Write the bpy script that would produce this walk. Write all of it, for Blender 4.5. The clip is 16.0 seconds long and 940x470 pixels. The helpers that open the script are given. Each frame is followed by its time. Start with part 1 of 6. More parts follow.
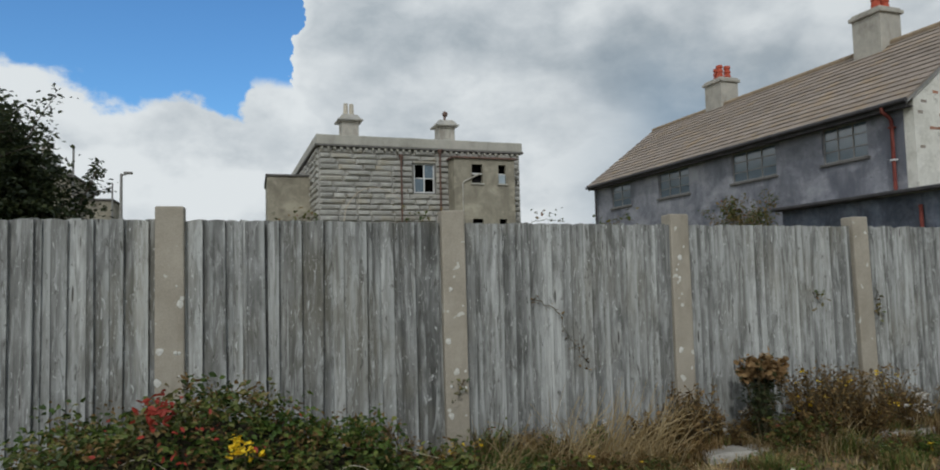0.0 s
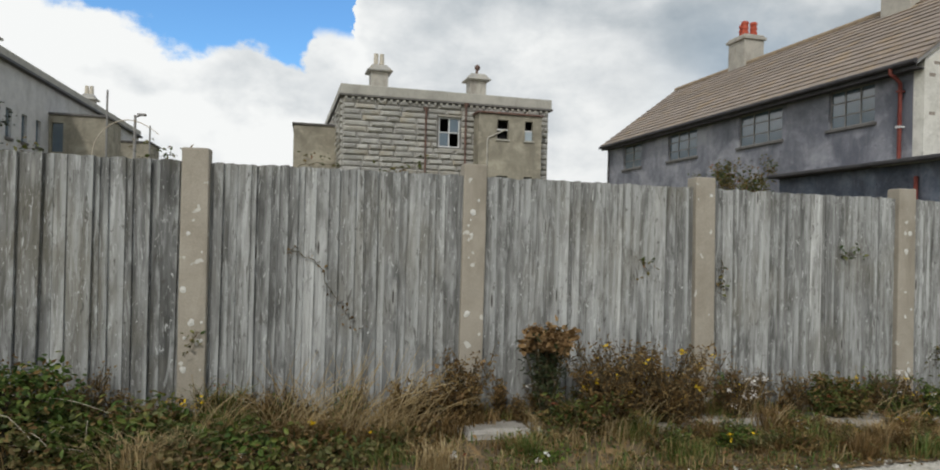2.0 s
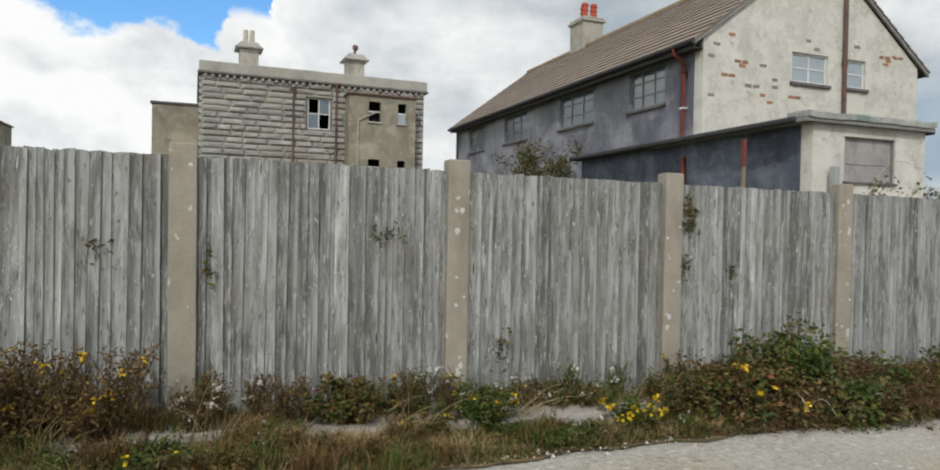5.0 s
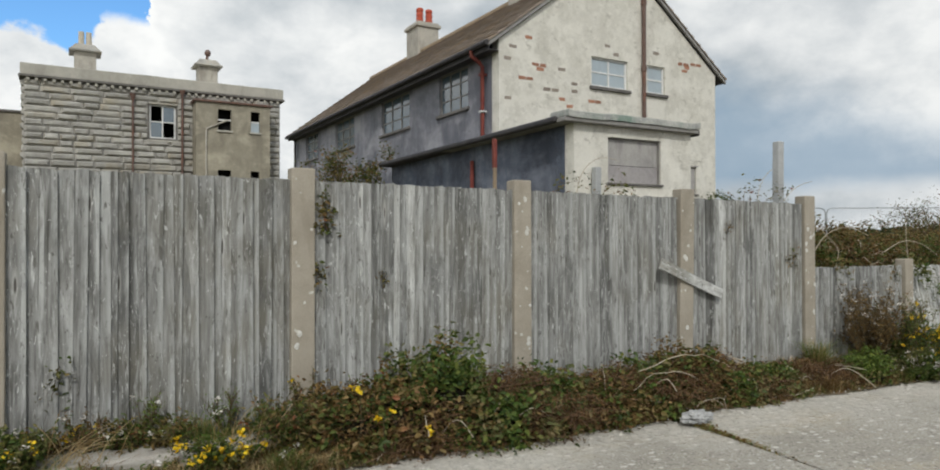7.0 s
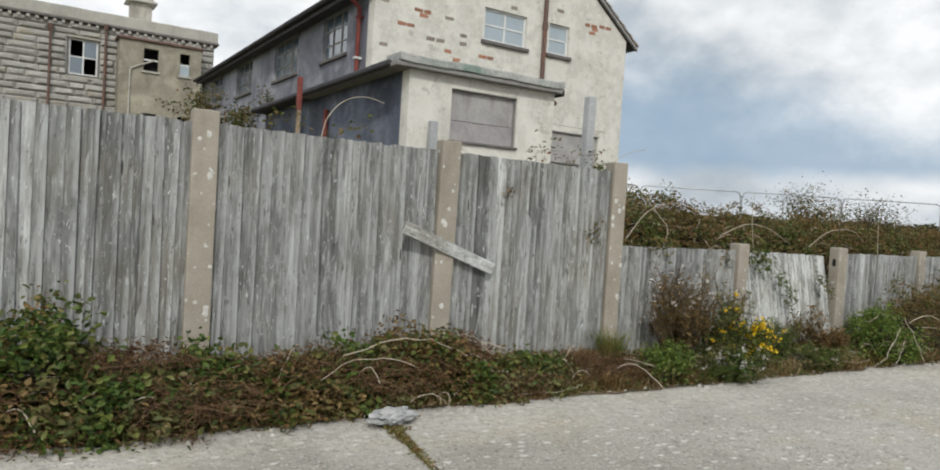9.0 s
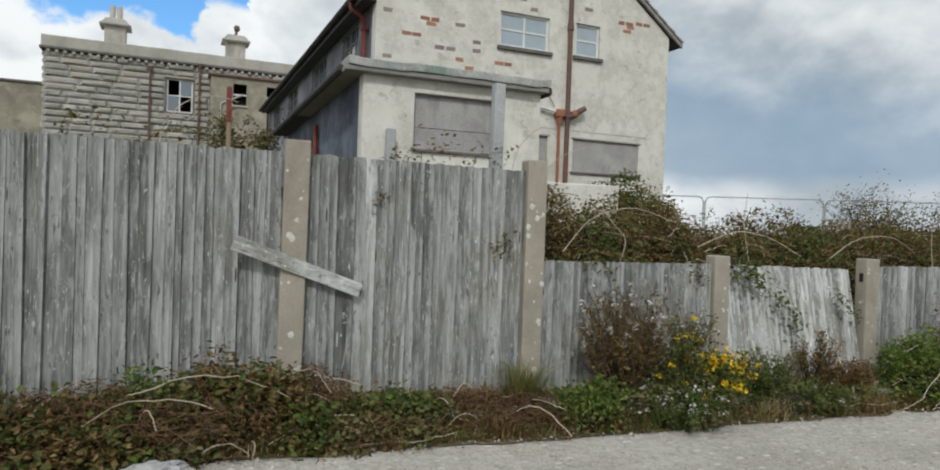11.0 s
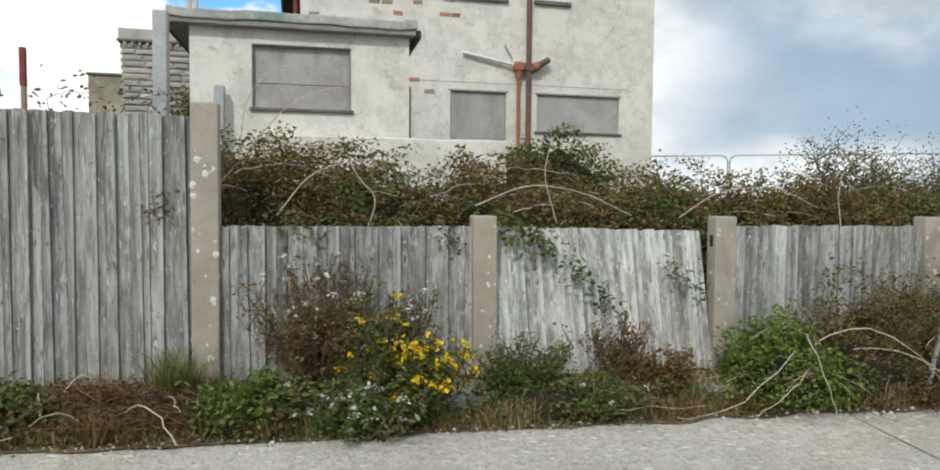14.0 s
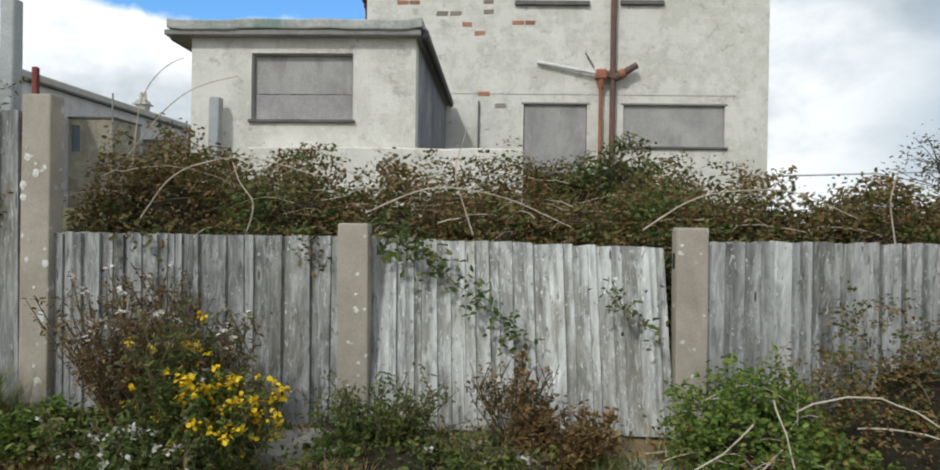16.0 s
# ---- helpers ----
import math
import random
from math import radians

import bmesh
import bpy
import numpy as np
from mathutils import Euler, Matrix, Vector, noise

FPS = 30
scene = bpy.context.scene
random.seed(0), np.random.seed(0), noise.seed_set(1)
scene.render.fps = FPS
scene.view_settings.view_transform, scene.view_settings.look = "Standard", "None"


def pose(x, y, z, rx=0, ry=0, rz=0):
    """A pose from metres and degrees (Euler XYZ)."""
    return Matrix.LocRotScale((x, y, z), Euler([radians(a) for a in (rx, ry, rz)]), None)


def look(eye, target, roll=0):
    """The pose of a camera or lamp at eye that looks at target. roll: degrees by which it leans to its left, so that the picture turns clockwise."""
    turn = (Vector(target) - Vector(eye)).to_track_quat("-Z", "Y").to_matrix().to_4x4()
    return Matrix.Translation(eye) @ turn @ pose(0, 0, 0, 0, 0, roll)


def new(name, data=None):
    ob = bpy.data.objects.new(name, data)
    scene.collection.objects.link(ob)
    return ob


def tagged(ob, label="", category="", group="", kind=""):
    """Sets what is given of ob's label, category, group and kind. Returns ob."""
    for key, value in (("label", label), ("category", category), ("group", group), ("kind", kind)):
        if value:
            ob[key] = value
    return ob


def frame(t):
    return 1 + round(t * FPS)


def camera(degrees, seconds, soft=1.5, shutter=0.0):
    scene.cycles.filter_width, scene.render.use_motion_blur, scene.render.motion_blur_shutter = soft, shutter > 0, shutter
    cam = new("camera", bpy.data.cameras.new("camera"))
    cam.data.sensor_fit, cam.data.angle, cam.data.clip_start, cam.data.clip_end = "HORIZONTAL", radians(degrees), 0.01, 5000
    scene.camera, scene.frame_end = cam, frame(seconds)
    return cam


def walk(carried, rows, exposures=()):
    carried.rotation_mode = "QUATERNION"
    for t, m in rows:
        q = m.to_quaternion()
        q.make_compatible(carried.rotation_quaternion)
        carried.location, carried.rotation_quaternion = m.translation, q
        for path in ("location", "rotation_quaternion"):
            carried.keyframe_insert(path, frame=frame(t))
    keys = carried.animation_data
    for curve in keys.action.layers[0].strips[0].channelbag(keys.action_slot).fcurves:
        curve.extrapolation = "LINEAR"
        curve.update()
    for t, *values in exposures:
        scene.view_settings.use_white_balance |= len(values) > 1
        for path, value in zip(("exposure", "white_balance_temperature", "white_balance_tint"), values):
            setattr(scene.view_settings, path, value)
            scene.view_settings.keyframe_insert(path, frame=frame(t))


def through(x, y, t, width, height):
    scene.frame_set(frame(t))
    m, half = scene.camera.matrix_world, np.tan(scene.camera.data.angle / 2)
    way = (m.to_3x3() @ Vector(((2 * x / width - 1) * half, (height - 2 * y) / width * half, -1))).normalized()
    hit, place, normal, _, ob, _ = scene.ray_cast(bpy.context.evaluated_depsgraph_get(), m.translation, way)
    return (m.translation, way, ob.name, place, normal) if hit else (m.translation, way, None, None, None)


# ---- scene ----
cam = camera(68.6, 16.0, soft=1.9)
METRES, EYE, TILT, LEAN, TURN = 20.0, 1.5, 0.0, 0.0, -17.5
ROWS = [
    (0.0, 0.0, 0.0, 0.0, 0.1, 3.87, 1.46),
    (0.5, 0.0279, 0.0069, 0.0001, 0.68, 0.91, -1.9),
    (1.0, 0.0597, 0.0163, -0.0001, -5.11, -0.56, -3.1),
    (1.5, 0.0903, 0.0224, -0.0029, -4.98, 0.85, -4.42),
    (2.0, 0.1152, 0.0322, -0.0025, 4.42, 0.36, -1.38),
    (2.5, 0.1463, 0.0414, -0.0008, 0.21, 0.67, 0.16),
    (3.0, 0.1778, 0.0503, -0.0002, -1.2, 0.01, -1.34),
    (3.5, 0.2087, 0.0612, -0.0007, -1.28, -1.13, -1.26),
    (6.0, 0.3491, 0.1037, -0.0032, -2.94, 0.58, -0.44),
    (6.5, 0.381, 0.1114, -0.0049, -4.59, 1.32, 0.21),
    (7.0, 0.4144, 0.1183, -0.0037, -10.58, 0.39, 0.12),
    (7.5, 0.4476, 0.1269, -0.0029, -16.74, -2.1, 0.72),
    (8.0, 0.4789, 0.1351, -0.0037, -14.57, -3.15, -0.37),
    (8.5, 0.5099, 0.1466, -0.0064, -14.37, -2.45, -2.63),
    (11.0, 0.6528, 0.1967, -0.0071, -3.84, -0.77, -2.06),
    (11.5, 0.6803, 0.2051, -0.0095, -0.83, 0.18, -0.25),
    (12.0, 0.7096, 0.214, -0.0081, 1.58, -1.82, -1.39),
    (12.5, 0.7354, 0.226, -0.007, 4.57, -1.59, 0.29),
    (13.0, 0.7678, 0.2373, -0.0082, 6.53, -3.52, 0.42),
    (13.5, 0.7971, 0.2507, -0.01, 3.73, -5.31, -1.66),
    (14.0, 0.8247, 0.2619, -0.0111, 5.66, -2.99, -0.46),
    (14.5, 0.8539, 0.275, -0.0113, 4.08, -2.61, -1.47),
    (15.0, 0.8749, 0.2937, -0.0075, 8.95, -0.66, -0.93),
    (15.5, 0.8961, 0.3149, -0.0105, 19.32, -1.92, -0.79),
    (16.0, 0.9161, 0.343, -0.0194, 20.72, -0.41, -0.79),
]
EXPOSURES = [(0.0, -0.50, 6150, 6), (1.0, -0.26, 6450, 9), (2.0, -0.19, 6450, 8), (3.5, -0.08, 6450, 8), (6.4, -0.17, 6500, 8), (7.2, -0.07, 6500, 8), (8.5, 0.07, 6450, 9), (11.0, -0.18, 6300, 7), (12.5, 0.14, 6300, 6.5), (14.5, 0.15, 6350, 6.5), (15.0, 0.02, 6200, 7), (16.0, 0.05, 6250, 7)]
walk(cam, [(t, pose(0, 0, EYE, TILT, LEAN, TURN) @ pose(METRES * x, METRES * y, METRES * z, 90 + pitch, roll, yaw)) for t, x, y, z, yaw, pitch, roll in ROWS], EXPOSURES)

# ---- light ----
SUN_AZ, SUN_EL = 205.0, 42.0          # degrees: clockwise from +y, and above the horizon
sun_data = bpy.data.lights.new("sun", "SUN")
sun_data.energy, sun_data.angle, sun_data.color = 1.8, radians(4.0), (1.0, 0.965, 0.92)
sun = new("sun", sun_data)
_a, _e = radians(SUN_AZ), radians(SUN_EL)
sun.matrix_world = look((60 * math.sin(_a) * math.cos(_e), 60 * math.cos(_a) * math.cos(_e), 60 * math.sin(_e)), (0, 0, 0))

world = bpy.data.worlds.new("sky_world")
scene.world = world
world.use_nodes = True


class Nodes:
    """Small helper for node trees."""

    def __init__(self, tree):
        self.t = tree
        tree.nodes.clear()

    def add(self, kind, ins=None, **props):
        n = self.t.nodes.new(kind)
        for k, v in props.items():
            setattr(n, k, v)
        for k, v in (ins or {}).items():
            if isinstance(v, bpy.types.NodeSocket):
                self.t.links.new(v, n.inputs[k])
            else:
                n.inputs[k].default_value = v
        return n

    def math(self, op, a, b=0.0, c=0.0, clamp=False):
        n = self.add("ShaderNodeMath", operation=op, use_clamp=clamp)
        for i, v in enumerate((a, b, c)):
            if isinstance(v, bpy.types.NodeSocket):
                self.t.links.new(v, n.inputs[i])
            else:
                n.inputs[i].default_value = v
        return n.outputs[0]

    def noise(self, vec, scale, detail=4.0, rough=0.55, dist=0.0):
        return self.add("ShaderNodeTexNoise", {"Vector": vec, "Scale": scale, "Detail": detail, "Roughness": rough, "Distortion": dist}).outputs[0]

    def ramp(self, fac, stops):
        n = self.add("ShaderNodeValToRGB", {"Fac": fac})
        el = n.color_ramp.elements
        while len(el) < len(stops):
            el.new(0.5)
        for e, (p, c) in zip(el, stops):
            e.position = p
            e.color = (*c, 1.0) if isinstance(c, tuple) else (c, c, c, 1.0)
        return n.outputs[0]

    def mix(self, fac, a, b, blend="MIX"):
        n = self.add("ShaderNodeMix", data_type="RGBA", blend_type=blend)
        for key, v in ((0, fac), (6, a), (7, b)):
            if isinstance(v, bpy.types.NodeSocket):
                self.t.links.new(v, n.inputs[key])
            else:
                n.inputs[key].default_value = (*v, 1.0) if isinstance(v, tuple) else v
        return n.outputs[2]

    def scaled(self, vec, s, off=None):
        n = self.add("ShaderNodeMapping", {"Vector": vec, "Scale": s})
        if off is not None:
            self.t.links.new(off, n.inputs["Location"])
        return n.outputs[0]


def build_sky():
    k = Nodes(world.node_tree)
    d = k.add("ShaderNodeTexCoord").outputs["Generated"]
    sky = k.add("ShaderNodeTexSky", sky_type="NISHITA", sun_disc=False, sun_elevation=_e, sun_rotation=_a, air_density=1.2, dust_density=0.6, ozone_density=1.6)
    blue = k.mix(1.0, sky.outputs[0], (0.083, 0.128, 0.172), "MULTIPLY")
    sep = k.add("ShaderNodeSeparateXYZ", {"Vector": d})
    x, y, z = sep.outputs
    az = k.math("ARCTAN2", x, y)                      # 0 straight along +y, positive towards +x
    el = k.math("ARCSINE", z)
    flat = k.scaled(d, (1.0, 1.0, 1.35))
    big = k.noise(flat, 2.3, 3.0, 0.5, 0.1)
    puff = k.noise(flat, 5.2, 7.0, 0.50, 0.0)
    fine = k.noise(flat, 17.0, 6.0, 0.6, 0.0)

    def step(v, at, width):
        """0 below at, 1 above, over that width."""
        n = k.add("ShaderNodeMapRange", {"Value": v, "From Min": at - width, "From Max": at + width}, interpolation_type="SMOOTHSTEP")
        return n.outputs[0]

    # open blue high ahead, shut off on either side by cumulus
    lump = k.math("ADD", k.math("ADD", k.math("MULTIPLY", k.math("SUBTRACT", puff, 0.5), 0.30), k.math("MULTIPLY", k.math("SUBTRACT", fine, 0.5), 0.10)), k.math("MULTIPLY", k.math("SUBTRACT", big, 0.5), 0.20))
    rim = k.ramp(k.math("ADD", k.math("ADD", az, k.math("MULTIPLY", lump, 0.9)), 0.5), [(0.0, 0.265), (0.20, 0.285), (0.38, 0.245), (0.46, 0.215), (0.49, 0.275), (0.575, 0.29), (0.615, 0.62)])
    above = k.math("SUBTRACT", k.math("ADD", el, k.math("MULTIPLY", lump, 0.45)), rim)
    blue_up = step(above, 0.0, 0.010)
    blue_left = step(k.math("ADD", az, k.math("MULTIPLY", lump, 1.5)), -0.75, 0.1)
    blue_top = step(k.math("SUBTRACT", 0.75, el), 0.0, 0.2)
    gap = k.math("MULTIPLY", blue_up, k.math("MULTIPLY", blue_left, blue_top))
    # grey underside to the right and a clear blue-grey band low down
    ba = step(k.math("ADD", az, k.math("MULTIPLY", lump, 0.6)), 0.54, 0.12)
    be = k.math("MULTIPLY", step(k.math("ADD", el, k.math("MULTIPLY", lump, 0.25)), 0.068, 0.018), step(k.math("SUBTRACT", k.math("SUBTRACT", 0.455, k.math("MULTIPLY", az, 0.30)), k.math("ADD", el, k.math("MULTIPLY", lump, 0.5))), 0.0, 0.06))
    band = k.math("MULTIPLY", ba, be)
    # heaped clouds: bright crowns, grey hollows and undersides
    warp = k.add("ShaderNodeVectorMath", {0: flat, 1: k.scaled(k.add("ShaderNodeTexNoise", {"Vector": flat, "Scale": 6.0, "Detail": 4.0}).outputs["Color"], (0.10, 0.10, 0.10))}, operation="ADD").outputs[0]
    heap = k.noise(k.scaled(warp, (1.0, 1.0, 1.6)), 3.6, 6.0, 0.50)
    shade = k.math("ADD", k.math("MULTIPLY", k.math("SUBTRACT", heap, 0.5), 1.7), k.math("MULTIPLY", k.math("SUBTRACT", fine, 0.5), 0.45))
    shade = k.math("ADD", shade, k.math("MULTIPLY", k.math("SUBTRACT", puff, 0.5), 0.9))
    crown = k.math("MULTIPLY", step(above, -0.10, 0.10), step(k.math("SUBTRACT", 0.13, az), 0.0, 0.12))
    shade = k.math("ADD", k.math("ADD", shade, 0.71), k.math("MULTIPLY", crown, 0.20))
    shade = k.math("SUBTRACT", shade, k.math("MULTIPLY", step(az, 0.42, 0.42), 0.08))
    cloud = k.ramp(shade, [(0.16, (0.40, 0.45, 0.50)), (0.40, (0.56, 0.60, 0.635)), (0.62, (0.76, 0.78, 0.80)), (0.86, (0.99, 0.99, 0.985))])
    cloud = k.mix(1.0, cloud, k.ramp(az, [(0.10, (1.0, 1.0, 1.0)), (0.60, (0.90, 0.905, 0.91))]), "MULTIPLY")
    cloud = k.mix(k.math("MULTIPLY", band, 0.80), cloud, (0.27, 0.38, 0.50))
    col = k.mix(gap, cloud, blue)
    bg = k.add("ShaderNodeBackground", {"Color": col, "Strength": 1.08})
    k.add("ShaderNodeOutputWorld", {"Surface": bg.outputs[0]})


build_sky()

# ---- materials ----


def material(name):
    m = bpy.data.materials.new(name)
    m.use_nodes = True
    return m, Nodes(m.node_tree)


def finish(k, col, rough=0.85, bump=None, strength=0.3, dist=0.01, metal=0.0, **more):
    ins = {"Base Color": col, "Roughness": rough, "Metallic": metal, "Specular IOR Level": 0.3}
    ins.update(more)
    if bump is not None:
        ins["Normal"] = k.add("ShaderNodeBump", {"Height": bump, "Strength": strength, "Distance": dist}).outputs[0]
    b = k.add("ShaderNodeBsdfPrincipled", ins)
    k.add("ShaderNodeOutputMaterial", {"Surface": b.outputs[0]})


def coords(k, spread=17.0):
    """Object coordinates, shifted by each object's own random number."""
    o = k.add("ShaderNodeTexCoord").outputs["Object"]
    r = k.add("ShaderNodeObjectInfo").outputs["Random"]
    v = k.add("ShaderNodeVectorMath", operation="SCALE")
    v.inputs[0].default_value = (spread, spread * 0.7, spread * 1.3)
    k.t.links.new(r, v.inputs["Scale"])
    a = k.add("ShaderNodeVectorMath", operation="ADD")
    k.t.links.new(o, a.inputs[0])
    k.t.links.new(v.outputs[0], a.inputs[1])
    return a.outputs[0], r


def plain(name, c1, c2, scale=8.0, rough=0.85, bump=0.3, grain=60.0, metal=0.0, stain=None, spots=None, dist=0.01, vary=0.0):
    """Two tones by coarse noise, fine grain, optional stains and spots."""
    m, k = material(name)
    v, r = coords(k)
    n = k.noise(v, scale, 6.0, 0.62)
    g = k.noise(v, grain, 3.0, 0.6)
    col = k.ramp(n, [(0.32, c1), (0.68, c2)])
    col = k.mix(k.math("MULTIPLY", k.math("SUBTRACT", g, 0.5), 1.1, clamp=True), col, tuple(min(1.0, c * 1.45) for c in c2))
    col = k.mix(k.math("MULTIPLY", k.math("SUBTRACT", 0.5, g), 1.1, clamp=True), col, tuple(c * 0.55 for c in c1))
    if stain:
        s = k.ramp(k.noise(k.scaled(v, (1.0, 1.0, 0.35)), stain[1], 7.0, 0.68, 0.4), [(0.50, 0.0), (0.66, 1.0)])
        col = k.mix(k.math("MULTIPLY", s, stain[2]), col, stain[0])
    if spots:
        s = k.ramp(k.noise(v, spots[1], 2.0, 0.5), [(spots[2], 0.0), (spots[2] + 0.03, 1.0)])
        col = k.mix(k.math("MULTIPLY", s, 0.85), col, spots[0])
    if vary:
        col = k.mix(1.0, col, k.ramp(r, [(0.0, 1.0 - vary), (1.0, 1.0)]), "MULTIPLY")
    h = k.math("ADD", k.math("MULTIPLY", n, 0.4), k.math("MULTIPLY", g, 0.6))
    finish(k, col, rough, h, bump, dist, metal)
    return m


def wood_board(name, light=1.0):
    """Silver-grey weathered softwood: soft streaks, short bleached flakes, cracks, ringed knots."""
    m, k = material(name)
    v, r = coords(k)
    streak = k.noise(k.scaled(v, (22.0, 22.0, 2.4)), 1.0, 4.0, 0.55, 0.8)
    broad = k.noise(k.scaled(v, (9.0, 9.0, 3.4)), 1.0, 5.0, 0.62, 1.0)
    grain = k.noise(k.scaled(v, (170.0, 170.0, 6.0)), 1.0, 3.0, 0.6)
    f = k.math("ADD", k.math("MULTIPLY", streak, 0.42), k.math("MULTIPLY", broad, 0.58))
    col = k.ramp(f, [(0.36, (0.112, 0.112, 0.104)), (0.46, (0.185, 0.186, 0.176)), (0.54, (0.258, 0.260, 0.250)), (0.64, (0.385, 0.392, 0.380))])
    col = k.mix(1.0, col, k.ramp(r, [(0.0, 0.62), (0.3, 0.88), (0.7, 1.08), (1.0, 1.5)]), "MULTIPLY")
    gp = k.add("ShaderNodeNewGeometry").outputs["Position"]
    area = k.noise(k.scaled(gp, (0.9, 0.9, 0.8)), 1.0, 3.0, 0.6)
    col = k.mix(1.0, col, k.ramp(area, [(0.3, 0.84), (0.7, 1.16)]), "MULTIPLY")
    warm = k.ramp(k.noise(k.scaled(gp, (1.6, 1.6, 1.1)), 1.0, 4.0, 0.6), [(0.48, 0.0), (0.68, 0.5)])
    col = k.mix(warm, col, (0.175, 0.160, 0.118))
    lap = k.add("ShaderNodeSeparateXYZ", {"Vector": k.add("ShaderNodeTexCoord").outputs["Object"]}).outputs[0]
    edge = k.math("MULTIPLY", k.ramp(k.math("ADD", lap, 0.5), [(0.515, 0.0), (0.55, 0.75)]), k.ramp(k.noise(k.scaled(v, (4.0, 4.0, 3.0)), 1.0, 5.0, 0.65, 0.6), [(0.44, 0.0), (0.56, 1.0)]))
    col = k.mix(edge, col, (0.40, 0.41, 0.395))
    split = k.ramp(k.noise(k.scaled(v, (70.0, 70.0, 0.9)), 1.0, 3.0, 0.6, 0.4), [(0.29, 0.75), (0.34, 0.0)])
    col = k.mix(split, col, (0.06, 0.058, 0.052))
    col = k.mix(k.ramp(grain, [(0.58, 0.0), (0.74, 0.18)]), col, (0.085, 0.083, 0.075))
    pale = k.ramp(k.noise(k.scaled(v, (20.0, 20.0, 5.0)), 1.0, 4.0, 0.62, 1.6), [(0.56, 0.0), (0.66, 0.6)])
    col = k.mix(pale, col, (0.43, 0.44, 0.425))
    flake = k.ramp(k.noise(k.scaled(v, (34.0, 34.0, 15.0)), 1.0, 3.0, 0.55, 2.0), [(0.64, 0.0), (0.675, 0.85)])
    col = k.mix(flake, col, (0.54, 0.55, 0.53))
    scar = k.ramp(k.noise(k.scaled(v, (20.0, 20.0, 9.0)), 1.0, 4.0, 0.62, 2.0), [(0.345, 0.75), (0.395, 0.0)])
    col = k.mix(scar, col, (0.085, 0.08, 0.07))
    knot = k.add("ShaderNodeTexVoronoi", {"Vector": k.scaled(v, (8.0, 8.0, 2.4)), "Scale": 1.0}, feature="F1").outputs["Distance"]
    col = k.mix(k.ramp(knot, [(0.10, 0.55), (0.19, 0.0)]), col, (0.40, 0.40, 0.375))
    col = k.mix(k.ramp(knot, [(0.055, 0.9), (0.085, 0.0)]), col, (0.045, 0.04, 0.035))
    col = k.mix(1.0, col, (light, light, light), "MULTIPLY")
    h = k.math("ADD", k.math("MULTIPLY", streak, 0.6), k.math("MULTIPLY", grain, 0.4))
    h = k.math("SUBTRACT", h, k.math("MULTIPLY", split, 0.5))
    finish(k, col, 0.9, h, 0.8, 0.009)
    return m


def render_wall(name, base, dark, dirt, amount, course=True):
    """Old painted roughcast with faint brick courses telegraphing, streaks and flaking."""
    m, k = material(name)
    v, r = coords(k)
    n = k.noise(v, 1.3, 7.0, 0.62)
    g = k.noise(v, 34.0, 4.0, 0.7)
    col = k.ramp(n, [(0.30, dark), (0.66, base)])
    streak = k.ramp(k.noise(k.scaled(v, (2.2, 2.2, 0.35)), 1.0, 7.0, 0.7, 0.5), [(0.46, 0.0), (0.70, 1.0)])
    col = k.mix(k.math("MULTIPLY", streak, amount), col, dirt)
    blotch = k.ramp(k.noise(v, 4.5, 7.0, 0.7, 0.3), [(0.44, 0.0), (0.60, 0.85)])
    col = k.mix(blotch, col, dark)
    bright = k.ramp(k.noise(v, 7.0, 5.0, 0.7), [(0.55, 0.0), (0.68, 0.6)])
    col = k.mix(bright, col, tuple(min(0.85, c * 1.12) for c in base))
    pits = k.ramp(k.noise(v, 16.0, 5.0, 0.7), [(0.62, 0.0), (0.68, 0.55)])
    col = k.mix(pits, col, dirt)
    fleck = k.ramp(k.noise(k.scaled(v, (5.0, 5.0, 12.0)), 1.0, 4.0, 0.7), [(0.64, 0.0), (0.68, 0.7)])
    col = k.mix(fleck, col, dirt)
    col = k.mix(k.ramp(g, [(0.36, 0.28), (0.50, 0.0)]), col, dirt)
    h = k.math("ADD", g, k.math("MULTIPLY", n, 0.5))
    if not course:
        wide = k.ramp(k.noise(k.scaled(v, (0.8, 0.8, 0.55)), 1.0, 5.0, 0.6, 0.6), [(0.42, 0.0), (0.62, 0.75)])
        col = k.mix(wide, col, dirt)
        washed = k.ramp(k.noise(k.scaled(v, (0.6, 0.6, 0.9)), 1.0, 5.0, 0.62, 0.3), [(0.52, 0.0), (0.68, 0.6)])
        col = k.mix(washed, col, tuple(min(0.8, c * 1.25) for c in base))
    if course:
        w = k.add("ShaderNodeTexWave", {"Vector": v, "Scale": 4.2, "Distortion": 0.6, "Detail": 2.0, "Detail Scale": 2.0}, bands_direction="Z").outputs["Fac"]
        h = k.math("ADD", h, k.math("MULTIPLY", w, 0.05))
        flaked = k.ramp(k.noise(v, 2.1, 9.0, 0.66, 0.0), [(0.46, 0.0), (0.57, 0.5)])
        col = k.mix(flaked, col, tuple(min(0.82, c * 1.1) for c in base))
        bare = k.ramp(k.noise(v, 4.4, 9.0, 0.70, 0.0), [(0.59, 0.0), (0.65, 0.6)])
        col = k.mix(bare, col, dirt)
        h = k.math("ADD", h, k.math("MULTIPLY", flaked, 0.7))
    finish(k, col, 0.92, h, 0.7, 0.012)
    return m


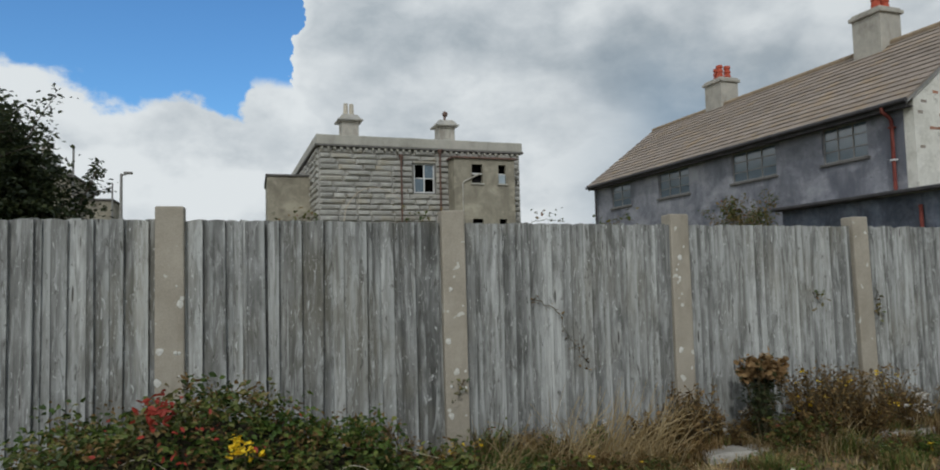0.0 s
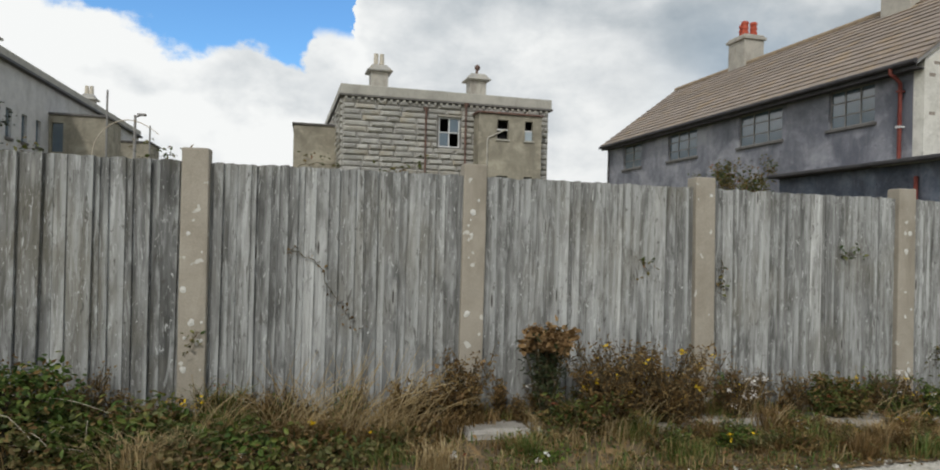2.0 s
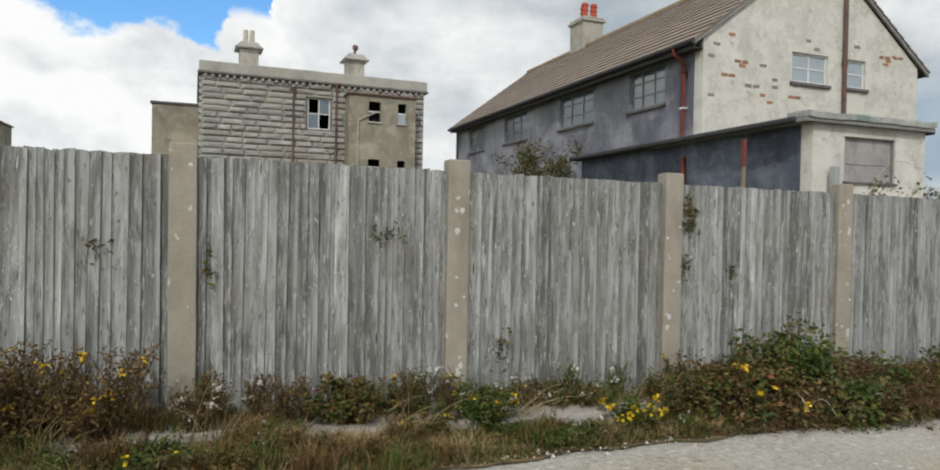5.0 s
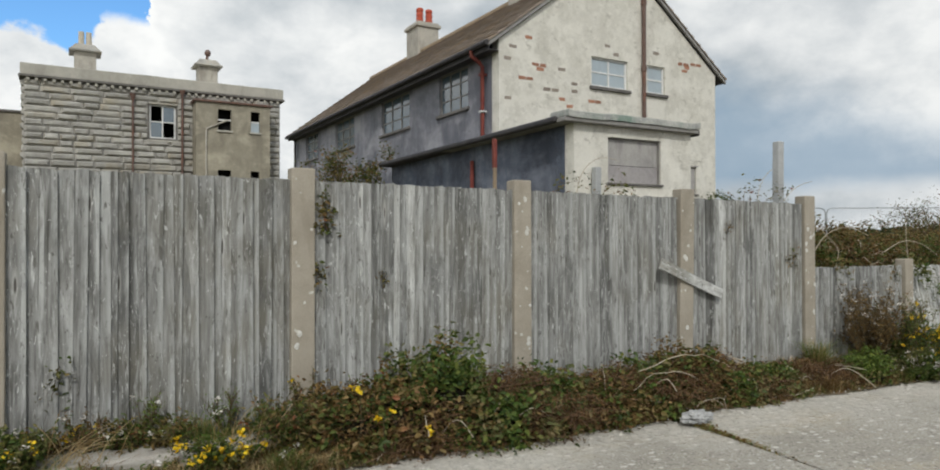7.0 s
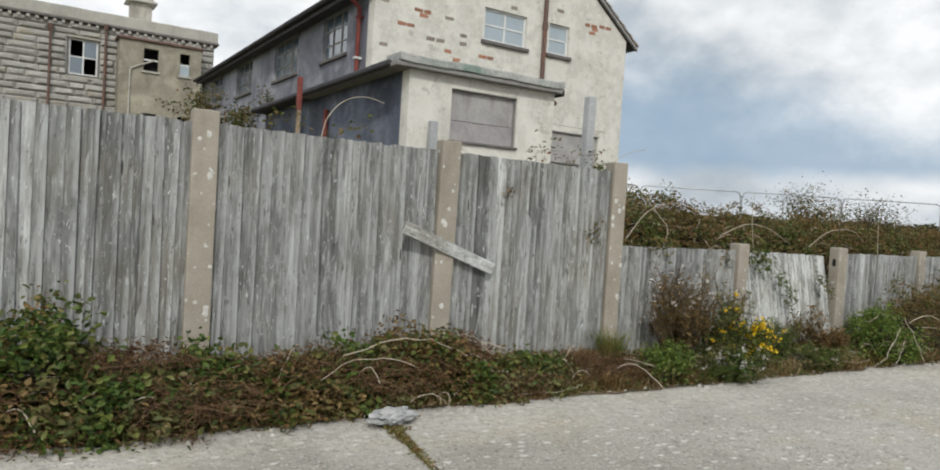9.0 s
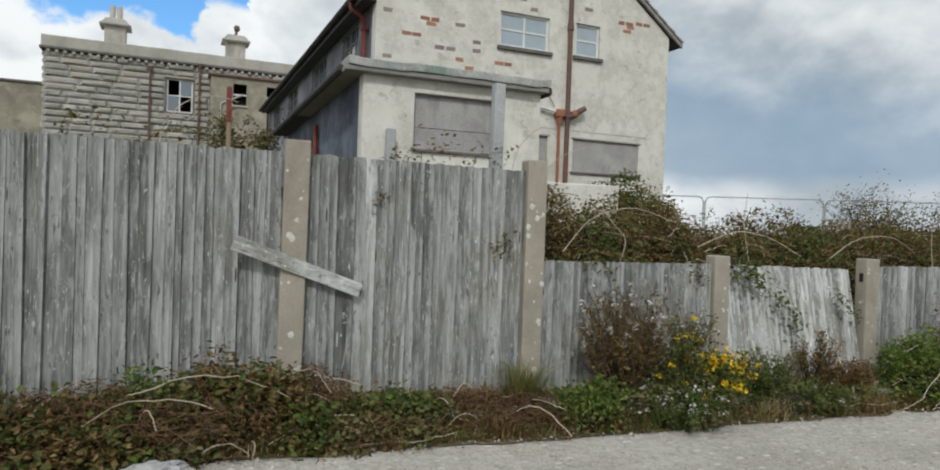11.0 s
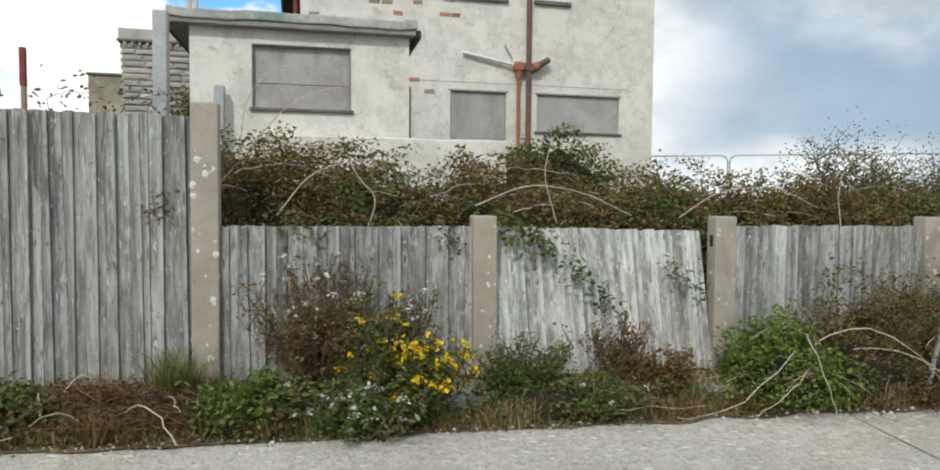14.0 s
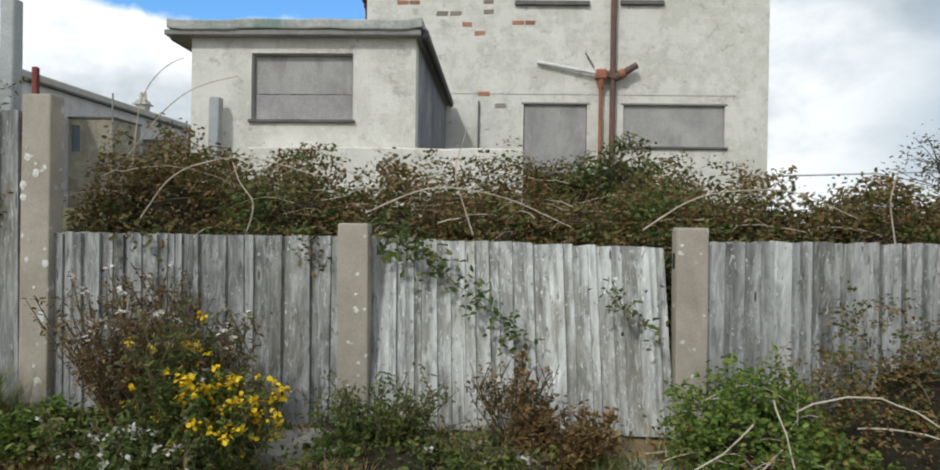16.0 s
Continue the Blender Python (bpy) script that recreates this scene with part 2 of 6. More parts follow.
def concrete_road():
    """Worn slab with its pale aggregate showing, sandy stains, pits and a bleached, gritty margin."""
    m, k = material("worn_concrete_road")
    v, r = coords(k)
    gp = k.add("ShaderNodeNewGeometry").outputs["Position"]
    n = k.noise(gp, 0.5, 7.0, 0.65)
    mid = k.noise(v, 4.0, 7.0, 0.72)
    col = k.ramp(n, [(0.34, (0.315, 0.295, 0.25)), (0.64, (0.455, 0.432, 0.38))])
    sand = k.ramp(k.noise(k.scaled(gp, (0.8, 1.6, 1.0)), 1.0, 6.0, 0.68), [(0.52, 0.0), (0.66, 0.55)])
    col = k.mix(sand, col, (0.44, 0.375, 0.27))
    col = k.mix(k.ramp(mid, [(0.54, 0.0), (0.68, 0.65)]), col, (0.23, 0.212, 0.18))
    st = k.add("ShaderNodeTexVoronoi", {"Vector": v, "Scale": 30.0, "Randomness": 1.0})
    col = k.mix(k.ramp(st.outputs["Distance"], [(0.14, 0.85), (0.36, 0.0)]), col, k.mix(k.add("ShaderNodeSeparateColor", {"Color": st.outputs["Color"]}).outputs[0], (0.34, 0.31, 0.265), (0.72, 0.70, 0.65)))
    big = k.add("ShaderNodeTexVoronoi", {"Vector": k.scaled(v, (8.0, 13.0, 10.0)), "Scale": 1.0, "Randomness": 1.0})
    chip = k.math("MULTIPLY", k.ramp(big.outputs["Distance"], [(0.20, 0.9), (0.30, 0.0)]), k.ramp(k.add("ShaderNodeSeparateColor", {"Color": big.outputs["Color"]}).outputs[1], [(0.55, 0.0), (0.6, 1.0)]))
    col = k.mix(chip, col, (0.66, 0.64, 0.59))
    pits = k.ramp(k.noise(v, 34.0, 4.0, 0.75), [(0.54, 0.0), (0.64, 0.8)])
    col = k.mix(pits, col, (0.135, 0.122, 0.10))
    y = k.add("ShaderNodeSeparateXYZ", {"Vector": gp}).outputs[1]
    worn = k.ramp(k.math("MULTIPLY", k.math("ADD", y, k.math("MULTIPLY", n, 1.6)), 0.1), [(0.435, 0.0), (0.50, 0.55)])
    col = k.mix(k.math("MULTIPLY", worn, k.ramp(k.noise(v, 15.0, 5.0, 0.7), [(0.42, 0.15), (0.6, 1.0)])), col, (0.64, 0.61, 0.545))
    h = k.math("ADD", k.math("MULTIPLY", st.outputs["Distance"], -0.7), k.math("ADD", k.noise(v, 60.0, 3.0, 0.7), k.math("MULTIPLY", mid, 0.8)))
    h = k.math("ADD", h, k.math("MULTIPLY", chip, 0.5))
    finish(k, col, 0.93, h, 0.95, 0.016)
    return m


def leafy(name, stops, gloss=0.6, through=0.2, patch=None):
    """Foliage: colour by each leaf's own random number, withered patches, a little light let through."""
    m, k = material(name)
    r = k.add("ShaderNodeNewGeometry").outputs["Random Per Island"]
    col = k.ramp(r, stops)
    o = k.add("ShaderNodeTexCoord").outputs["Object"]
    if patch:
        w = k.ramp(k.noise(o, 2.3, 4.0, 0.65), [(0.46, 0.0), (0.60, 1.0)])
        w = k.math("MULTIPLY", w, k.math("ADD", 0.35, k.math("MULTIPLY", r, 0.65)))
        col = k.mix(w, col, k.mix(r, patch[0], patch[1]))
    b = k.add("ShaderNodeBsdfPrincipled", {"Base Color": col, "Roughness": gloss, "Specular IOR Level": 0.35})
    tr = k.add("ShaderNodeBsdfTranslucent", {"Color": col})
    mx = k.add("ShaderNodeMixShader", {0: through, 1: b.outputs[0], 2: tr.outputs[0]})
    k.add("ShaderNodeOutputMaterial", {"Surface": mx.outputs[0]})
    return m


def glass_mat(name, tint, rough=0.12):
    m, k = material(name)
    v, r = coords(k)
    n = k.noise(v, 3.0, 4.0, 0.6)
    col = k.mix(n, tint, tuple(c * 1.6 for c in tint))
    finish(k, col, k.math("ADD", k.math("MULTIPLY", n, 0.15), rough), None, 0.3, 0.01, 0.0, **{"Specular IOR Level": 1.0, "IOR": 1.7})
    return m


M = {}
M["board"] = wood_board("weathered_fence_board", 0.93)
M["board_pale"] = wood_board("bleached_fence_board", 1.14)
M["board_white"] = wood_board("extra_pale_board", 1.45)
M["post"] = plain("fence_post_concrete", (0.285, 0.255, 0.205), (0.37, 0.335, 0.275), 3.0, 0.92, 0.5, 110.0, spots=((0.56, 0.55, 0.50), 9.0, 0.67), stain=((0.19, 0.165, 0.125), 2.5, 0.5), dist=0.006)
M["concrete"] = plain("old_concrete", (0.30, 0.28, 0.245), (0.42, 0.40, 0.36), 4.0, 0.92, 0.5, 80.0, stain=((0.18, 0.16, 0.13), 3.0, 0.6))
M["road"] = concrete_road()
M["grit"] = plain("pale_grit", (0.40, 0.38, 0.335), (0.60, 0.575, 0.52), 9.0, 0.95, 0.4, 60.0)
M["soil"] = plain("verge_soil", (0.085, 0.065, 0.04), (0.17, 0.125, 0.075), 2.5, 0.97, 0.8, 30.0, stain=((0.10, 0.10, 0.03), 3.0, 0.8), spots=((0.26, 0.17, 0.08), 11.0, 0.58), dist=0.03)
M["ground"] = plain("rough_grass_ground", (0.07, 0.075, 0.03), (0.13, 0.115, 0.055), 0.8, 0.97, 0.8, 14.0, stain=((0.10, 0.08, 0.04), 0.4, 0.6), dist=0.05)
M["gable"] = render_wall("cream_render", (0.71, 0.69, 0.625), (0.58, 0.56, 0.495), (0.37, 0.35, 0.30), 0.36)
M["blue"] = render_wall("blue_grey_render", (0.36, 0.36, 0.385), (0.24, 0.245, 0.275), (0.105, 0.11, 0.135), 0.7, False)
# dark tone carries the shade on the outshot's west side, besides stains
M["darkblue"] = render_wall("shaded_blue_render", (0.19, 0.205, 0.245), (0.10, 0.12, 0.16), (0.042, 0.047, 0.062), 0.7, False)
M["brick"] = plain("exposed_brick", (0.36, 0.165, 0.10), (0.47, 0.25, 0.165), 6.0, 0.9, 0.6, 70.0, vary=0.35)
M["brick_grey"] = plain("dirty_brick", (0.27, 0.23, 0.19), (0.36, 0.31, 0.26), 6.0, 0.9, 0.6, 70.0, vary=0.3)
M["tile"] = plain("concrete_roof_tile", (0.225, 0.188, 0.155), (0.33, 0.275, 0.23), 1.6, 0.88, 0.5, 45.0, stain=((0.36, 0.24, 0.10), 1.1, 0.4), vary=0.12)
M["ridge"] = plain("lichened_ridge_tile", (0.23, 0.18, 0.13), (0.34, 0.26, 0.17), 3.0, 0.9, 0.5, 40.0)
M["fascia"] = plain("black_fascia", (0.035, 0.033, 0.035), (0.07, 0.065, 0.065), 3.0, 0.7, 0.3, 40.0)
M["pipe"] = plain("rusty_brown_pipe", (0.10, 0.065, 0.055), (0.17, 0.11, 0.09), 5.0, 0.75, 0.4, 40.0, stain=((0.28, 0.10, 0.05), 4.0, 0.5))
M["redpipe"] = plain("red_oxide_pipe", (0.15, 0.035, 0.03), (0.25, 0.065, 0.048), 5.0, 0.7, 0.4, 40.0, stain=((0.16, 0.06, 0.04), 4.0, 0.6))
M["orange"] = plain("orange_rust", (0.26, 0.105, 0.06), (0.37, 0.16, 0.09), 6.0, 0.85, 0.4, 50.0)
M["pot"] = plain("terracotta_pot", (0.40, 0.07, 0.04), (0.52, 0.12, 0.07), 5.0, 0.8, 0.3, 50.0)
M["buffpot"] = plain("buff_clay_pot", (0.45, 0.41, 0.33), (0.58, 0.53, 0.44), 5.0, 0.85, 0.3, 50.0)
M["stack"] = plain("chimney_render", (0.36, 0.34, 0.30), (0.48, 0.45, 0.39), 2.5, 0.92, 0.5, 40.0, stain=((0.20, 0.18, 0.15), 2.0, 0.6))
M["board_up"] = plain("grey_boarding", (0.30, 0.29, 0.28), (0.41, 0.395, 0.375), 2.0, 0.85, 0.3, 50.0, stain=((0.20, 0.19, 0.185), 3.0, 0.55))
M["board_stained"] = plain("stained_boarding", (0.27, 0.255, 0.255), (0.37, 0.35, 0.345), 3.0, 0.85, 0.3, 50.0, stain=((0.20, 0.165, 0.16), 2.5, 0.6))
M["white"] = plain("flaking_white_paint", (0.60, 0.61, 0.60), (0.74, 0.74, 0.72), 6.0, 0.7, 0.25, 60.0, stain=((0.35, 0.34, 0.31), 5.0, 0.4))
M["frame"] = plain("grey_window_frame", (0.20, 0.19, 0.185), (0.30, 0.29, 0.27), 5.0, 0.75, 0.25, 60.0)
M["sill"] = plain("dark_sill", (0.10, 0.095, 0.09), (0.17, 0.16, 0.15), 5.0, 0.85, 0.4, 50.0)
M["glass_pale"] = glass_mat("dusty_pale_glass", (0.24, 0.29, 0.32), 0.25)
M["glass_blue"] = glass_mat("dark_blue_glass", (0.07, 0.10, 0.125), 0.04)
# near-black that stands for the shade inside rooms and holes
M["void"] = plain("hollow_shade", (0.012, 0.012, 0.013), (0.022, 0.021, 0.02), 2.0, 0.9, 0.1, 20.0)
M["lead"] = plain("green_lead_flashing", (0.26, 0.265, 0.25), (0.46, 0.46, 0.43), 3.0, 0.7, 0.7, 24.0, stain=((0.12, 0.205, 0.16), 1.1, 0.95))
M["stone"] = plain("rock_faced_stone", (0.34, 0.33, 0.305), (0.50, 0.485, 0.44), 1.8, 0.93, 0.8, 14.0, stain=((0.42, 0.36, 0.25), 0.55, 0.55), dist=0.05, vary=0.25)
M["pale_stone"] = plain("pale_coursed_stone", (0.47, 0.465, 0.455), (0.60, 0.59, 0.57), 1.6, 0.93, 0.5, 14.0, stain=((0.36, 0.35, 0.33), 0.7, 0.5))
M["joint"] = plain("dark_stone_joint", (0.12, 0.115, 0.105), (0.19, 0.18, 0.165), 3.0, 0.95, 0.4, 30.0)
M["parapet"] = plain("parapet_render", (0.37, 0.355, 0.31), (0.47, 0.45, 0.395), 1.2, 0.92, 0.5, 30.0, stain=((0.25, 0.24, 0.21), 0.8, 0.6))
M["annex"] = render_wall("tan_render", (0.40, 0.365, 0.285), (0.30, 0.275, 0.215), (0.20, 0.18, 0.14), 0.6, False)
M["slate"] = plain("dark_slate", (0.07, 0.07, 0.075), (0.12, 0.12, 0.125), 2.0, 0.7, 0.4, 30.0)
M["steel"] = plain("galvanised_tube", (0.36, 0.38, 0.40), (0.48, 0.50, 0.52), 5.0, 0.5, 0.15, 60.0, metal=0.55)
M["plastic"] = plain("grey_plastic_block", (0.16, 0.165, 0.175), (0.22, 0.225, 0.235), 5.0, 0.6, 0.25, 60.0)
M["bag"] = plain("clear_crumpled_plastic", (0.24, 0.245, 0.24), (0.42, 0.42, 0.41), 9.0, 0.35, 0.5, 30.0)
M["grey_post"] = plain("pale_grey_post", (0.31, 0.32, 0.32), (0.42, 0.43, 0.43), 3.0, 0.9, 0.4, 60.0)
M["timber"] = wood_board("grey_timber_post", 1.35)
M["stem"] = plain("dry_stem", (0.34, 0.285, 0.21), (0.52, 0.46, 0.37), 6.0, 0.9, 0.3, 60.0)
M["stem_dark"] = plain("dark_bramble_stem", (0.06, 0.05, 0.025), (0.12, 0.09, 0.05), 6.0, 0.85, 0.3, 60.0)
M["twig"] = plain("rusty_dead_twig", (0.10, 0.058, 0.034), (0.20, 0.125, 0.072), 6.0, 0.9, 0.3, 60.0)
# near-black: the shade deep inside bushes put into a colour
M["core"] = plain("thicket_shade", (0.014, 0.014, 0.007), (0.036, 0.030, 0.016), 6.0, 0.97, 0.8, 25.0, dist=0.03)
M["bark"] = plain("tree_bark", (0.08, 0.065, 0.05), (0.15, 0.125, 0.10), 5.0, 0.95, 0.6, 40.0)
GREEN = [(0.0, (0.024, 0.047, 0.008)), (0.35, (0.049, 0.091, 0.013)), (0.7, (0.088, 0.134, 0.022)), (1.0, (0.168, 0.181, 0.038))]
MIXED = [(0.0, (0.025, 0.044, 0.008)), (0.3, (0.059, 0.091, 0.015)), (0.55, (0.105, 0.122, 0.024)), (0.78, (0.139, 0.109, 0.034)), (0.95, (0.168, 0.088, 0.034)), (1.0, (0.202, 0.059, 0.029))]
BROWN = [(0.0, (0.063, 0.035, 0.012)), (0.4, (0.130, 0.076, 0.024)), (0.7, (0.189, 0.118, 0.039)), (1.0, (0.286, 0.202, 0.084))]
M["leaf_green"] = leafy("green_leaves", GREEN, patch=((0.12, 0.10, 0.04), (0.20, 0.15, 0.07)))
M["leaf_mixed"] = leafy("bramble_leaves", MIXED, patch=((0.12, 0.070, 0.026), (0.28, 0.185, 0.075)))
M["frond"] = leafy("shrivelled_fronds", [(0.0, (0.045, 0.025, 0.011)), (0.5, (0.105, 0.057, 0.024)), (1.0, (0.21, 0.12, 0.05))], 0.8)
M["leaf_brown"] = leafy("dying_leaves", BROWN, 0.75)
M["leaf_bright"] = leafy("bright_green_leaves", [(0.0, (0.045, 0.085, 0.012)), (0.5, (0.10, 0.160, 0.024)), (1.0, (0.20, 0.245, 0.045))])
M["leaf_dark"] = leafy("dark_hedge_leaves", [(0.0, (0.018, 0.028, 0.012)), (0.6, (0.04, 0.055, 0.02)), (1.0, (0.075, 0.085, 0.032))])
M["grass"] = leafy("mixed_grass", [(0.0, (0.05, 0.095, 0.018)), (0.4, (0.11, 0.165, 0.035)), (0.7, (0.22, 0.19, 0.06)), (1.0, (0.36, 0.26, 0.11))], 0.6)
M["straw"] = leafy("dry_grass", [(0.0, (0.23, 0.155, 0.06)), (0.5, (0.37, 0.275, 0.135)), (1.0, (0.48, 0.385, 0.22))], 0.7)
M["rust_grass"] = leafy("rusty_dead_grass", [(0.0, (0.09, 0.058, 0.020)), (0.5, (0.19, 0.115, 0.040)), (1.0, (0.36, 0.25, 0.115))], 0.75)
M["yellow"] = leafy("yellow_petals", [(0.0, (0.58, 0.35, 0.008)), (0.5, (0.74, 0.51, 0.012)), (1.0, (0.82, 0.62, 0.03))], 0.6, 0.2)
M["seed"] = leafy("pale_seed_heads", [(0.0, (0.45, 0.41, 0.36)), (1.0, (0.72, 0.70, 0.66))], 0.8)
M["rust_flower"] = leafy("dead_flower_heads", [(0.0, (0.16, 0.095, 0.04)), (1.0, (0.34, 0.22, 0.10))], 0.85)
M["red"] = leafy("red_leaves", [(0.0, (0.20, 0.025, 0.015)), (1.0, (0.38, 0.05, 0.03))], 0.6)
M["lichen"] = plain("pale_lichen", (0.50, 0.49, 0.44), (0.62, 0.61, 0.57), 20.0, 0.95, 0.4, 90.0)

# ---- mesh helpers ----


def mesh_object(name, verts, faces, mat, smooth=False):
    me = bpy.data.meshes.new(name)
    me.from_pydata([tuple(map(float, v)) for v in verts] if not isinstance(verts, np.ndarray) else verts.tolist(), [], faces.tolist() if isinstance(faces, np.ndarray) else faces)
    me.materials.append(mat)
    if smooth:
        me.polygons.foreach_set("use_smooth", [True] * len(me.polygons))
    me.update()
    return new(name, me)


def part(name, bm, mat, parent, label=""):
    """Links a bmesh as one mesh object under a thing or a part."""
    me = bpy.data.meshes.new(name)
    bm.to_mesh(me)
    bm.free()
    me.materials.append(mat)
    ob = new(name, me)
    ob.parent = parent
    if label:
        ob["label"] = label
    return ob


def attach(ob, parent, label=""):
    ob.parent = parent
    if label:
        ob["label"] = label
    return ob


def thing(name, at, label, category, group="", kind="", rz=0.0):
    e = new(name)
    e.empty_display_size = 0.2
    e.matrix_world = pose(*at, 0, 0, rz)
    return tagged(e, label, category, group, kind)


def box(lo, hi, bevel=0.0, bm=None, segs=1):
    """A box between two corners, its edges rounded by bevel."""
    bm = bm or bmesh.new()
    got = bmesh.ops.create_cube(bm, size=1.0)["verts"]
    for v in got:
        v.co = Vector([lo[i] + (v.co[i] + 0.5) * (hi[i] - lo[i]) for i in range(3)])
    if bevel > 0:
        edges = {e for v in got for e in v.link_edges}
        bmesh.ops.bevel(bm, geom=list(edges), offset=bevel, segments=segs, affect="EDGES", profile=0.6)
    return bm


def rod(a, b, r1, r2=None, n=8, bm=None, caps=True):
    """A round bar from a to b."""
    bm = bm or bmesh.new()
    a, b = Vector(a), Vector(b)
    d = b - a
    q = d.to_track_quat("Z", "Y").to_matrix().to_4x4()
    bmesh.ops.create_cone(bm, cap_ends=caps, segments=n, radius1=r1, radius2=r1 if r2 is None else r2, depth=d.length, matrix=Matrix.Translation((a + b) / 2) @ q)
    return bm


def tubes(paths, radii, sides=4):
    """Vertices and faces of many thin bent stems. radii: one pair (start, end) a stem."""
    V, F = [], []
    for pts, (r0, r1) in zip(paths, radii):
        pts = np.asarray(pts, float)
        n = len(pts)
        tang = np.gradient(pts, axis=0)
        tang /= np.linalg.norm(tang, axis=1)[:, None] + 1e-9
        ref = np.array([0.31, 0.87, 0.21])
        s1 = np.cross(tang, ref)
        s1 /= np.linalg.norm(s1, axis=1)[:, None] + 1e-9
        s2 = np.cross(tang, s1)
        base = len(V)
        rad = np.linspace(r0, r1, n)
        for i in range(n):
            for j in range(sides):
                a = 2 * math.pi * j / sides
                V.append(pts[i] + rad[i] * (math.cos(a) * s1[i] + math.sin(a) * s2[i]))
        for i in range(n - 1):
            for j in range(sides):
                k = (j + 1) % sides
                F.append((base + i * sides + j, base + i * sides + k, base + (i + 1) * sides + k, base + (i + 1) * sides + j))
    return V, F


def stems_object(name, paths, radii, mat, parent, sides=4):
    v, f = tubes(paths, radii, sides)
    return attach(mesh_object(name, v, f, mat, True), parent)


def leaves_object(name, P, size, mat, parent, rng, lift=0.35, slim=0.55):
    """Many small folded leaves at points P; lift: how far they turn their faces up."""
    n = len(P)
    d = rng.normal(size=(n, 3))
    d[:, 2] *= 0.55
    d /= np.linalg.norm(d, axis=1)[:, None]
    nor = rng.normal(size=(n, 3))
    nor[:, 2] = np.abs(nor[:, 2]) + lift
    s = np.cross(d, nor)
    s /= np.linalg.norm(s, axis=1)[:, None] + 1e-9
    up = np.cross(s, d)
    L = (size * rng.uniform(0.6, 1.35, n))[:, None]
    V = np.empty((n, 6, 3))
    V[:, 0] = P
    V[:, 1] = P + d * L * 0.35 + s * L * slim * 0.5 + up * L * 0.10
    V[:, 2] = P + d * L * 0.75 + s * L * slim * 0.36 + up * L * 0.06
    V[:, 3] = P + d * L - up * L * 0.10
    V[:, 4] = P + d * L * 0.75 - s * L * slim * 0.36 + up * L * 0.06
    V[:, 5] = P + d * L * 0.35 - s * L * slim * 0.5 + up * L * 0.10
    i = np.arange(n)[:, None] * 6
    F = np.concatenate([i + np.array([[0, 1, 2, 3]]), i + np.array([[0, 3, 4, 5]])]).reshape(-1, 4)
    return attach(mesh_object(name, V.reshape(-1, 3), F, mat), parent)


def blades_object(name, P, height, lean, width, mat, parent, rng):
    """Grass blades rooted at P."""
    n = len(P)
    a = rng.uniform(0, 2 * math.pi, n)
    d = np.stack([np.cos(a), np.sin(a), np.zeros(n)], 1)
    s = np.stack([-np.sin(a), np.cos(a), np.zeros(n)], 1)
    h = (height * rng.uniform(0.45, 1.2, n))[:, None]
    ln = (lean * rng.uniform(0.1, 1.3, n))[:, None] * h
    w = width * rng.uniform(0.6, 1.3, n)[:, None]
    z = np.array([[0, 0, 1.0]])
    V = np.empty((n, 5, 3))
    V[:, 0], V[:, 1] = P - s * w, P + s * w
    V[:, 2] = P + s * w * 0.8 + z * h * 0.6 + d * ln * 0.4
    V[:, 3] = P - s * w * 0.8 + z * h * 0.6 + d * ln * 0.4
    V[:, 4] = P + z * h * (1 - 0.25 * lean) + d * ln
    i = np.arange(n) * 5
    F = [f for k in i for f in ((k, k + 1, k + 2, k + 3), (k + 3, k + 2, k + 4))]
    return attach(mesh_object(name, V.reshape(-1, 3), F, mat), parent)

# ---- the lie of the land ----


def smooth(a, b, v):
    t = min(1.0, max(0.0, (v - a) / (b - a)))
    return t * t * (3 - 2 * t)


def road_z(x):
    return -0.10 - 0.012 * min(40.0, max(-20.0, x))


def foot_z(x):
    """Height of the soil at the foot of the fence."""
    return 0.04 - 0.0115 * min(40.0, max(-20.0, x))


def edge_y(x):
    """The road's ragged edge."""
    return 4.28 + 0.40 * smooth(4.0, 12.0, x) + 0.09 * noise.noise((x * 0.9, 3.1, 0.0)) + 0.05 * noise.noise((x * 3.3, 7.7, 0.0))


def ground_z(x, y):
    e = edge_y(x)
    r, f = road_z(x), foot_z(x)
    if y < e:
        return r - 0.07
    z = r - 0.03 + (f - r + 0.03) * smooth(e, 5.35, y)
    bank = 1.25 * smooth(5.6, 8.6, y) + 0.25 * smooth(8.6, 13.0, y)
    bank *= 1.0 - smooth(20.5, 25.0, x - 0.8 * max(0.0, y - 12.5))
    return z + bank + 0.03 * noise.noise((x * 1.7, y * 1.7, 0.4)) * smooth(e, e + 0.4, y)


def build_ground():
    xs = sorted({-900, -400, -200, -100, -60, -40, -25, *[-15 + i * 0.5 for i in range(92)], 33, 36, 40, 50, 70, 110, 200, 400, 900})
    ys = sorted({-900, -300, -100, -40, -15, -8, -4, 0, 2, *[3.0 + i * 0.15 for i in range(44)], 10, 11, 12, 13, 15, 18, 25, 40, 60, 80, 110, 200, 400, 900})
    V = [(x, y, ground_z(x, y)) for y in ys for x in xs]
    n = len(xs)
    F = [(j * n + i, j * n + i + 1, (j + 1) * n + i + 1, (j + 1) * n + i) for j in range(len(ys) - 1) for i in range(n - 1)]
    g = mesh_object("ground", V, F, M["ground"], True)
    return tagged(g, "rough weedy grass and soil ground", "ground", kind="structure")


ground = build_ground()


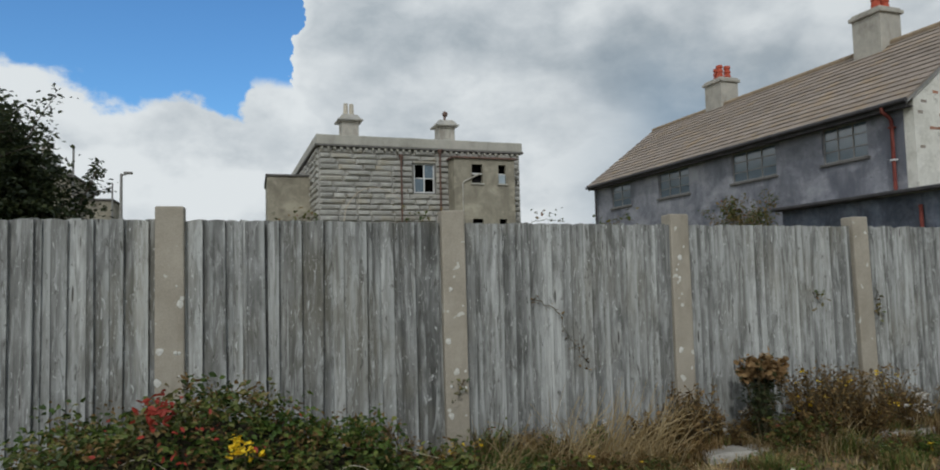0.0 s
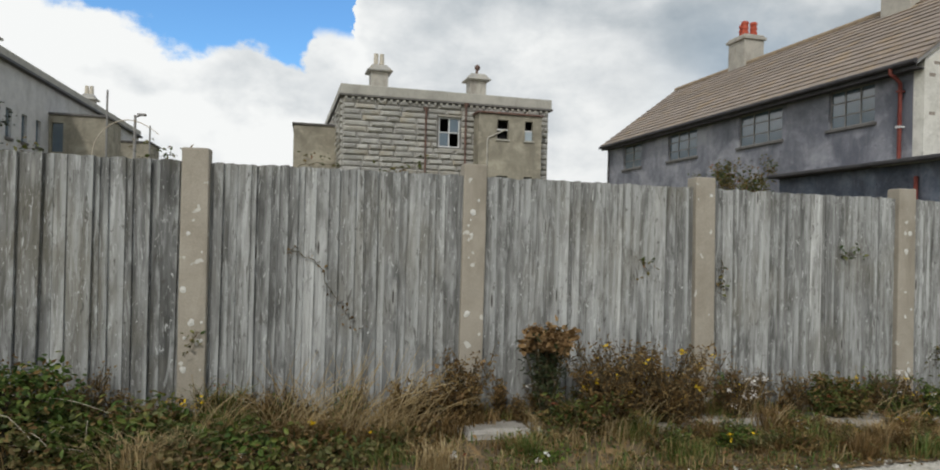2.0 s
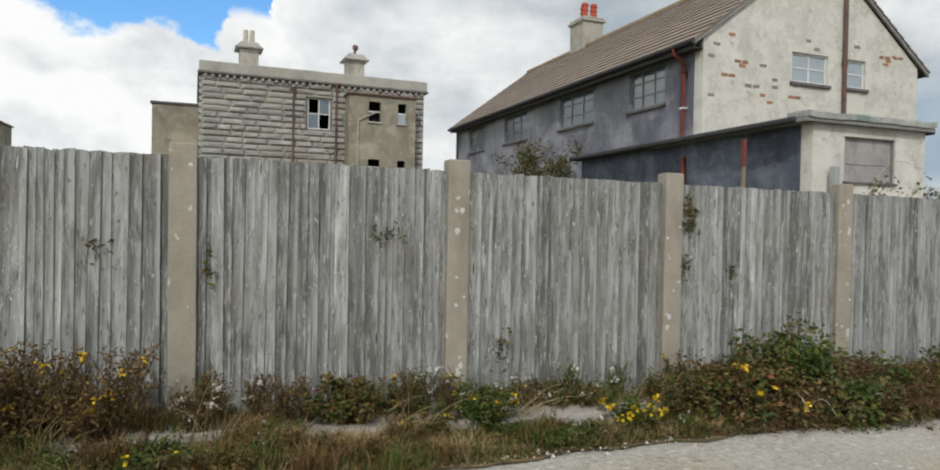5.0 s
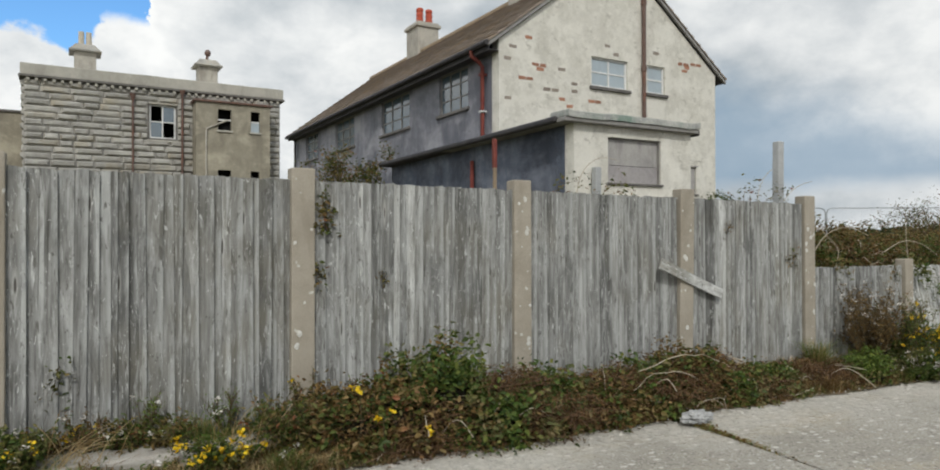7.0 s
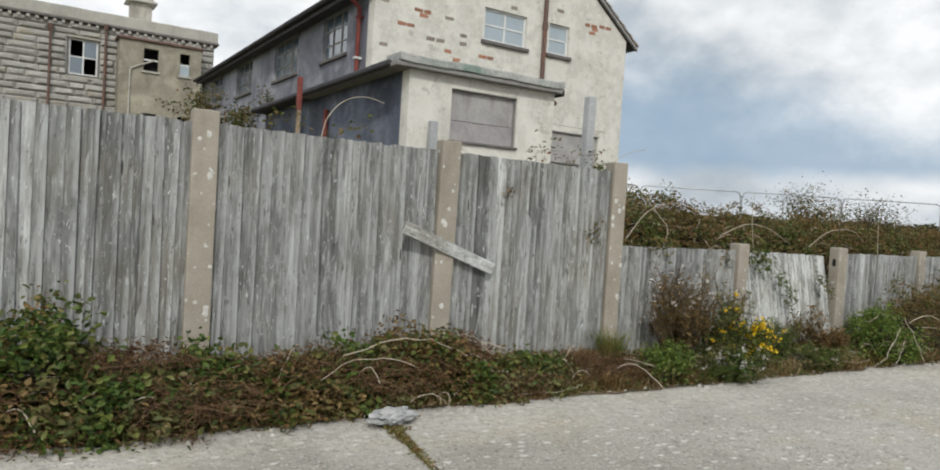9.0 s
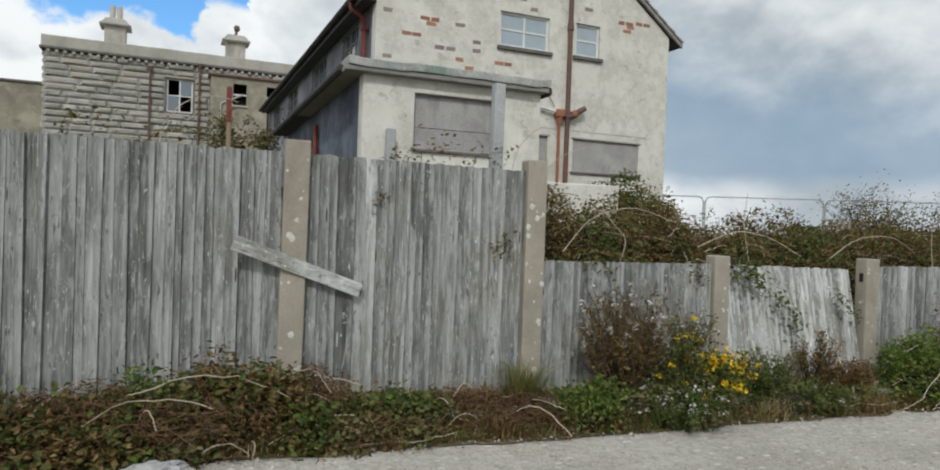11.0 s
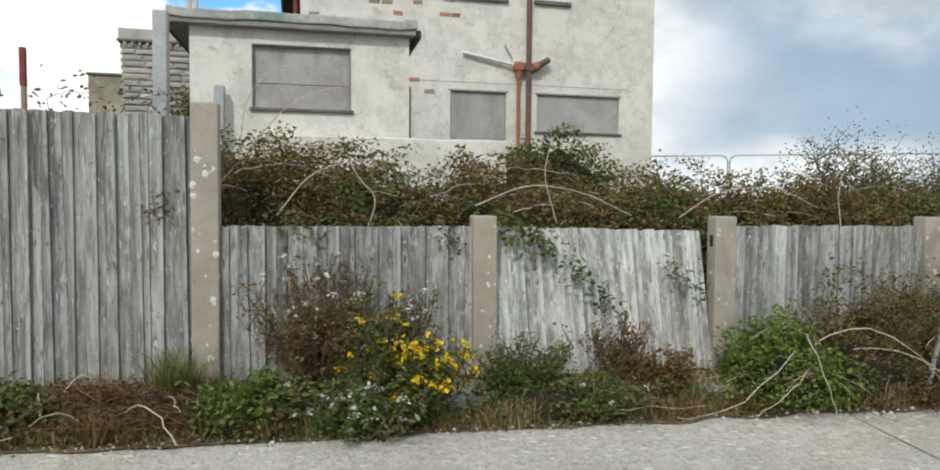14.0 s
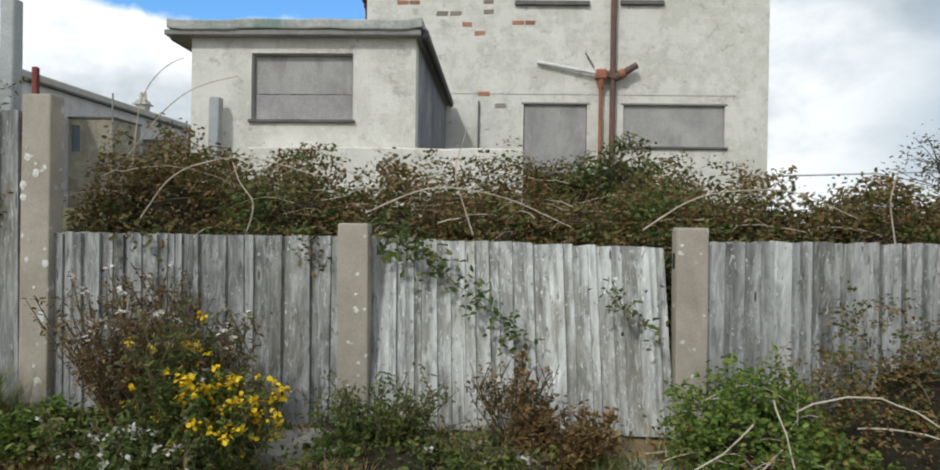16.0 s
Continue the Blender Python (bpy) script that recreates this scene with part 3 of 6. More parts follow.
def build_road():
    """Old cast concrete slabs with open joints and a broken edge."""
    road = thing("road", (0, 0, 0), "pale worn concrete road in cracked slabs", "road", kind="structure")
    joints = [-17.6, -9.9, -2.1, 5.6, 13.38, 21.2, 29.0]
    for a, b in zip(joints, joints[1:]):
        n = 66
        V, F = [], []
        ys = [-7.0, -4.0, -1.0, 1.0, 2.2, 3.0, 3.5]
        for i in range(n + 1):
            x0 = a + 0.012 + (b - a - 0.024) * i / n
            e = edge_y(x0) + 0.05 * noise.noise((x0 * 7.0, 1.0, 2.0))
            corner = 0.22 * math.exp(-min(abs(x0 - a) if a == 13.38 else 9.0, abs(b - x0) if b == 13.38 else 9.0) / 0.15)
            cols = ys + [e - 0.16 - corner, e - 0.02 - corner, e - corner]
            for j, y in enumerate(cols):
                x = x0 - 0.18 * (y - 4.2) * -1.0 * 0.6 + 0.03 * noise.noise((y * 1.4, a, 0.0))
                z = road_z(x) + 0.012 * noise.noise((x * 0.6, y * 0.6, 9.0))
                if j == len(cols) - 2:
                    z -= 0.012
                if j == len(cols) - 1:
                    z -= 0.09
                V.append((x, y, z))
        m = len(ys) + 3
        for i in range(n):
            for j in range(m - 1):
                F.append((i * m + j, (i + 1) * m + j, (i + 1) * m + j + 1, i * m + j + 1))
        top = len(V)
        for i in (0, n):
            for j in range(m):
                x, y, z = V[i * m + j]
                V.append((x, y, z - 0.12))
        for s, i in enumerate((0, n)):
            for j in range(m - 1):
                q = (i * m + j, i * m + j + 1, top + s * m + j + 1, top + s * m + j)
                F.append(q if s == 0 else q[::-1])
        attach(mesh_object("slab", V, F, M["road"]), road)
    return road


build_road()

# ---- concrete-post fence ----
FIRST, STEP = -0.565, 2.125
BOARD_Y = 5.44


def post_x(k):
    return FIRST + STEP * k


def post_top(x):
    return 2.10 - 0.0079 * (x - FIRST)


def post_mesh(h, notch=False):
    bm = box((-0.098, -0.065, 0.0), (0.098, 0.085, h), 0.014, segs=2)
    bmesh.ops.subdivide_edges(bm, edges=[e for e in bm.edges if abs(e.verts[0].co.z - e.verts[1].co.z) > 0.5], cuts=7)
    for v in bm.verts:
        n = noise.noise_vector(v.co * 5.0)
        v.co += n * 0.0035
    return bm


def lichen_spots(rng, h, count):
    """Flat crusts of pale lichen on a post's face."""
    bm = bmesh.new()
    for _ in range(count):
        x, z, r = rng.uniform(-0.08, 0.08), rng.uniform(0.3, h - 0.1), rng.choice([0.008, 0.012, 0.016, 0.026])
        n = 9
        c = bm.verts.new((x, -0.0715, z))
        ring = [bm.verts.new((x + r * rng.uniform(0.7, 1.15) * math.cos(2 * math.pi * i / n), -0.067, z + 1.15 * r * rng.uniform(0.7, 1.15) * math.sin(2 * math.pi * i / n))) for i in range(n)]
        for i in range(n):
            bm.faces.new((c, ring[i], ring[(i + 1) % n]))
    return bm


def board_meshes(h, mat, count, seed):
    """Feather-edged boards, each a little bowed and split, h high."""
    out = []
    rng = random.Random(seed)
    for i in range(count):
        rows = 9
        w = 0.135
        V, F = [], []
        ph, amp = rng.uniform(0, 9), rng.uniform(0.001, 0.005)
        tip = rng.uniform(-0.006, 0.006)
        for r in range(rows):
            z = h * r / (rows - 1)
            dx = amp * math.sin(ph + z * 2.2)
            cup = 0.004 * math.sin(ph * 1.7 + z * 1.6)
            if r == rows - 1:
                prof = [(-w / 2, 0.0, tip), (0.0, 0.0, 0.003), (w / 2, 0.0, -tip)]
            else:
                prof = [(-w / 2, 0, 0), (0, 0, 0), (w / 2, 0, 0)]
            for (px, _, pz), thick in zip(prof, (0.004, 0.011, 0.019)):
                V.append((px + dx, -thick + cup, z + pz))
            for (px, _, pz) in prof[::-1]:
                V.append((px + dx, cup + 0.002, z + pz))
        for r in range(rows - 1):
            for j in range(6):
                k = (j + 1) % 6
                F.append((r * 6 + j, r * 6 + k, (r + 1) * 6 + k, (r + 1) * 6 + j))
        t = (rows - 1) * 6
        F.append(tuple(t + j for j in range(6)))
        me = bpy.data.meshes.new("board")
        me.from_pydata(V, [], F)
        me.materials.append(mat)
        me.update()
        out.append(me)
    return out


def fence_bays(fence, first, last, top_of, drop, lean_bay=None):
    """Boards, rails and gravel boards of the bays between posts first..last."""
    rng = random.Random(20 + first)
    h = top_of(post_x(first)) - drop - foot_z(post_x(first))
    tall = board_meshes(1.0, M["board"], 7, 3)
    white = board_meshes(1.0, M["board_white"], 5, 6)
    pale = board_meshes(1.0, M["board_pale"], 5, 5)
    for k in range(first, last):
        a, b = post_x(k) + 0.095, post_x(k + 1) - 0.095
        n = 26
        leaning = lean_bay is not None and k == lean_bay
        cuts = [rng.uniform(0.55, 1.4) for _ in range(n)]
        tot = sum(cuts)
        for i in range(n):
            x = a + (b - a) * (sum(cuts[:i]) + cuts[i] / 2) / tot
            zt = top_of(x) - drop + rng.uniform(-0.007, 0.005)
            zb = foot_z(x) - 0.02 + rng.uniform(-0.015, 0.02)
            light = rng.random() < 0.12
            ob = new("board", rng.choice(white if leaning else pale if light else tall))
            ob.parent = fence
            wide = (b - a) * cuts[i] / tot / 0.135 + 0.24
            if leaning:
                sag = 0.05 * (i / n)
                m = pose(x - 0.02, BOARD_Y - 0.03 + (0.003 if i % 2 else 0.0), zb + 0.03, -9.0, -2.0, 0) @ Matrix.Diagonal((wide, 1.3, zt - zb - sag - 0.02, 1))
            else:
                m = pose(x, BOARD_Y + (0.004 if i % 2 else -0.004) + rng.uniform(-0.004, 0.004), zb, rng.uniform(-0.25, 0.25), rng.uniform(-0.45, 0.45), rng.uniform(-2.6, 2.2)) @ Matrix.Diagonal((wide, 1.3, zt - zb, 1))
            ob.matrix_basis = m
        for zr in () if leaning else (0.22, 0.82):
            z = foot_z((a + b) / 2) + (top_of(a) - drop - foot_z(a)) * zr
            part("rail", box((a - 0.02, BOARD_Y + 0.03, z), (b + 0.02, BOARD_Y + 0.075, z + 0.09), 0.006), M["board"], fence, "grey timber rail")


def build_fences():
    rng = random.Random(7)
    high = thing("tall_fence", (0, 0, 0), "tall silver-grey close-boarded timber fence between concrete posts", "fence")
    low = thing("low_fence", (0, 0, 0), "low bleached boarded fence with one panel leaning back", "fence")
    for k in range(-3, 13):
        x = post_x(k)
        tall = k <= 8
        owner = high if tall else low
        top = post_top(x) if tall else 1.145
        zb = foot_z(x) - 0.25
        p = part("post", post_mesh(top - zb), M["post"], owner, "square concrete post spotted with lichen")
        p.matrix_basis = pose(x, BOARD_Y - 0.01, zb, rng.uniform(-0.5, 0.5), rng.uniform(-0.6, 0.6), rng.uniform(-2, 2))
        part("lichen", lichen_spots(rng, top - zb, rng.randint(3, 14)), M["lichen"], p)["kind"] = "stuff"
        if k == 10:
            # the hole's shade is a near-black block set slightly proud
            part("mortise", box((-0.104, -0.02, top - zb - 0.26), (-0.09, 0.03, top - zb - 0.16), 0.003), M["void"], p, "near-black block standing for a shaded mortise hole")
    fence_bays(high, -3, 8, post_top, 0.10)
    fence_bays(low, 8, 12, lambda x: 1.145, 0.085, 9)
    # the diagonal board nailed across one post
    bm = box((-0.058, -0.013, -0.53), (0.058, 0.013, 0.53), 0.004)
    bmesh.ops.subdivide_edges(bm, edges=[e for e in bm.edges if abs(e.verts[0].co.z - e.verts[1].co.z) > 0.5], cuts=6)
    for v in bm.verts:
        v.co.y += -0.018 * (v.co.z / 0.53) ** 2
        v.co.x += 0.004 * noise.noise(v.co * 6.0)
    me = bpy.data.meshes.new("plank")
    bm.to_mesh(me)
    bm.free()
    me.materials.append(M["timber"])
    plank = tagged(new("plank", me), "grey weathered plank nailed slantwise across a fence post", "plank")
    plank.matrix_world = pose(14.36, BOARD_Y - 0.10, 0.985, 0, 110.5, 4)
    # crumbling concrete strip along the foot of the fence
    strip = thing("fence_footing", (0, 0, 0), "broken pale concrete strip at the foot of the fence", "footing", kind="structure")
    x = -5.0
    while x < 21.5:
        w = rng.uniform(0.5, 1.3)
        z = foot_z(x) - 0.02
        up = 0.035 if 1.5 < x < 9.6 else 0.0
        bm = box((x, 4.97 - up + rng.uniform(-0.07, 0.08), z - 0.2), (x + w - 0.02, 5.36, z + up + rng.uniform(-0.02, 0.025)), 0.025)
        bmesh.ops.subdivide_edges(bm, edges=bm.edges[:], cuts=2)
        for v in bm.verts:
            v.co += noise.noise_vector(v.co * 4.0) * 0.03
        part("slab", bm, M["concrete"], strip)
        x += w + (rng.uniform(0.2, 0.9) if rng.random() < (0.15 if 1.5 < x < 9.6 else 0.45) else 0.0)


build_fences()

# ---- house with the cream gable ----
HX, HY, HZ, HROT = 16.85, 13.74, 1.30, 2.0
HW, HL, EAVE, APEX = 7.42, 17.0, 4.86, 7.66


def holed_wall(w, h, t, holes, axis="x", gable=0.0):
    """A wall along local x (0..w), t thick towards +y, with rectangular holes (x0, z0, x1, z1); gable adds a peak."""
    xs = sorted({0.0, w, *([w / 2] if gable else []), *[v for q in holes for v in (q[0], q[2])]})
    zs = sorted({0.0, h, *[v for q in holes for v in (q[1], q[3])]})
    bm = bmesh.new()
    for i in range(len(xs) - 1):
        for j in range(len(zs) - 1):
            cx, cz = (xs[i] + xs[i + 1]) / 2, (zs[j] + zs[j + 1]) / 2
            if any(q[0] < cx < q[2] and q[1] < cz < q[3] for q in holes):
                continue
            c = [(xs[i], 0, zs[j]), (xs[i + 1], 0, zs[j]), (xs[i + 1], 0, zs[j + 1]), (xs[i], 0, zs[j + 1])]
            bm.faces.new([bm.verts.new(p) for p in c])
    if gable:
        prev = [x for x in xs]
        for i in range(len(prev) - 1):
            x0, x1 = prev[i], prev[i + 1]
            za, zb = (h + gable * (1 - abs(2 * x / w - 1)) for x in (x0, x1))
            pts = [(x0, 0, h), (x1, 0, h)] + ([(x1, 0, zb)] if zb > h + 1e-6 else []) + ([(x0, 0, za)] if za > h + 1e-6 else [])
            bm.faces.new([bm.verts.new(p) for p in pts])
    bmesh.ops.remove_doubles(bm, verts=bm.verts, dist=1e-4)
    got = bmesh.ops.extrude_face_region(bm, geom=bm.faces[:])
    bmesh.ops.translate(bm, verts=[v for v in got["geom"] if isinstance(v, bmesh.types.BMVert)], vec=(0, t, 0))
    bmesh.ops.recalc_face_normals(bm, faces=bm.faces)
    return bm


def turn_side(bm, x, y):
    """Turns a wall built along x so that it runs along +y with its outer face at x (facing -x)."""
    bmesh.ops.transform(bm, matrix=Matrix.Translation((x, y, 0)) @ Matrix(((0, 1, 0, 0), (1, 0, 0, 0), (0, 0, 1, 0), (0, 0, 0, 1))), verts=bm.verts)
    bmesh.ops.recalc_face_normals(bm, faces=bm.faces)
    return bm


def window(parent, m, w, h, cols, rows, frame_mat, glass, sill=True, depth=0.09, bar=0.05, broken=()):
    """A window in local x-z, facing -y, its lower left corner at m; each pane its own mesh."""
    win = new("window")
    win.parent = parent
    win.matrix_basis = m
    bm = box((0, depth, 0), (bar, depth + 0.05, h), 0.004)
    box((w - bar, depth, 0), (w, depth + 0.05, h), 0.004, bm)
    box((bar, depth, 0), (w - bar, depth + 0.05, bar), 0.004, bm)
    box((bar, depth, h - bar), (w - bar, depth + 0.05, h), 0.004, bm)
    for i in range(1, cols):
        x = w * i / cols
        box((x - bar * 0.45, depth - 0.004, bar), (x + bar * 0.45, depth + 0.046, h - bar), 0.004, bm)
    for j in range(1, rows):
        z = h * j / rows
        box((bar, depth + 0.003, z - bar * 0.35), (w - bar, depth + 0.043, z + bar * 0.35), 0.004, bm)
    me = bpy.data.meshes.new("window_frame")
    bm.to_mesh(me)
    bm.free()
    me.materials.append(frame_mat)
    attach(new("window_frame", me), win)
    for i in range(cols):
        for j in range(rows):
            if (i, j) in broken:
                continue
            part("pane", box((w * i / cols + bar * 0.4, depth + 0.02, h * j / rows + bar * 0.3), (w * (i + 1) / cols - bar * 0.4, depth + 0.026, h * (j + 1) / rows - bar * 0.3)), glass, win)
    if sill:
        part("window_sill", box((-0.07, -0.07, -0.085), (w + 0.07, depth, -0.002), 0.008), M["sill"], win, "dark stone sill")
    return win


def tile_course(y0, y1, x0, z0, x1, z1, ntile, seed):
    """One course of lapped tiles up a slope from (x0, z0) to (x1, z1), in bays along y."""
    rng = random.Random(seed)
    V, F = [], []
    sx, sz = x1 - x0, z1 - z0
    ln = math.hypot(sx, sz)
    nx, nz = -sz / ln, sx / ln
    if nz < 0:
        nx, nz = -nx, -nz
    for i in range(ntile):
        a = y0 + (y1 - y0) * i / ntile + 0.004
        b = y0 + (y1 - y0) * (i + 1) / ntile - 0.004
        lift = 0.055 + rng.uniform(-0.004, 0.006)
        base = len(V)
        for y in (a, b):
            V += [(x0, y, z0), (x0 + nx * lift, y, z0 + nz * lift), (x1 + nx * 0.018, y, z1 + nz * 0.018), (x1, y, z1)]
        F += [(base, base + 1, base + 5, base + 4), (base + 1, base + 2, base + 6, base + 5), (base, base + 3, base + 2, base + 1), (base + 4, base + 5, base + 6, base + 7)]
    return V, F


def chimney(parent, x, y, z, w, d, h, pots):
    st = new("chimney")
    st.parent = parent
    st.matrix_basis = pose(x, y, z)
    part("shaft", box((-w / 2, -d / 2, -1.2), (w / 2, d / 2, h - 0.22), 0.015), M["stack"], st, "rendered chimney stack")
    bm = box((-w / 2 - 0.08, -d / 2 - 0.08, h - 0.22), (w / 2 + 0.08, d / 2 + 0.08, h - 0.09), 0.02)
    box((-w / 2 - 0.02, -d / 2 - 0.02, h - 0.09), (w / 2 + 0.02, d / 2 + 0.02, h), 0.03, bm)
    part("capping", bm, M["stack"], st)
    for px, py in pots:
        bm = rod((px, py, h - 0.02), (px, py, h + 0.62), 0.135, 0.12, 14)
        for zz in (0.10, 0.30, 0.50):
            rod((px, py, h + zz), (px, py, h + zz + 0.09), 0.155, 0.15, 14, bm)
        part("chimney_pot", bm, M["pot"], st, "red ribbed clay chimney pot")
    return st


def build_house():
    H = thing("house", (HX, HY, HZ), "derelict cream rendered house with blue-grey side wall and brown tiled roof", "house", rz=HROT)

    def L(wx, wz):
        """World x on the gable and height to the gable's own coordinates."""
        return (wx - HX) / math.cos(radians(HROT)), wz - HZ

    holes = []
    for x0, z0, x1, z1 in ((19.66, 5.36, 20.9, 6.13), (21.6, 5.38, 22.26, 6.14), (19.78, 2.2, 20.95, 3.46), (21.62, 2.70, 23.48, 3.46)):
        a, b = L(x0, z0), L(x1, z1)
        holes.append((a[0], a[1], b[0], b[1]))
    part("gable_wall", holed_wall(HW, EAVE, 0.3, holes, gable=APEX - EAVE), M["gable"], H, "cream render flaking off brick")
    side_holes = []
    for y0, y1, za, zb in ((1.45, 3.05, 3.5, 4.58), (4.95, 7.1, 3.5, 4.58), (9.55, 11.6, 3.5, 4.58), (13.75, 15.4, 3.5, 4.58)):
        side_holes.append((y0, za, y1, zb))
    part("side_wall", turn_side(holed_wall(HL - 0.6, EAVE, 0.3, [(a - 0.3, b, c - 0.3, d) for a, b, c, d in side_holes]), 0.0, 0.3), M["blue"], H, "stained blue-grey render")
    bm = box((HW - 0.3, 0.3, 0), (HW, HL - 0.3, EAVE))
    part("east_wall", bm, M["gable"], H)
    far = holed_wall(HW, EAVE, 0.3, [], gable=APEX - EAVE)
    bmesh.ops.translate(far, verts=far.verts, vec=(0, HL - 0.3, 0))
    part("far_gable_wall", far, M["blue"], H)
    bm = box((0.02, 0.02, -1.5), (HW - 0.02, 0.32, -0.003))
    box((0.02, 0.33, -1.5), (0.3, HL - 0.02, -0.003), 0, bm)
    box((HW - 0.3, 0.33, -1.5), (HW - 0.02, HL - 0.02, -0.003), 0, bm)
    part("plinth", bm, M["gable"], H)
    # added near-black floor and partition give the rooms their darkness
    part("inner_floor", box((0.3, 0.3, 2.75), (HW - 0.3, HL - 0.3, 2.95)), M["void"], H)
    part("inner_partition", box((1.6, 0.35, 0.1), (1.7, HL - 0.35, EAVE)), M["void"], H)
    # windows
    kinds = ((2, 2, M["white"], M["glass_pale"]), (1, 2, M["white"], M["glass_pale"]))
    for q, (c, r, fm, gm) in zip(holes[:2], kinds):
        window(H, pose(q[0], 0, q[1]), q[2] - q[0], q[3] - q[1], c, r, fm, gm, depth=0.06, bar=0.06)
    for q in holes[2:]:
        w = new("boarded_window")
        w.parent = H
        w.matrix_basis = pose(q[0], 0, q[1])
        part("boarding", box((0.01, 0.05, 0.01), (q[2] - q[0] - 0.01, 0.08, q[3] - q[1] - 0.01), 0.003), M["board_up"], w, "grey sheet boarding")
        part("window_sill", box((-0.05, -0.05, -0.045), (q[2] - q[0] + 0.05, 0.05, -0.002), 0.006), M["sill"], w)
        part("lintel_lip", box((-0.05, -0.012, q[3] - q[1] + 0.002), (q[2] - q[0] + 0.05, 0.05, q[3] - q[1] + 0.035), 0.004), M["frame"], w)
    for (y0, z0, y1, z1), c in zip(side_holes, (3, 3, 3, 2)):
        m = Matrix.Translation((0, y1, z0)) @ pose(0, 0, 0, 0, 0, -90)
        window(H, m, y1 - y0, z1 - z0, c, 3, M["frame"], M["glass_blue"], depth=0.07, bar=0.05)
    # roof: courses of tiles on both slopes, verge, fascia, gutter
    over = 0.34
    slope = (APEX - EAVE) / (HW / 2)
    zt = APEX + 0.14
    n = 15
    for s, name in ((0, "west"), (1, "east")):
        for i in range(n):
            def at(f):
                x = -over + (HW / 2 + over) * f
                return (x if s == 0 else HW - x), zt - slope * (HW / 2 - x)
            x0, z0 = at(i / n)
            x1, z1 = at(min(1.0, (i + 1.12) / n))
            v, f = tile_course(-0.12, HL + 0.12, x0, z0, x1, z1, 56, i + 40 * s)
            attach(mesh_object("tile_course", v, f, M["tile"]), H)
        for yy in (-0.10, HL + 0.04):
            bm = box((-over if s == 0 else HW / 2, yy, 0), (HW / 2 if s == 0 else HW + over, yy + 0.06, 0.09))
            for v in bm.verts:
                x = v.co.x if s == 0 else HW - v.co.x
                v.co.z += zt - slope * (HW / 2 - x) - 0.11
            part("bargeboard", bm, M["frame"], H)
        bm = box((-over, -0.05, 0), (HW / 2, HL + 0.05, 0.06))
        for v in bm.verts:
            v.co.z += zt - slope * (HW / 2 - v.co.x) - 0.09
            if s:
                v.co.x = HW - v.co.x
        bmesh.ops.recalc_face_normals(bm, faces=bm.faces)
        part("roof_deck", bm, M["fascia"], H)
    rng = random.Random(4)
    for i in range(38):
        y = -0.12 + i * (HL + 0.24) / 38
        bm = rod((HW / 2, y, zt + 0.01), (HW / 2, y + (HL + 0.24) / 38 - 0.008, zt + 0.012), 0.13, 0.125, 10)
        part("ridge_tile", bm, M["ridge"], H)
    ez = zt - slope * (HW / 2 + over)
    part("fascia_board", box((-over + 0.02, -0.05, ez - 0.20), (-over + 0.05, HL + 0.05, ez + 0.02)), M["fascia"], H, "black fascia board")
    part("soffit", box((-over + 0.06, 0.0, ez - 0.17), (-0.003, HL, ez - 0.15)), M["fascia"], H)
    bm = rod((-over - 0.05, -0.1, ez - 0.03), (-over - 0.05, HL + 0.1, ez - 0.06), 0.065, 0.065, 10)
    part("gutter", bm, M["fascia"], H, "dark half-round gutter")
    # rainwater pipe on the side wall
    dp = new("downpipe")
    dp.parent = H
    v, f = tubes([[(-over - 0.05, 0.62, ez - 0.08), (-over - 0.05, 0.62, ez - 0.2), (-0.2, 0.6, ez - 0.32), (-0.09, 0.6, ez - 0.42), (-0.09, 0.6, 2.2)]], [(0.05, 0.05)], 10)
    attach(mesh_object("pipe", v, f, M["redpipe"], True), dp, "red oxide downpipe")
    for z in (4.1, 3.2):
        part("bracket", box((-0.16, 0.53, z), (0.0, 0.67, z + 0.05), 0.005), M["white"] if z < 4 else M["redpipe"], dp)
    v, f = tubes([[(-0.1, HL - 0.3, ez - 0.1), (-0.1, HL - 0.3, 0.0)]], [(0.045, 0.045)], 8)
    attach(mesh_object("far_downpipe", v, f, M["fascia"], True), H)
    # soil stack on the gable
    gx = lambda wx: (wx - HX) / math.cos(radians(HROT))
    sx = gx(21.40)
    st = new("soil_stack")
    st.parent = H
    part("pipe", rod((sx, -0.09, 0.1), (sx, -0.09, 8.1), 0.055, 0.055, 12), M["pipe"], st, "brown cast iron pipe")
    for z in (2.62, 4.62, 6.4):
        part("collar", rod((sx, -0.09, z), (sx, -0.09, z + 0.16), 0.075, 0.07, 12), M["pipe"], st)
    part("junction", rod((sx + 0.02, -0.10, 2.62), (sx + 0.42, -0.16, 2.86), 0.075, 0.062, 12), M["pipe"], st, "angled branch stub")
    part("collar", rod((sx + 0.12, -0.115, 2.68), (sx + 0.20, -0.125, 2.73), 0.09, 0.09, 12), M["orange"], st)
    part("hopper", box((sx - 0.32, -0.2, 2.60), (sx - 0.12, -0.02, 2.78), 0.02), M["orange"], st, "rusty orange hopper head")
    part("hopper_outlet", rod((sx - 0.22, -0.1, 2.44), (sx - 0.22, -0.1, 2.6), 0.05, 0.085, 10), M["orange"], st)
    part("waste_pipe", rod((sx - 0.22, -0.1, 0.6), (sx - 0.22, -0.1, 2.46), 0.036, 0.036, 10), M["orange"], st)
    part("link", box((sx - 0.13, -0.13, 2.64), (sx + 0.02, -0.07, 2.76), 0.01), M["pipe"], st)
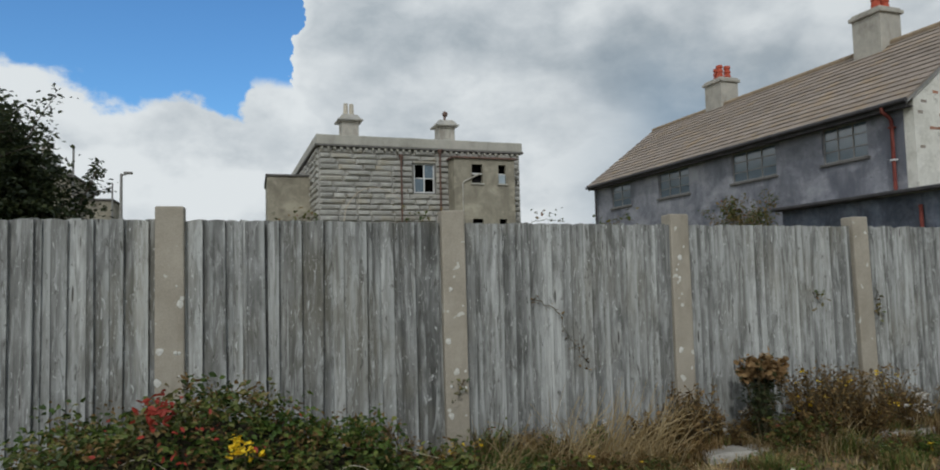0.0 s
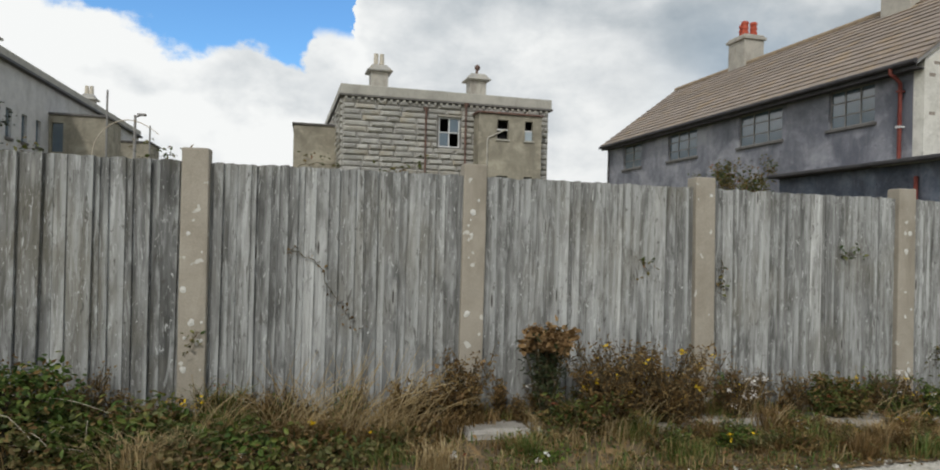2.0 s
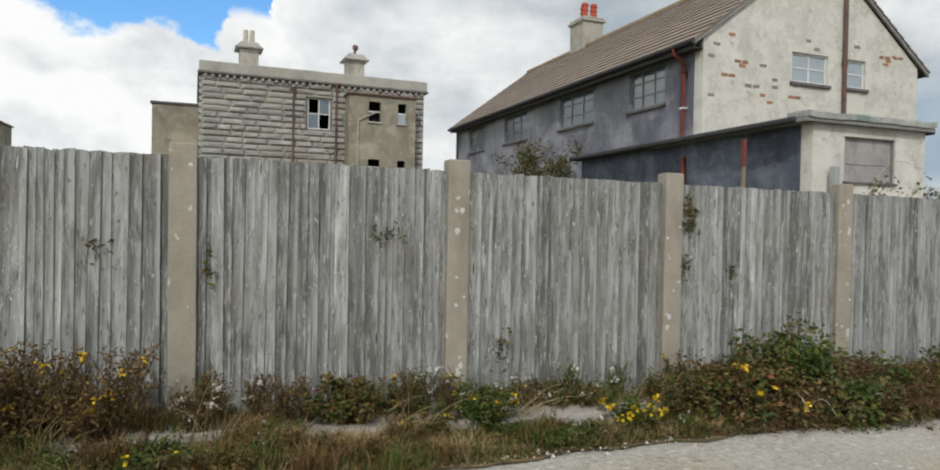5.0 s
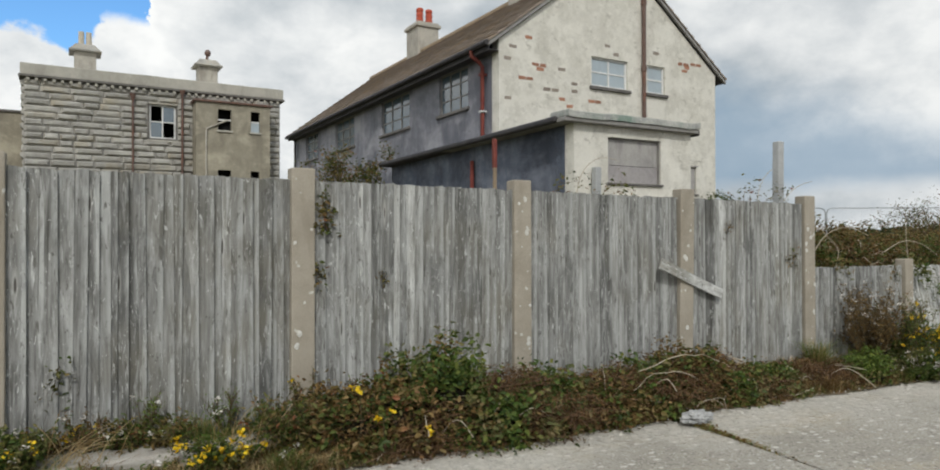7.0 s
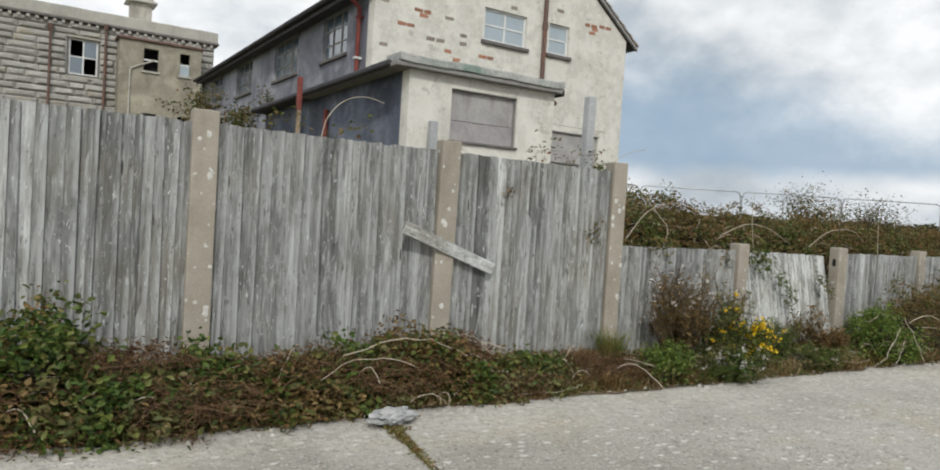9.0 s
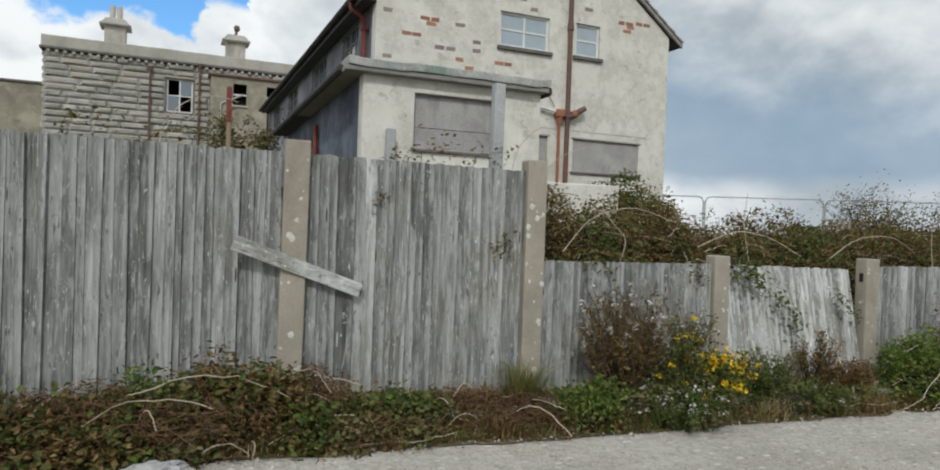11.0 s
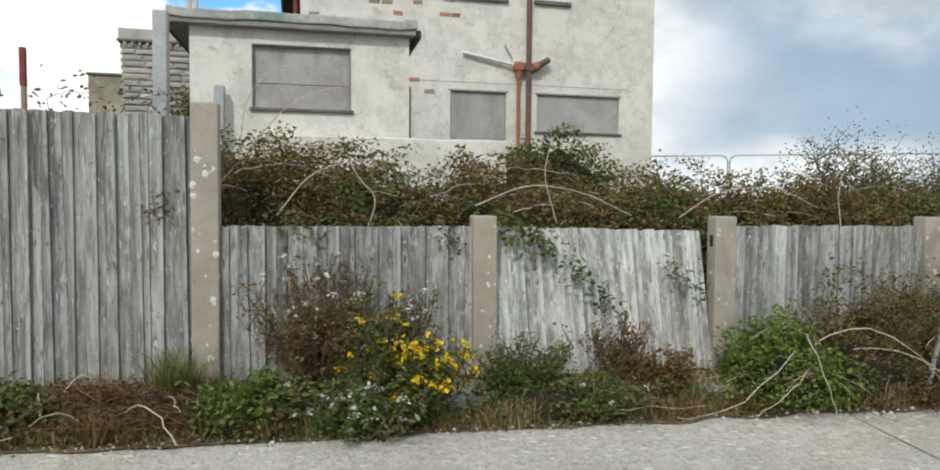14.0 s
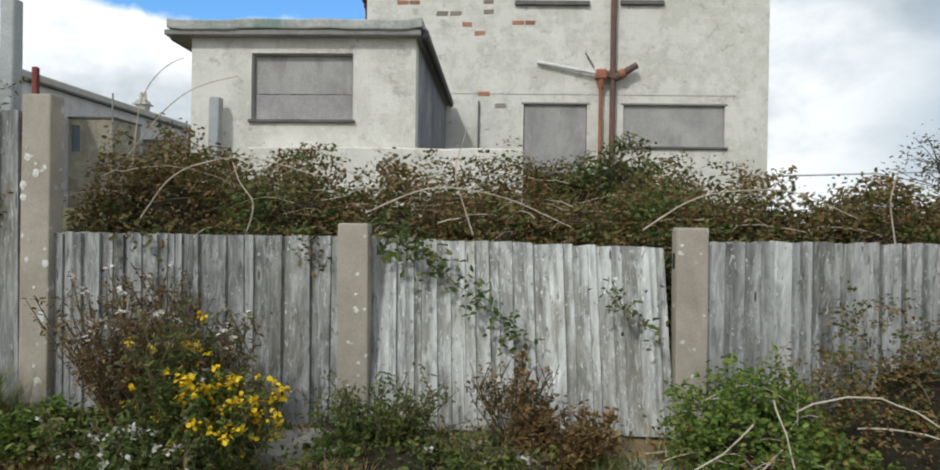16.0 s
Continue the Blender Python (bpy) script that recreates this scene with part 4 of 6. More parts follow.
    part("white_waste_pipe", rod((gx(20.02), -0.06, 2.92), (sx - 0.2, -0.1, 2.70), 0.034, 0.034, 10), M["white"], st, "white plastic waste pipe")
    part("cable", rod((sx - 0.5, -0.05, 3.1), (sx - 0.34, -0.08, 2.83), 0.012, 0.012, 6), M["pipe"], st)
    # bricks showing where the render has come off: world x, height, columns, rows, red or grey
    patches = ((17.62, 6.28, 1, 2, 1), (17.70, 5.55, 2, 2, 1), (18.6, 5.62, 1, 1, 0), (17.4, 5.28, 2, 1, 1), (18.15, 5.08, 2, 1, 0), (18.62, 4.88, 1, 1, 1), (19.55, 4.92, 2, 1, 1), (20.4, 6.22, 1, 1, 0), (21.8, 6.45, 1, 1, 0), (20.1, 6.42, 1, 1, 0), (22.9, 6.1, 1, 2, 1), (23.25, 6.32, 2, 1, 1), (22.75, 6.28, 2, 1, 1), (17.15, 6.0, 1, 1, 0), (17.0, 5.7, 1, 1, 0), (19.0, 5.3, 1, 1, 0), (19.02, 5.12, 1, 1, 0), (18.85, 4.72, 1, 1, 1), (18.93, 3.60, 1, 1, 1), (19.25, 3.38, 1, 1, 0), (17.0, 4.75, 1, 1, 0))
    for wx, wz, c, r, red in patches:
        for j in range(r):
            for i in range(c):
                if r > 1 and rng.random() < 0.2:
                    continue
                x, z = gx(wx) + i * 0.235 + (0.11 if j % 2 else 0) + rng.uniform(-0.01, 0.01), wz - HZ + j * 0.098
                bm = box((x, -0.006, z), (x + rng.uniform(0.18, 0.232), 0.05, z + 0.085), 0.006)
                for v in bm.verts:
                    k = noise.noise_vector(v.co * 9.0)
                    v.co.x += 0.022 * k.x
                    v.co.z += 0.018 * k.z
                part("brick", bm, M["brick"] if red else M["brick_grey"], H)
    part("conduit", rod((gx(18.95), -0.03, 0.7), (gx(18.95), -0.03, 2.2), 0.018, 0.018, 6), M["sill"], H, "thin dark conduit")
    for z in (2.34,):
        part("render_crack", box((0.6 if z < 3 else 2.2, -0.004, z - 0.004), (HW - 0.6 if z < 3 else HW - 0.9, 0.01, z + 0.004)), M["sill"], H)
    chimney(H, 3.96, 12.13, APEX + 0.1, 0.95, 1.1, 1.30, ((-0.22, -0.2), (0.2, -0.2), (0.0, 0.25)))
    chimney(H, 3.69, 3.94, APEX + 0.1, 0.95, 1.1, 1.30, ((-0.2, -0.2), (0.2, -0.2)))
    return H


build_house()


def build_lean_to():
    """The flat-roofed outshot with its boarded window, wrapping the corner of the house."""
    x0, x1, y0, y1, z0, z1 = 15.66, 18.40, 9.22, 13.66, 1.15, 3.40
    E = thing("outshot", (x0, y0, z0), "flat-roofed rendered outshot with boarded window and lead flashing", "outbuilding", rz=0.8)
    w, d, h = x1 - x0, y1 - y0 + 0.1, z1 - z0
    hole = (16.40 - x0, 2.42 - z0, 17.64 - x0, 3.22 - z0)
    part("front_wall", holed_wall(w, h, 0.25, [hole]), M["gable"], E, "cream rendered wall")
    part("west_wall", turn_side(holed_wall(7.8, h, 0.25, []), 0.0, 0.25), M["darkblue"], E, "stained blue-black render with shade put into its colour")
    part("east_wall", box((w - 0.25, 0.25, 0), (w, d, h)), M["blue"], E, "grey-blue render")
    bm = box((0.25, 7.8, 0), (1.15, 8.05, h))
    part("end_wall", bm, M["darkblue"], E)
    # roof slabs with a dark fascia and lead edge
    part("roof_slab", box((-0.28, -0.14, h), (w + 0.07, d - 0.02, h + 0.07), 0.01), M["frame"], E)
    part("roof_slab", box((-0.28, d - 0.015, h), (1.06, 8.2, h + 0.07), 0.01), M["fascia"], E)
    bm = box((-0.24, -0.17, h + 0.072), (w + 0.09, 0.35, h + 0.19), 0.02, segs=2)
    bmesh.ops.subdivide_edges(bm, edges=[e for e in bm.edges if abs(e.verts[0].co.x - e.verts[1].co.x) > 0.5], cuts=16)
    for v in bm.verts:
        v.co.z += 0.028 * noise.noise((v.co.x * 3.1, v.co.y * 3.0, 0.5))
        v.co.y += 0.025 * noise.noise((v.co.x * 4.0, 4.0, v.co.z))
    part("flashing", bm, M["lead"], E, "greenish crumpled lead flashing")
    bm = box((-0.34, 0.1, h + 0.0), (-0.235, 8.2, h + 0.11), 0.03)
    part("gutter", bm, M["fascia"], E, "black gutter")
    part("gutter", box((w + 0.072, -0.1, h - 0.03), (w + 0.15, d - 0.1, h + 0.09), 0.02), M["fascia"], E)
    bm = box((0.1, 0.36, h + 0.072), (w, d - 0.1, h + 0.12), 0.01)
    part("roof_felt", bm, M["slate"], E)
    ww, hh = hole[2] - hole[0], hole[3] - hole[1]
    bw = new("boarded_window")
    bw.parent = E
    bw.matrix_basis = pose(hole[0], 0, hole[1])
    part("boarding", box((0.02, 0.08, hh * 0.40), (ww - 0.02, 0.11, hh - 0.02), 0.003), M["board_up"], bw, "grey sheet boarding")
    bm = box((0.02, 0.074, 0.01), (ww - 0.02, 0.104, hh * 0.395), 0.003)
    bmesh.ops.subdivide_edges(bm, edges=[e for e in bm.edges if abs(e.verts[0].co.x - e.verts[1].co.x) > 0.5], cuts=22)
    for v in bm.verts:
        if v.co.z > hh * 0.3:
            v.co.z -= 0.025 * abs(noise.noise((v.co.x * 9.0, 2.0, 0.0)))
    part("boarding", bm, M["board_stained"], bw, "stained lower sheet with a ragged upper edge")
    bm = box((0, 0.03, 0), (0.02, 0.13, hh), 0.003)
    box((ww - 0.02, 0.03, 0), (ww, 0.13, hh), 0.003, bm)
    box((0.02, 0.03, hh - 0.02), (ww - 0.02, 0.13, hh), 0.003, bm)
    part("window_frame", bm, M["frame"], bw)
    part("window_sill", box((-0.03, -0.045, -0.04), (ww + 0.03, 0.08, -0.002), 0.006), M["sill"], bw)
    for yy, top in ((3.45, h - 0.3),):
        part("rusty_pipe", rod((-0.06, yy, 0.0), (-0.06, yy, top), 0.045, 0.045, 8), M["redpipe"], E, "rusty red pipe")
    # low rendered wall in front
    lw = box((0, 0, 0), (3.25, 0.22, 1.2), 0.03, segs=3)
    bmesh.ops.subdivide_edges(lw, edges=[e for e in lw.edges if abs(e.verts[0].co.x - e.verts[1].co.x) > 0.5], cuts=10)
    for v in lw.verts:
        v.co += noise.noise_vector(v.co * 2.5) * 0.012
    me = bpy.data.meshes.new("garden_wall")
    lw.to_mesh(me)
    lw.free()
    me.materials.append(M["gable"])
    g = tagged(new("garden_wall", me), "low cream rendered garden wall with rounded end", "wall")
    g.matrix_world = pose(16.44, 9.0, 0.86)


build_lean_to()

# ---- rock-faced stone building ----


def stone_shape(rng, w, h, p):
    """Corners and faces of one rock-faced block, w long, h high, p proud."""
    j = lambda: rng.uniform(-0.03, 0.03)
    k = min(0.12, w * 0.2)
    V = [(0, 0, 0), (w, 0, 0), (w, 0, h), (0, 0, h)]
    V += [(k + j(), -p + j(), 0.10 + j() * 0.6), (w - k + j(), -p + j(), 0.10 + j() * 0.6), (w - k + j(), -p + j(), h - 0.10 + j() * 0.6), (k + j(), -p + j(), h - 0.10 + j() * 0.6)]
    return V, [(4, 5, 6, 7)] + [(q, (q + 1) % 4, 4 + (q + 1) % 4, 4 + q) for q in range(4)]


STONES = []


def stone_courses(parent, length, z0, z1, course, m, seed, single=False):
    """Courses of rock-faced blocks along local x facing -y: stone by stone where single, else one joined mesh."""
    rng = random.Random(seed)
    if not STONES:
        for i in range(12):
            v, f = stone_shape(rng, 1.0, 0.39, rng.uniform(0.08, 0.19))
            me = bpy.data.meshes.new("stone")
            me.from_pydata(v, [], f)
            me.materials.append(M["stone"])
            STONES.append(me)
    n = int(round((z1 - z0) / course))
    V, F = [], []
    for c in range(n):
        x = 0.0
        a, b = z0 + c * (z1 - z0) / n + 0.02, z0 + (c + 1) * (z1 - z0) / n - 0.02
        while x < length - 0.05:
            w = min(rng.uniform(0.7, 1.9), length - x)
            if length - x - w < 0.3:
                w = length - x
            if single:
                ob = attach(new("stone", rng.choice(STONES)), parent)
                ob.matrix_basis = m @ pose(x + 0.012, 0, a) @ Matrix.Diagonal((w - 0.024, 1, (b - a) / 0.39, 1))
            else:
                v, f = stone_shape(rng, w - 0.024, b - a, rng.uniform(0.08, 0.19))
                F += [tuple(len(V) + q for q in s) for s in f]
                V += [(p[0] + x + 0.012, p[1], p[2] + a) for p in v]
            x += w
    if V:
        ob = attach(mesh_object("stonework", V, F, M["stone"]), parent)
        ob.matrix_basis = m
        ob["kind"] = "stuff"


def build_stone_house():
    SX, SY, SZ = 4.42, 49.0, 1.4
    W, D, TOP = 15.4, 20.0, 10.75
    S = thing("stone_building", (SX, SY, SZ), "derelict grey rock-faced stone building with plain parapet", "building", rz=2.4)
    wx = lambda v: v - SX
    hole = (wx(11.32), 8.12 - SZ, wx(12.92), 10.33 - SZ)
    part("front_wall", holed_wall(W, 9.9, 0.5, [hole]), M["joint"], S)
    part("west_wall", turn_side(holed_wall(D - 0.5, 9.9, 0.5, []), 0.0, 0.5), M["joint"], S)
    part("east_wall", box((W - 0.5, 0.5, 0), (W, D, 9.9)), M["joint"], S)
    part("back_wall", box((0.5, D - 0.5, 0), (W - 0.5, D, 9.9)), M["joint"], S)
    # near-black sheet stands for the unlit room behind the broken panes
    part("room_back", box((0.6, 3.0, 0.5), (W - 0.6, 3.1, 9.8)), M["void"], S)
    # courses left and right of the window, then above and below it
    c = 0.43
    z_lo, z_hi = hole[1] - 0.10, hole[3] + 0.16
    stone_courses(S, W, 0.2, 5.0, c, Matrix(), 11)
    stone_courses(S, W, 5.0, z_lo, c, Matrix(), 10, True)
    stone_courses(S, hole[0] - 0.1, z_lo, z_hi, c, Matrix(), 12, True)
    stone_courses(S, W - hole[2] - 0.1, z_lo, z_hi, c, pose(hole[2] + 0.1, 0, 0), 13, True)
    stone_courses(S, W, z_hi, 9.85, c * 0.8, Matrix(), 14, True)
    stone_courses(S, D - 0.1, 0.2, 9.85, c, Matrix(((0, 1, 0, 0), (-1, 0, 0, D), (0, 0, 1, 0), (0, 0, 0, 1))), 15)
    # cornice, corbels, parapet
    part("cornice", box((-0.28, -0.30, 9.9), (W + 0.28, D, 10.06), 0.03), M["joint"], S, "dark moulded cornice")
    bm = box((-0.20, -0.22, 10.06), (W + 0.2, D - 0.05, TOP), 0.05, segs=2)
    bmesh.ops.subdivide_edges(bm, edges=[e for e in bm.edges if abs(e.verts[0].co.x - e.verts[1].co.x) > 2], cuts=20)
    for v in bm.verts:
        v.co.z += 0.035 * noise.noise((v.co.x * 0.8, v.co.y, 1.0))
    part("parapet", bm, M["parapet"], S, "grey rendered parapet")
    cb = box((-0.09, -0.24, 9.70), (0.09, -0.05, 9.89), 0.02)
    me = bpy.data.meshes.new("corbel")
    cb.to_mesh(me)
    cb.free()
    me.materials.append(M["parapet"])
    for i in range(34):
        ob = attach(new("corbel", me), S)
        ob.matrix_basis = pose(0.2 + i * (W - 0.4) / 33, 0, 0)
    # sash window with broken panes
    window(S, pose(hole[0], 0, hole[1]), hole[2] - hole[0], hole[3] - hole[1], 2, 2, M["white"], M["glass_blue"], True, 0.10, 0.10, ((0, 1), (1, 0)))
    part("window_arch", box((hole[0] - 0.1, -0.10, hole[3] + 0.0), (hole[2] + 0.1, 0.05, hole[3] + 0.15), 0.03), M["stone"], S)
    part("window_surround", box((hole[0] - 0.14, -0.11, hole[1] - 0.24), (hole[2] + 0.14, 0.02, hole[1] - 0.1), 0.02), M["parapet"], S)
    # projecting rendered closet block
    ax0, ax1, atop = wx(13.95), wx(18.75), 10.55 - SZ
    A = new("closet_block")
    A.parent = S
    A.matrix_basis = pose(ax0, -1.5, 0)
    wins = ((15.33 - 13.95, 8.75 - SZ, 16.18 - 13.95, 10.15 - SZ), (17.45 - 13.95, 8.75 - SZ, 18.05 - 13.95, 10.15 - SZ), (15.33 - 13.95, 5.0 - SZ, 16.18 - 13.95, 6.1 - SZ), (17.45 - 13.95, 5.0 - SZ, 18.05 - 13.95, 6.1 - SZ))
    part("front_wall", holed_wall(ax1 - ax0, atop, 0.3, wins), M["annex"], A, "tan rendered wall")
    part("side_wall", box((0, 0.3, 0), (0.3, 1.35, atop)), M["annex"], A)
    part("side_wall", box((ax1 - ax0 - 0.3, 0.3, 0), (ax1 - ax0, 1.35, atop)), M["annex"], A)
    part("roof", box((-0.15, -0.15, atop), (ax1 - ax0 + 0.15, 1.35, atop + 0.14), 0.02), M["pipe"], A, "rusty brown flat roof edge")
    part("room_back", box((0.3, 1.0, 0), (ax1 - ax0 - 0.3, 1.1, atop)), M["void"], A)
    for q, b in zip(wins, (((0, 0), (0, 1)), ((0, 1),), ((0, 0), (0, 1)), ((0, 0), (0, 1)))):
        wn = part("window_sill", box((q[0] - 0.1, -0.1, q[1] - 0.14), (q[2] + 0.1, 0.1, q[1] - 0.002), 0.02), M["parapet"], A)
        bm = box((q[0], 0.1, (q[1] + q[3]) / 2 - 0.05), (q[2], 0.16, (q[1] + q[3]) / 2 + 0.05))
        part("sash_bar", bm, M["white"], A)
        if len(b) == 1:
            part("pane", box((q[0], 0.12, q[1]), (q[2], 0.13, (q[1] + q[3]) / 2 - 0.05)), M["glass_pale"], A)
    v, f = tubes([[(0.63, -0.06, 3.0), (0.63, -0.06, 7.25), (0.72, -0.06, 7.42), (2.0, -0.08, 8.05)]], [(0.06, 0.06)], 8)
    attach(mesh_object("waste_pipe", v, f, M["stack"], True), A, "pale waste pipe with a bend")
    # pipes
    for px, top, r, mat in ((wx(10.33), 10.6 - SZ, 0.07, M["pipe"]), (wx(13.3), 9.7, 0.075, M["pipe"])):
        part("downpipe", rod((px, -0.22, 0), (px, -0.22, top), r, r, 10), mat, S, "rusty downpipe")
        part("hopper", rod((px, -0.24, top - 0.05), (px, -0.24, top + 0.28), 0.10, 0.19, 10), mat, S)
    # chimneys
    for cx, pots in ((7.80, "pots"), (16.05, "cowl")):
        C = new("chimney")
        C.parent = S
        C.matrix_basis = pose(wx(cx), 7.0, TOP + 1.45) @ Matrix.Diagonal((1.38, 1.38, 1.0, 1))
        part("shaft", box((-0.5, -0.5, -1.55), (0.5, 0.5, 1.15), 0.03), M["stack"], C, "grey stone chimney stack")
        bm = box((-0.74, -0.74, 1.15), (0.74, 0.74, 1.30), 0.04)
        part("cap", bm, M["stone"], C)
        bm = bmesh.new()
        bmesh.ops.create_cone(bm, cap_ends=True, segments=4, radius1=0.94, radius2=0.62, depth=0.42, matrix=Matrix.Translation((0, 0, 1.51)) @ pose(0, 0, 0, 0, 0, 45))
        part("cap_slope", bm, M["stone"], C)
        if pots == "pots":
            for px in (-0.2, 0.2):
                part("chimney_pot", rod((px * 0.85, 0, 1.7), (px * 0.85, 0, 2.72), 0.145, 0.13, 12), M["buffpot"], C, "buff clay chimney pot")
        else:
            part("cowl", rod((0, 0, 1.7), (0.03, 0, 2.2), 0.09, 0.07, 10), M["pipe"], C, "rusty cowl")
            bm = bmesh.new()
            bmesh.ops.create_icosphere(bm, subdivisions=2, radius=0.22, matrix=Matrix.Translation((0.05, 0, 2.35)) @ Matrix.Diagonal((0.8, 0.8, 1.25, 1)))
            part("cowl_head", bm, M["pipe"], C)
    return S


build_stone_house()


def plain_block(name, at, size, mat, roofmat, label, rz=0.0, windows=(), lip=0.12):
    """A plain far block: walls, roof slab and sunk windows on the front."""
    w, d, h = size
    B = thing(name, at, label, "building", rz=rz)
    part("front_wall", holed_wall(w, h, 0.3, list(windows)), mat, B)
    part("west_wall", box((0, 0.3, 0), (0.3, d, h)), mat, B)
    part("east_wall", box((w - 0.3, 0.3, 0), (w, d, h)), mat, B)
    part("back_wall", box((0.3, d - 0.3, 0), (w - 0.3, d, h)), mat, B)
    part("roof", box((-lip, -lip, h), (w + lip, d + lip, h + 0.16), 0.02), roofmat, B)
    for q in windows:
        part("window", box((q[0] + 0.02, 0.14, q[1] + 0.02), (q[2] - 0.02, 0.18, q[3] - 0.02)), M["glass_blue"], B)
    return B


plain_block("side_block", (1.0, 53.5, 1.2), (3.35, 7.0, 8.6), M["annex"], M["sill"], "tan rendered flat-roofed block beside the stone building")
plain_block("far_block", (20.6, 66.0, 1.2), (2.4, 5.0, 8.9), M["annex"], M["sill"], "tan rendered block behind the stone building")


def build_west_terrace():
    """The long stone house to the west, seen end on along its east wall."""
    x0, y0, z0 = -25.0, 45.0, 1.0
    T = thing("stone_terrace", (x0, y0, z0), "long grey stone house with plain parapet and tan additions", "building")
    W, D, H = 9.0, 36.0, 10.6
    holes = [(2.6 + i * 2.4, 6.1, 3.5 + i * 2.4, 7.9) for i in range(3)]
    wall = holed_wall(D, H, 0.4, holes)
    bmesh.ops.transform(wall, matrix=Matrix.Translation((W, 0, 0)) @ pose(0, 0, 0, 0, 0, 90), verts=wall.verts)
    part("east_wall", wall, M["pale_stone"], T, "pale grey stone wall")
    part("front_wall", box((0, 0, 0), (W - 0.41, 0.4, H)), M["stone"], T)
    part("west_wall", box((0, 0.41, 0), (0.4, D, H)), M["stone"], T)
    for q in holes:
        part("window", box((W - 0.22, q[0] + 0.02, q[1] + 0.02), (W - 0.18, q[2] - 0.02, q[3] - 0.02)), M["glass_blue"], T)
        part("window_sill", box((W, q[0] - 0.1, q[1] - 0.2), (W + 0.12, q[2] + 0.1, q[1] - 0.01), 0.02), M["sill"], T)
    for i in range(28):
        part("quoin", box((W - 0.5, -0.05, 0.2 + i * 0.36), (W + 0.06, 0.45 + 0.3 * (i % 2), 0.2 + i * 0.36 + 0.32), 0.03), M["parapet"], T)
    part("cornice", box((-0.3, -0.3, H), (W + 0.35, D + 0.3, H + 0.2), 0.03), M["slate"], T, "dark moulded cornice")
    part("parapet", box((-0.15, -0.15, H + 0.2), (W + 0.2, D + 0.15, H + 0.75), 0.05), M["parapet"], T, "grey rendered parapet")
    for cy in (3.0, 23.5):
        C = new("chimney")
        C.parent = T
        C.matrix_basis = pose(W - 1.4, cy, H + 0.7)
        part("shaft", box((-0.5, -0.5, 0), (0.5, 0.5, 0.9), 0.03), M["stack"], C)
        part("cap", box((-0.75, -0.75, 0.9), (0.75, 0.75, 1.05), 0.04), M["stone"], C)
        bm = bmesh.new()
        bmesh.ops.create_cone(bm, cap_ends=True, segments=4, radius1=0.9, radius2=0.5, depth=0.4, matrix=Matrix.Translation((0, 0, 1.25)) @ pose(0, 0, 0, 0, 0, 45))
        part("cap_slope", bm, M["stone"], C)
        for dx in (-0.2, 0.2):
            part("chimney_pot", rod((dx, 0, 1.44), (dx, 0, 2.2), 0.19, 0.16, 10), M["buffpot"], C)
    plain_block("tan_addition", (x0 + W + 0.01, 54.7, z0), (3.75, 4.0, 8.65), M["annex"], M["sill"], "tan rendered addition with one dark window", windows=((0.2, 6.0, 0.95, 8.1),))
    plain_block("small_tan_addition", (x0 + W + 0.01, 66.0, z0), (4.3, 4.0, 8.3), M["annex"], M["sill"], "smaller tan rendered addition behind the first")
    for xx, yy, top in ((-12.1, 54.3, 11.6), (-11.6, 65.6, 10.8)):
        p = thing("vent_pipe", (xx, yy, 1.0), "thin grey vent pipe standing by a tan wall", "pipe")
        part("pipe", rod((0, 0, 0), (0, 0, top - 1.0), 0.08, 0.07, 8), M["frame"], p)


build_west_terrace()


def build_street_lamp():
    s = thing("street_lamp", (-6.04, 36.3, 1.0), "grey street lamp post with a small lantern", "street lamp")
    part("column", rod((0, 0, 0), (0, 0, 6.1), 0.10, 0.06, 10), M["frame"], s)
    part("bracket", rod((0, 0, 6.0), (0.3, 0, 6.12), 0.04, 0.03, 8), M["frame"], s)
    part("lantern", box((0.1, -0.1, 6.08), (0.5, 0.1, 6.2), 0.03), M["frame"], s)


build_street_lamp()

# ---- posts, pipes and site fencing ----


def lone_post(x, y, top, w, mat, label, tilt=0.0, red_top=None):
    p = thing("standing_post", (x, y, ground_z(x, y) - 0.1), label, "post")
    h = top - ground_z(x, y) + 0.1
    bm = box((-w / 2, -w / 2, 0), (w / 2, w / 2, h), 0.008)
    bmesh.ops.subdivide_edges(bm, edges=[e for e in bm.edges if abs(e.verts[0].co.z - e.verts[1].co.z) > 0.5], cuts=6)
    for v in bm.verts:
        v.co += noise.noise_vector(v.co * 3.0) * 0.006
    part("shaft", bm, mat, p)
    if red_top:
        part("red_end", box((-w / 2 - 0.005, -w / 2 - 0.005, h - red_top), (w / 2 + 0.005, w / 2 + 0.005, h + 0.02), 0.006), M["redpipe"], p, "red painted end")
    p.matrix_world = p.matrix_world @ pose(0, 0, 0, 0, tilt, 0)
    return p


lone_post(16.09, 5.58, 2.65, 0.10, M["grey_post"], "pale grey square post standing behind the fence", 0.5)
lone_post(13.92, 8.9, 2.95, 0.052, M["ridge"], "rusty post with a red painted end", 0.0, 0.42)
lone_post(16.0, 9.08, 2.65, 0.12, M["grey_post"], "grey stump of a post among brambles", 1.0)


